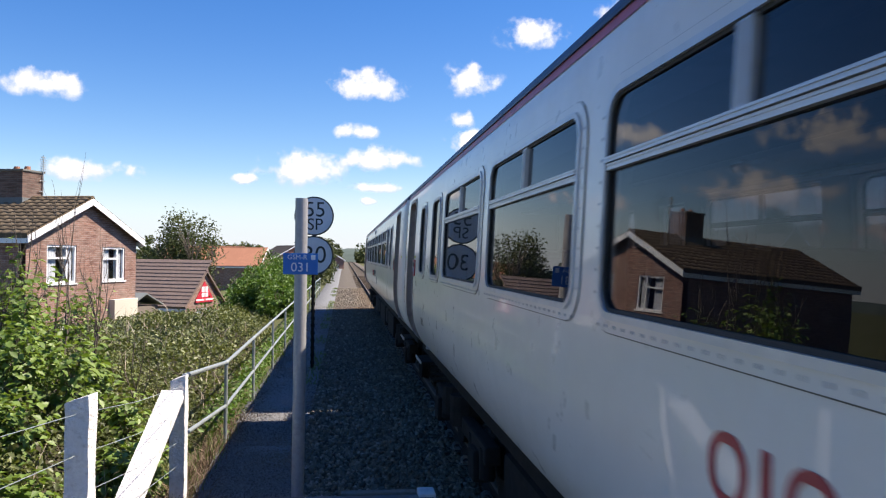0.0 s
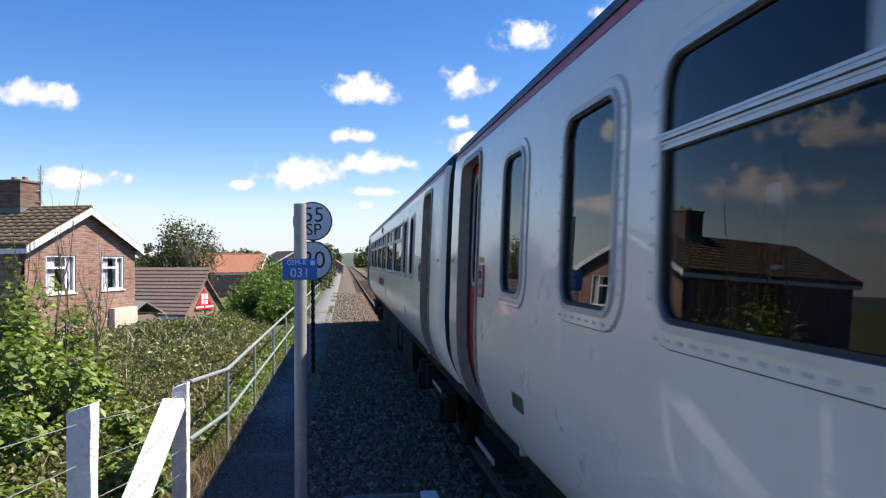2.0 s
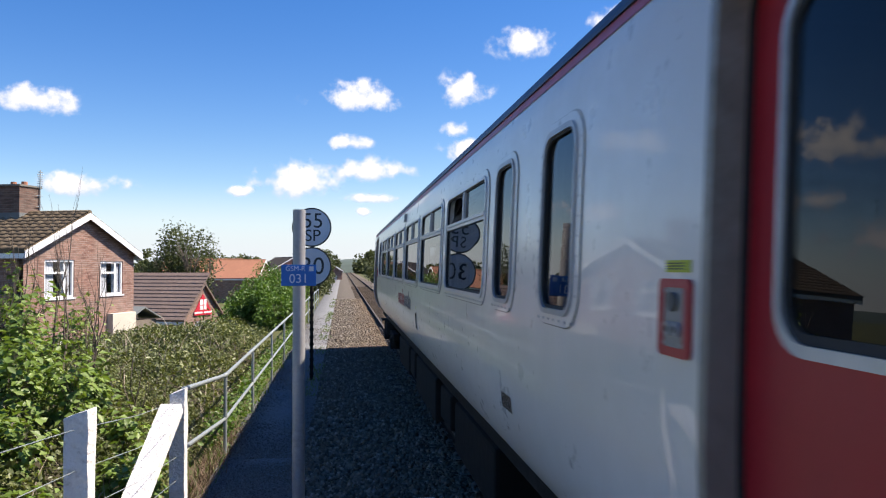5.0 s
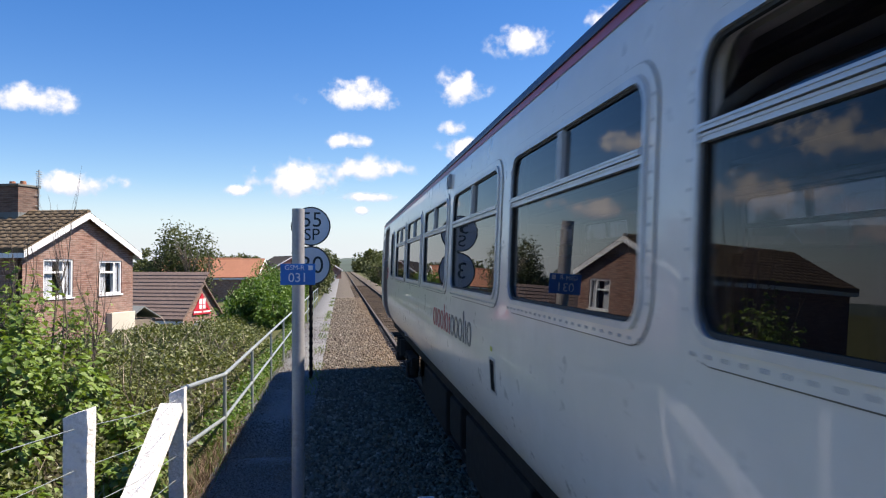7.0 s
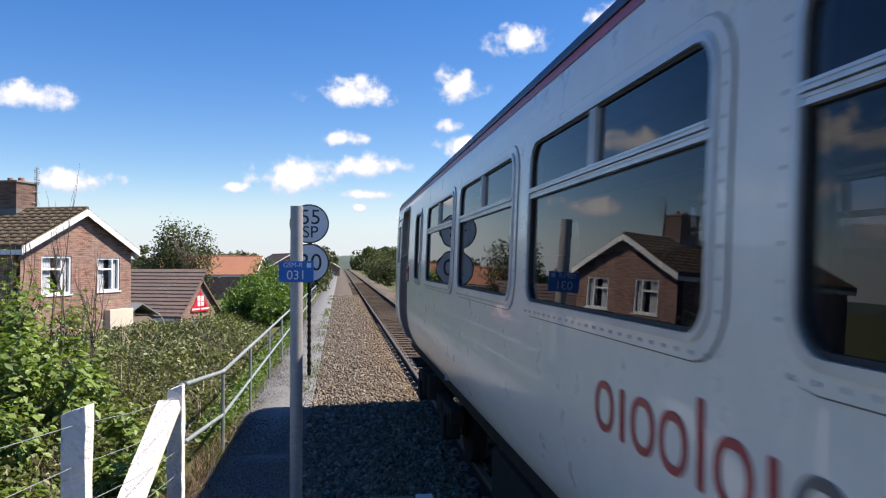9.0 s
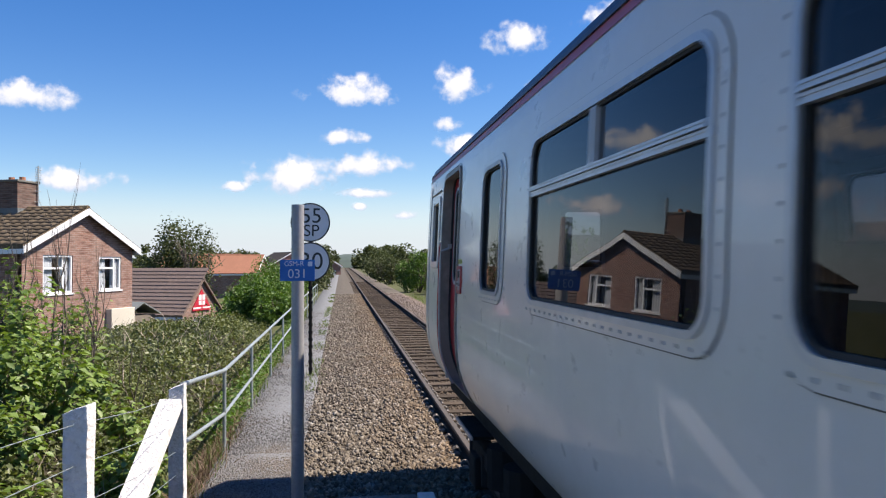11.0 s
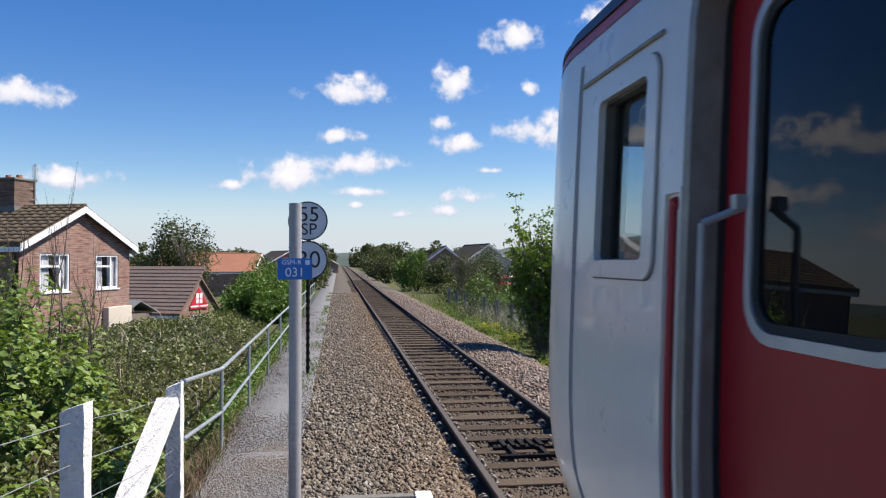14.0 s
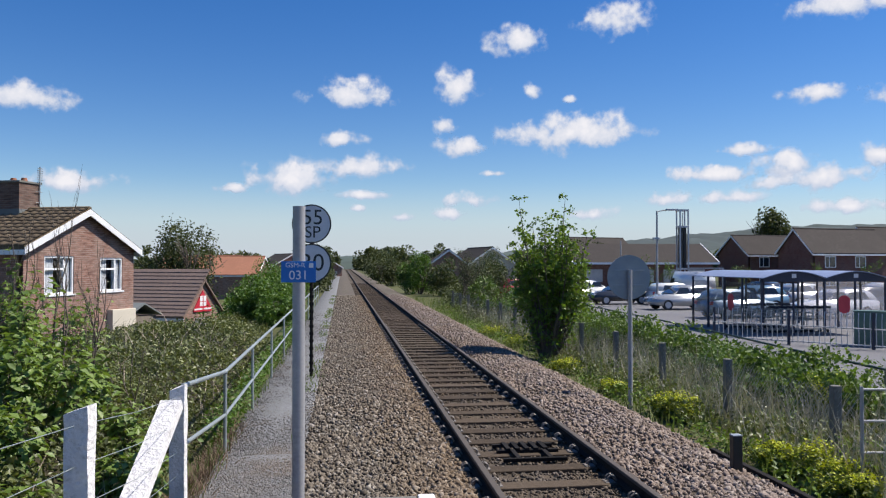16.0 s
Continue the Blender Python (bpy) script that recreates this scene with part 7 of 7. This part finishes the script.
def cloud_material():
    """Soft ragged white glowing shape on a far sheet; thick parts whiter, undersides painted shaded."""
    m = bpy.data.materials.new("cloud")
    m.use_nodes = True
    nt = m.node_tree
    nt.nodes.clear()
    out = nt.nodes.new("ShaderNodeOutputMaterial")
    tc = nt.nodes.new("ShaderNodeTexCoord").outputs["Object"]
    oi = nt.nodes.new("ShaderNodeObjectInfo")
    seed_ = nt.nodes.new("ShaderNodeMath")
    seed_.operation = "MULTIPLY"
    seed_.inputs[1].default_value = 57.0
    nt.links.new(oi.outputs["Random"], seed_.inputs[0])
    geo = nt.nodes.new("ShaderNodeNewGeometry").outputs["Position"]
    big = nt.nodes.new("ShaderNodeTexNoise")
    big.noise_dimensions = "4D"
    big.inputs["Scale"].default_value, big.inputs["Detail"].default_value, big.inputs["Roughness"].default_value = 0.019, 7.0, 0.53
    nt.links.new(geo, big.inputs["Vector"])
    nt.links.new(seed_.outputs[0], big.inputs["W"])
    lens = nt.nodes.new("ShaderNodeVectorMath")
    lens.operation = "LENGTH"
    nt.links.new(tc, lens.inputs[0])

    def math_node(op, a, b):
        n = nt.nodes.new("ShaderNodeMath")
        n.operation = op
        for s, v in zip(n.inputs, (a, b)):
            if isinstance(v, (int, float)):
                s.default_value = v
            else:
                nt.links.new(v, s)
        return n.outputs[0]
    # flat base: points under the middle fade sooner
    sp = nt.nodes.new("ShaderNodeSeparateXYZ")
    nt.links.new(tc, sp.inputs[0])
    under = math_node("MULTIPLY", math_node("MAXIMUM", math_node("MULTIPLY", sp.outputs[1], -1.0), 0.0), 0.35)
    body = math_node("SUBTRACT", 0.80, math_node("ADD", lens.outputs["Value"], under))
    dens = math_node("ADD", body, math_node("MULTIPLY", math_node("SUBTRACT", big.outputs["Fac"], 0.5), 2.1))
    al = nt.nodes.new("ShaderNodeMapRange")
    al.interpolation_type = "SMOOTHSTEP"
    al.inputs[1].default_value, al.inputs[2].default_value = 0.02, 0.58
    nt.links.new(dens, al.inputs[0])
    edge = nt.nodes.new("ShaderNodeMapRange")
    edge.inputs[1].default_value, edge.inputs[2].default_value, edge.inputs[3].default_value, edge.inputs[4].default_value = 0.72, 0.98, 1.0, 0.0
    nt.links.new(lens.outputs["Value"], edge.inputs[0])
    alpha = math_node("MULTIPLY", al.outputs[0], edge.outputs[0])
    # cloud shading put into the glow colour: white tops, grey-blue undersides
    wh = nt.nodes.new("ShaderNodeMapRange")
    wh.inputs[1].default_value, wh.inputs[2].default_value = 0.12, 0.95
    nt.links.new(math_node("ADD", dens, math_node("MULTIPLY", sp.outputs[1], 0.45)), wh.inputs[0])
    col = mix(nt, wh.outputs[0], (0.56, 0.65, 0.80), (0.97, 0.97, 0.99))
    em = nt.nodes.new("ShaderNodeEmission")
    em.inputs["Strength"].default_value = 0.68
    nt.links.new(col, em.inputs[0])
    tr = nt.nodes.new("ShaderNodeBsdfTransparent")
    ms = nt.nodes.new("ShaderNodeMixShader")
    nt.links.new(alpha, ms.inputs[0])
    nt.links.new(tr.outputs[0], ms.inputs[1])
    nt.links.new(em.outputs[0], ms.inputs[2])
    nt.links.new(ms.outputs[0], out.inputs[0])
    return m


M["cloud"] = cloud_material()
# middle, half width and half height, as metres at the clouds' distance
CLOUDS = [(-830, 2206, 448, 165, 55),
    (30, 2347, 501, 182, 65),
    (340, 2316, 529, 99, 77),
    (508, 2253, 653, 121, 62),
    (777, 2162, 694, 132, 79),
    (556, 2277, 513, 35, 33),
    (662, 2255, 487, 28, 19),
    (1270, 1982, 465, 127, 41),
    (1299, 1899, 682, 171, 60),
    (675, 2270, 388, 259, 84),
    (-2, 2371, 373, 93, 36),
    (307, 2343, 416, 50, 38),
    (342, 2349, 352, 104, 41),
    (-144, 2382, 253, 187, 79),
    (56, 2381, 290, 171, 62),
    (-749, 2268, 227, 182, 45),
    (-323, 2367, 224, 64, 21),
    (390, 2360, 194, 110, 36),
    (331, 2372, 151, 72, 29),
    (180, 2389, 143, 57, 21),
    (448, 2341, 274, 48, 14),
    (1041, 2147, 257, 171, 36),
    (1298, 2004, 242, 165, 60),
    (1145, 2084, 324, 116, 29),
    (943, 2199, 187, 110, 43),
    (745, 2276, 149, 104, 33),
    (1347, 1979, 158, 138, 33),
    (1412, 1918, 294, 66, 53),
    (65, 2390, 210, 104, 21),
    (40, 2393, 168, 37, 16),
    (1230, 2041, 280, 121, 53),
    (1111, 2118, 190, 132, 31),
    (1176, 2080, 225, 68, 29),
    (-1170, 2075, 287, 265, 84),
    (-1309, 1961, 448, 243, 96),
    (-1525, 1842, 198, 331, 96),
    (1540, 1784, 452, 221, 84),
    (1647, 1735, 192, 287, 72)]
clouds = []
for x, y, z, hw, hh in CLOUDS:
    me = fast_mesh("cloud", [(-1, -1, 0), (1, -1, 0), (1, 1, 0), (-1, 1, 0)], [(0, 1, 2, 3)])
    c = tagged(obj("cloud", me, "cloud"), "small white fair-weather cloud in a blue sky", "cloud", "clouds", "structure")
    c.matrix_world = look((x, y, z), (2 * x, 2 * y, 2 * z - 2.2))
    c.scale = (hw * 1.1, hh * 1.15, 1)
    c.visible_shadow = False
    clouds.append(c)


# pale haze all round the horizon, painted as a glowing ring that fades upward
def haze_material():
    m = bpy.data.materials.new("painted_horizon_haze")
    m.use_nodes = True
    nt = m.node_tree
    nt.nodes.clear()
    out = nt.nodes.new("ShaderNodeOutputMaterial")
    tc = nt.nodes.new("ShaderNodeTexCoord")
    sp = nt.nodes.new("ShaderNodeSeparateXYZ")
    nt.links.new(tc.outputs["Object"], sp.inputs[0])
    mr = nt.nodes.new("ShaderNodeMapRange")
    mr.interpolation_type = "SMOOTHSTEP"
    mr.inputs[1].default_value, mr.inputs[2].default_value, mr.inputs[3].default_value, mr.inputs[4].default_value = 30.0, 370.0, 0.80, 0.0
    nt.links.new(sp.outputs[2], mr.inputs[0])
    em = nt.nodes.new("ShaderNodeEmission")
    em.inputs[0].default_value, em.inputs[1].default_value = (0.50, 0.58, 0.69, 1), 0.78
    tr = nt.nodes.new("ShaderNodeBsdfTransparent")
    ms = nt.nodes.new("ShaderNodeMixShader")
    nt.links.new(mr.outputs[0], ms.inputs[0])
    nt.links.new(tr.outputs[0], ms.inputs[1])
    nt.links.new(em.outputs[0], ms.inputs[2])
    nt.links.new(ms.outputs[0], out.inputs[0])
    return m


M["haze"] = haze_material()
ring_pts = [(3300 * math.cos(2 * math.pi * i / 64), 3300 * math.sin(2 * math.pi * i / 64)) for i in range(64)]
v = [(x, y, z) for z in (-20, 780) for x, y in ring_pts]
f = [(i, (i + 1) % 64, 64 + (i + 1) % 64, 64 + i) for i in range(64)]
haze = tagged(obj("backdrop_haze", fast_mesh("backdrop_haze", v, f, True), "haze"), "glowing sheet painted as pale haze along the horizon", "sky", kind="structure")
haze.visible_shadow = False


# ---- pieces of the track: sleepers, clips and stones ----
SPACING = 0.70
sleeper_me = clip_me = None
for i in range(130):
    y = 5.6 + i * SPACING
    if sleeper_me is None:
        s = part("sleeper", boxed(-1.3, 1.3, -0.125, 0.125, -0.29, -0.155, bevel=0.012), "sleeper", track)
        sleeper_me = s.data
    else:
        s = obj("sleeper", sleeper_me, None, track)
    s.matrix_basis = pose(TRACK + 0.02 * math.sin(i * 7.1), y, 0.004 * math.sin(i * 3.7), 0, 0, 0.5 * math.sin(i * 5.3))
v, f = [], []
for i in range(130, 520):
    y = 5.6 + i * SPACING
    k = len(v)
    v += [(TRACK - 1.3, y - 0.12, -0.158), (TRACK + 1.3, y - 0.12, -0.158), (TRACK + 1.3, y + 0.12, -0.158), (TRACK - 1.3, y + 0.12, -0.158)]
    f.append((k, k + 1, k + 2, k + 3))
tagged(obj("far_sleepers", fast_mesh("far_sleepers", v, f), "sleeper", track), kind="stuff")
for i in range(36):
    y = 5.6 + i * SPACING
    for x in RAILS:
        for s in (-1, 1):
            if clip_me is None:
                bm = bmesh.new()
                prof = [(0.05, -0.135), (0.08, -0.085), (0.115, -0.075), (0.15, -0.10), (0.14, -0.15)]
                for dy in (-0.035, 0.035):
                    for a, b in zip(prof, prof[1:]):
                        tube(bm, (a[0], dy, a[1]), (b[0], dy, b[1]), 0.011, seg=5)
                box(bm, 0.04, 0.18, -0.07, 0.07, -0.16, -0.145)
                ob = part("rail_clip", bm, "clip", track, "bent steel rail clip")
                clip_me = ob.data
            else:
                ob = obj("rail_clip", clip_me, None, track, "bent steel rail clip")
            ob.matrix_basis = pose(x, y, 0, 0, 0, 0 if s > 0 else 180)
box_ = thing("track_equipment", pose(TRACK + 0.05, 9.75, -0.16), "dark slatted metal frame lying between the rails", "track equipment")
for i in range(5):
    part("slat", boxed(-0.28 + i * 0.12, -0.22 + i * 0.12, 0.05, 0.42, 0.03, 0.07, bevel=0.006), "underframe", box_)
for y in (-0.35, 0.08, 0.4):
    part("bar", boxed(-0.4, 0.4, y - 0.03, y + 0.03, 0.0, 0.045, bevel=0.006), "underframe", box_)
for x in (-0.2, 0.2):
    part("bar", boxed(x - 0.03, x + 0.03, -0.35, 0.1, 0.01, 0.05, bevel=0.006), "underframe", box_)


def stones(name, n, place, size, mat, label, seed):
    """Angular stones: random lumps of eight corners, each turned its own way."""
    g = np.random.default_rng(seed)
    p = place(g, n)
    n = len(p)
    cube = np.array([(x, y, z) for z in (-1, 1) for y in (-1, 1) for x in (-1, 1)], float)
    quad = np.array([(0, 2, 3, 1), (4, 5, 7, 6), (0, 1, 5, 4), (2, 6, 7, 3), (0, 4, 6, 2), (1, 3, 7, 5)])
    s = size * g.uniform(0.45, 1.25, (n, 1, 1)) * g.uniform(0.30, 1.0, (n, 1, 3))
    c = cube[None] * s * 0.5 * g.uniform(0.55, 1.0, (n, 8, 1))
    q = g.normal(size=(n, 4))
    q /= np.linalg.norm(q, axis=1)[:, None]
    w, x, y, z = q.T
    rot = np.stack([np.stack([1 - 2 * (y * y + z * z), 2 * (x * y - z * w), 2 * (x * z + y * w)], 1), np.stack([2 * (x * y + z * w), 1 - 2 * (x * x + z * z), 2 * (y * z - x * w)], 1), np.stack([2 * (x * z - y * w), 2 * (y * z + x * w), 1 - 2 * (x * x + y * y)], 1)], 1)
    v = np.einsum("nij,nkj->nki", rot, c) + p[:, None]
    f = (quad[None] + (np.arange(n) * 8)[:, None, None]).reshape(-1, 4)
    return tagged(obj(name, fast_mesh(name, v.reshape(-1, 3), f), mat), label, "ballast", kind="stuff")


def stone_paint(name, tones, rough=0.95, rust=None):
    m = bpy.data.materials.new(name)
    nt, b = nodes_of(m)
    geo = nt.nodes.new("ShaderNodeNewGeometry")
    ramp = nt.nodes.new("ShaderNodeValToRGB")
    ramp.color_ramp.elements[0].color, ramp.color_ramp.elements[1].color = (*tones[0], 1), (*tones[-1], 1)
    for i, t in enumerate(tones[1:-1]):
        ramp.color_ramp.elements.new((i + 1) / (len(tones) - 1)).color = (*t, 1)
    nt.links.new(geo.outputs["Random Per Island"], ramp.inputs[0])
    tc = nt.nodes.new("ShaderNodeTexCoord").outputs["Object"]
    f, raw = noise_fac(nt, tc, 0.7, 4, 0.6, 0.4, 0.7)
    f2, raw2 = noise_fac(nt, tc, 60, 3, 0.6, 0.3, 0.7)
    col = mix(nt, f2, ramp.outputs[0], mix(nt, 0.6, ramp.outputs[0], (0.10, 0.085, 0.07)))
    k = nt.nodes.new("ShaderNodeMath")
    k.operation = "MULTIPLY"
    k.inputs[1].default_value = 0.35
    nt.links.new(f, k.inputs[0])
    if rust:
        # brake dust and rust lie thickest beside the rail
        sp = nt.nodes.new("ShaderNodeSeparateXYZ")
        nt.links.new(tc, sp.inputs[0])
        wob, raw3 = noise_fac(nt, tc, 1.3, 3, 0.6, 0.2, 0.8)
        sm = nt.nodes.new("ShaderNodeMath")
        sm.operation = "MULTIPLY_ADD"
        sm.inputs[1].default_value = 0.9
        nt.links.new(wob, sm.inputs[0])
        nt.links.new(sp.outputs[0], sm.inputs[2])
        mr = nt.nodes.new("ShaderNodeMapRange")
        mr.inputs[1].default_value, mr.inputs[2].default_value, mr.inputs[3].default_value, mr.inputs[4].default_value = rust[0], rust[1], 0.0, 0.6
        nt.links.new(sm.outputs[0], mr.inputs[0])
        col = mix(nt, mr.outputs[0], col, mix(nt, 0.45, col, (0.26, 0.145, 0.06)))
        k.inputs[1].default_value = 0.15
    nt.links.new(mix(nt, k.outputs[0], col, (0.20, 0.13, 0.07)), b.inputs["Base Color"])
    b.inputs["Roughness"].default_value = rough
    b.inputs["Specular IOR Level"].default_value = 0.12
    return m


M["stones_brown"] = stone_paint("brown_ballast_stones", [(0.060, 0.054, 0.046), (0.165, 0.142, 0.112), (0.275, 0.240, 0.195), (0.115, 0.100, 0.080), (0.215, 0.185, 0.150), (0.42, 0.39, 0.34)], rust=(0.75, 2.0))
M["stones_pink"] = stone_paint("pinkish_ballast_stones", [(0.132, 0.106, 0.088), (0.282, 0.224, 0.194), (0.370, 0.304, 0.268), (0.220, 0.176, 0.154), (0.422, 0.370, 0.334)])
M["stones_dark"] = stone_paint("dark_track_stones", [(0.044, 0.037, 0.030), (0.106, 0.088, 0.070), (0.158, 0.132, 0.110), (0.070, 0.060, 0.051)])
M["stones_grey"] = stone_paint("grey_path_gravel", [(0.088, 0.090, 0.094), (0.190, 0.194, 0.200), (0.27, 0.275, 0.28), (0.140, 0.143, 0.148)])


def bed_z(x):
    return np.interp(x, [a for a, b in BED], [b for a, b in BED])


def scatter(x0, x1, y0, y1, power, lift, zf):
    def place(g, n):
        x, y = g.uniform(x0, x1, n), y0 + (y1 - y0) * g.uniform(0, 1, n) ** power
        return np.stack([x, y, zf(x) + g.uniform(-0.012, lift, n)], 1)
    return place


stones("ballast_stones", 40000, scatter(-0.62, 1.44, 6.6, 60, 2.2, 0.025, bed_z), 0.066, "stones_brown", "brown angular ballast stones beside the rail", 71)
stones("ballast_stones", 28000, scatter(3.14, 5.25, 6.2, 60, 2.2, 0.03, bed_z), 0.074, "stones_pink", "pinkish angular ballast stones beyond the rail", 72)
stones("track_stones", 16000, scatter(1.62, 2.97, 6.2, 45, 2.0, 0.022, bed_z), 0.055, "stones_dark", "dark oily stones between the sleepers", 73)
stones("path_gravel", 22000, scatter(-1.52, -0.5, 10.3, 40, 2.0, 0.004, lambda x: np.full_like(x, -0.197)), 0.026, "stones_grey", "fine grey gravel of the walkway", 74)


def on_ramp(g, n):
    x, y = g.uniform(-1.45, -0.44, n), g.uniform(7.0, 10.4, n)
    return np.stack([x, y, np.interp(y, [6.95, 10.4], [-0.14, -0.205]) + g.uniform(-0.006, 0.004, n)], 1)


stones("ramp_gravel", 15000, on_ramp, 0.026, "stones_grey", "fine grey gravel of the ramp", 75)


# ---- what moves ----
def motions():
    for car, offset, turn in cars:
        walk(car, [(t, pose(TRACK - 0.035, y + offset, 0, 0, 0, turn)) for t, y in TRAIN])
    # the clouds drift slowly
    for c in clouds:
        m = c.matrix_basis.copy()
        walk(c, [(t, Matrix.Translation((33.0 * (1 - t / 16), -4.0 * (1 - t / 16), 0)) @ m) for t in (0, 16)])
    # wheels roll without slipping: rows close enough for less than a quarter turn
    times = [0.2 * i for i in range(81)]
    for wheels, sign in ((rear_wheels, 1), (front_wheels, -1)):
        for w in wheels:
            at = w.location.copy()
            walk(w, [(t, pose(*at, math.degrees(sign * float(np.interp(t, [a for a, b in TRAIN], [b for a, b in TRAIN])) / -0.42))) for t in times])


motions()
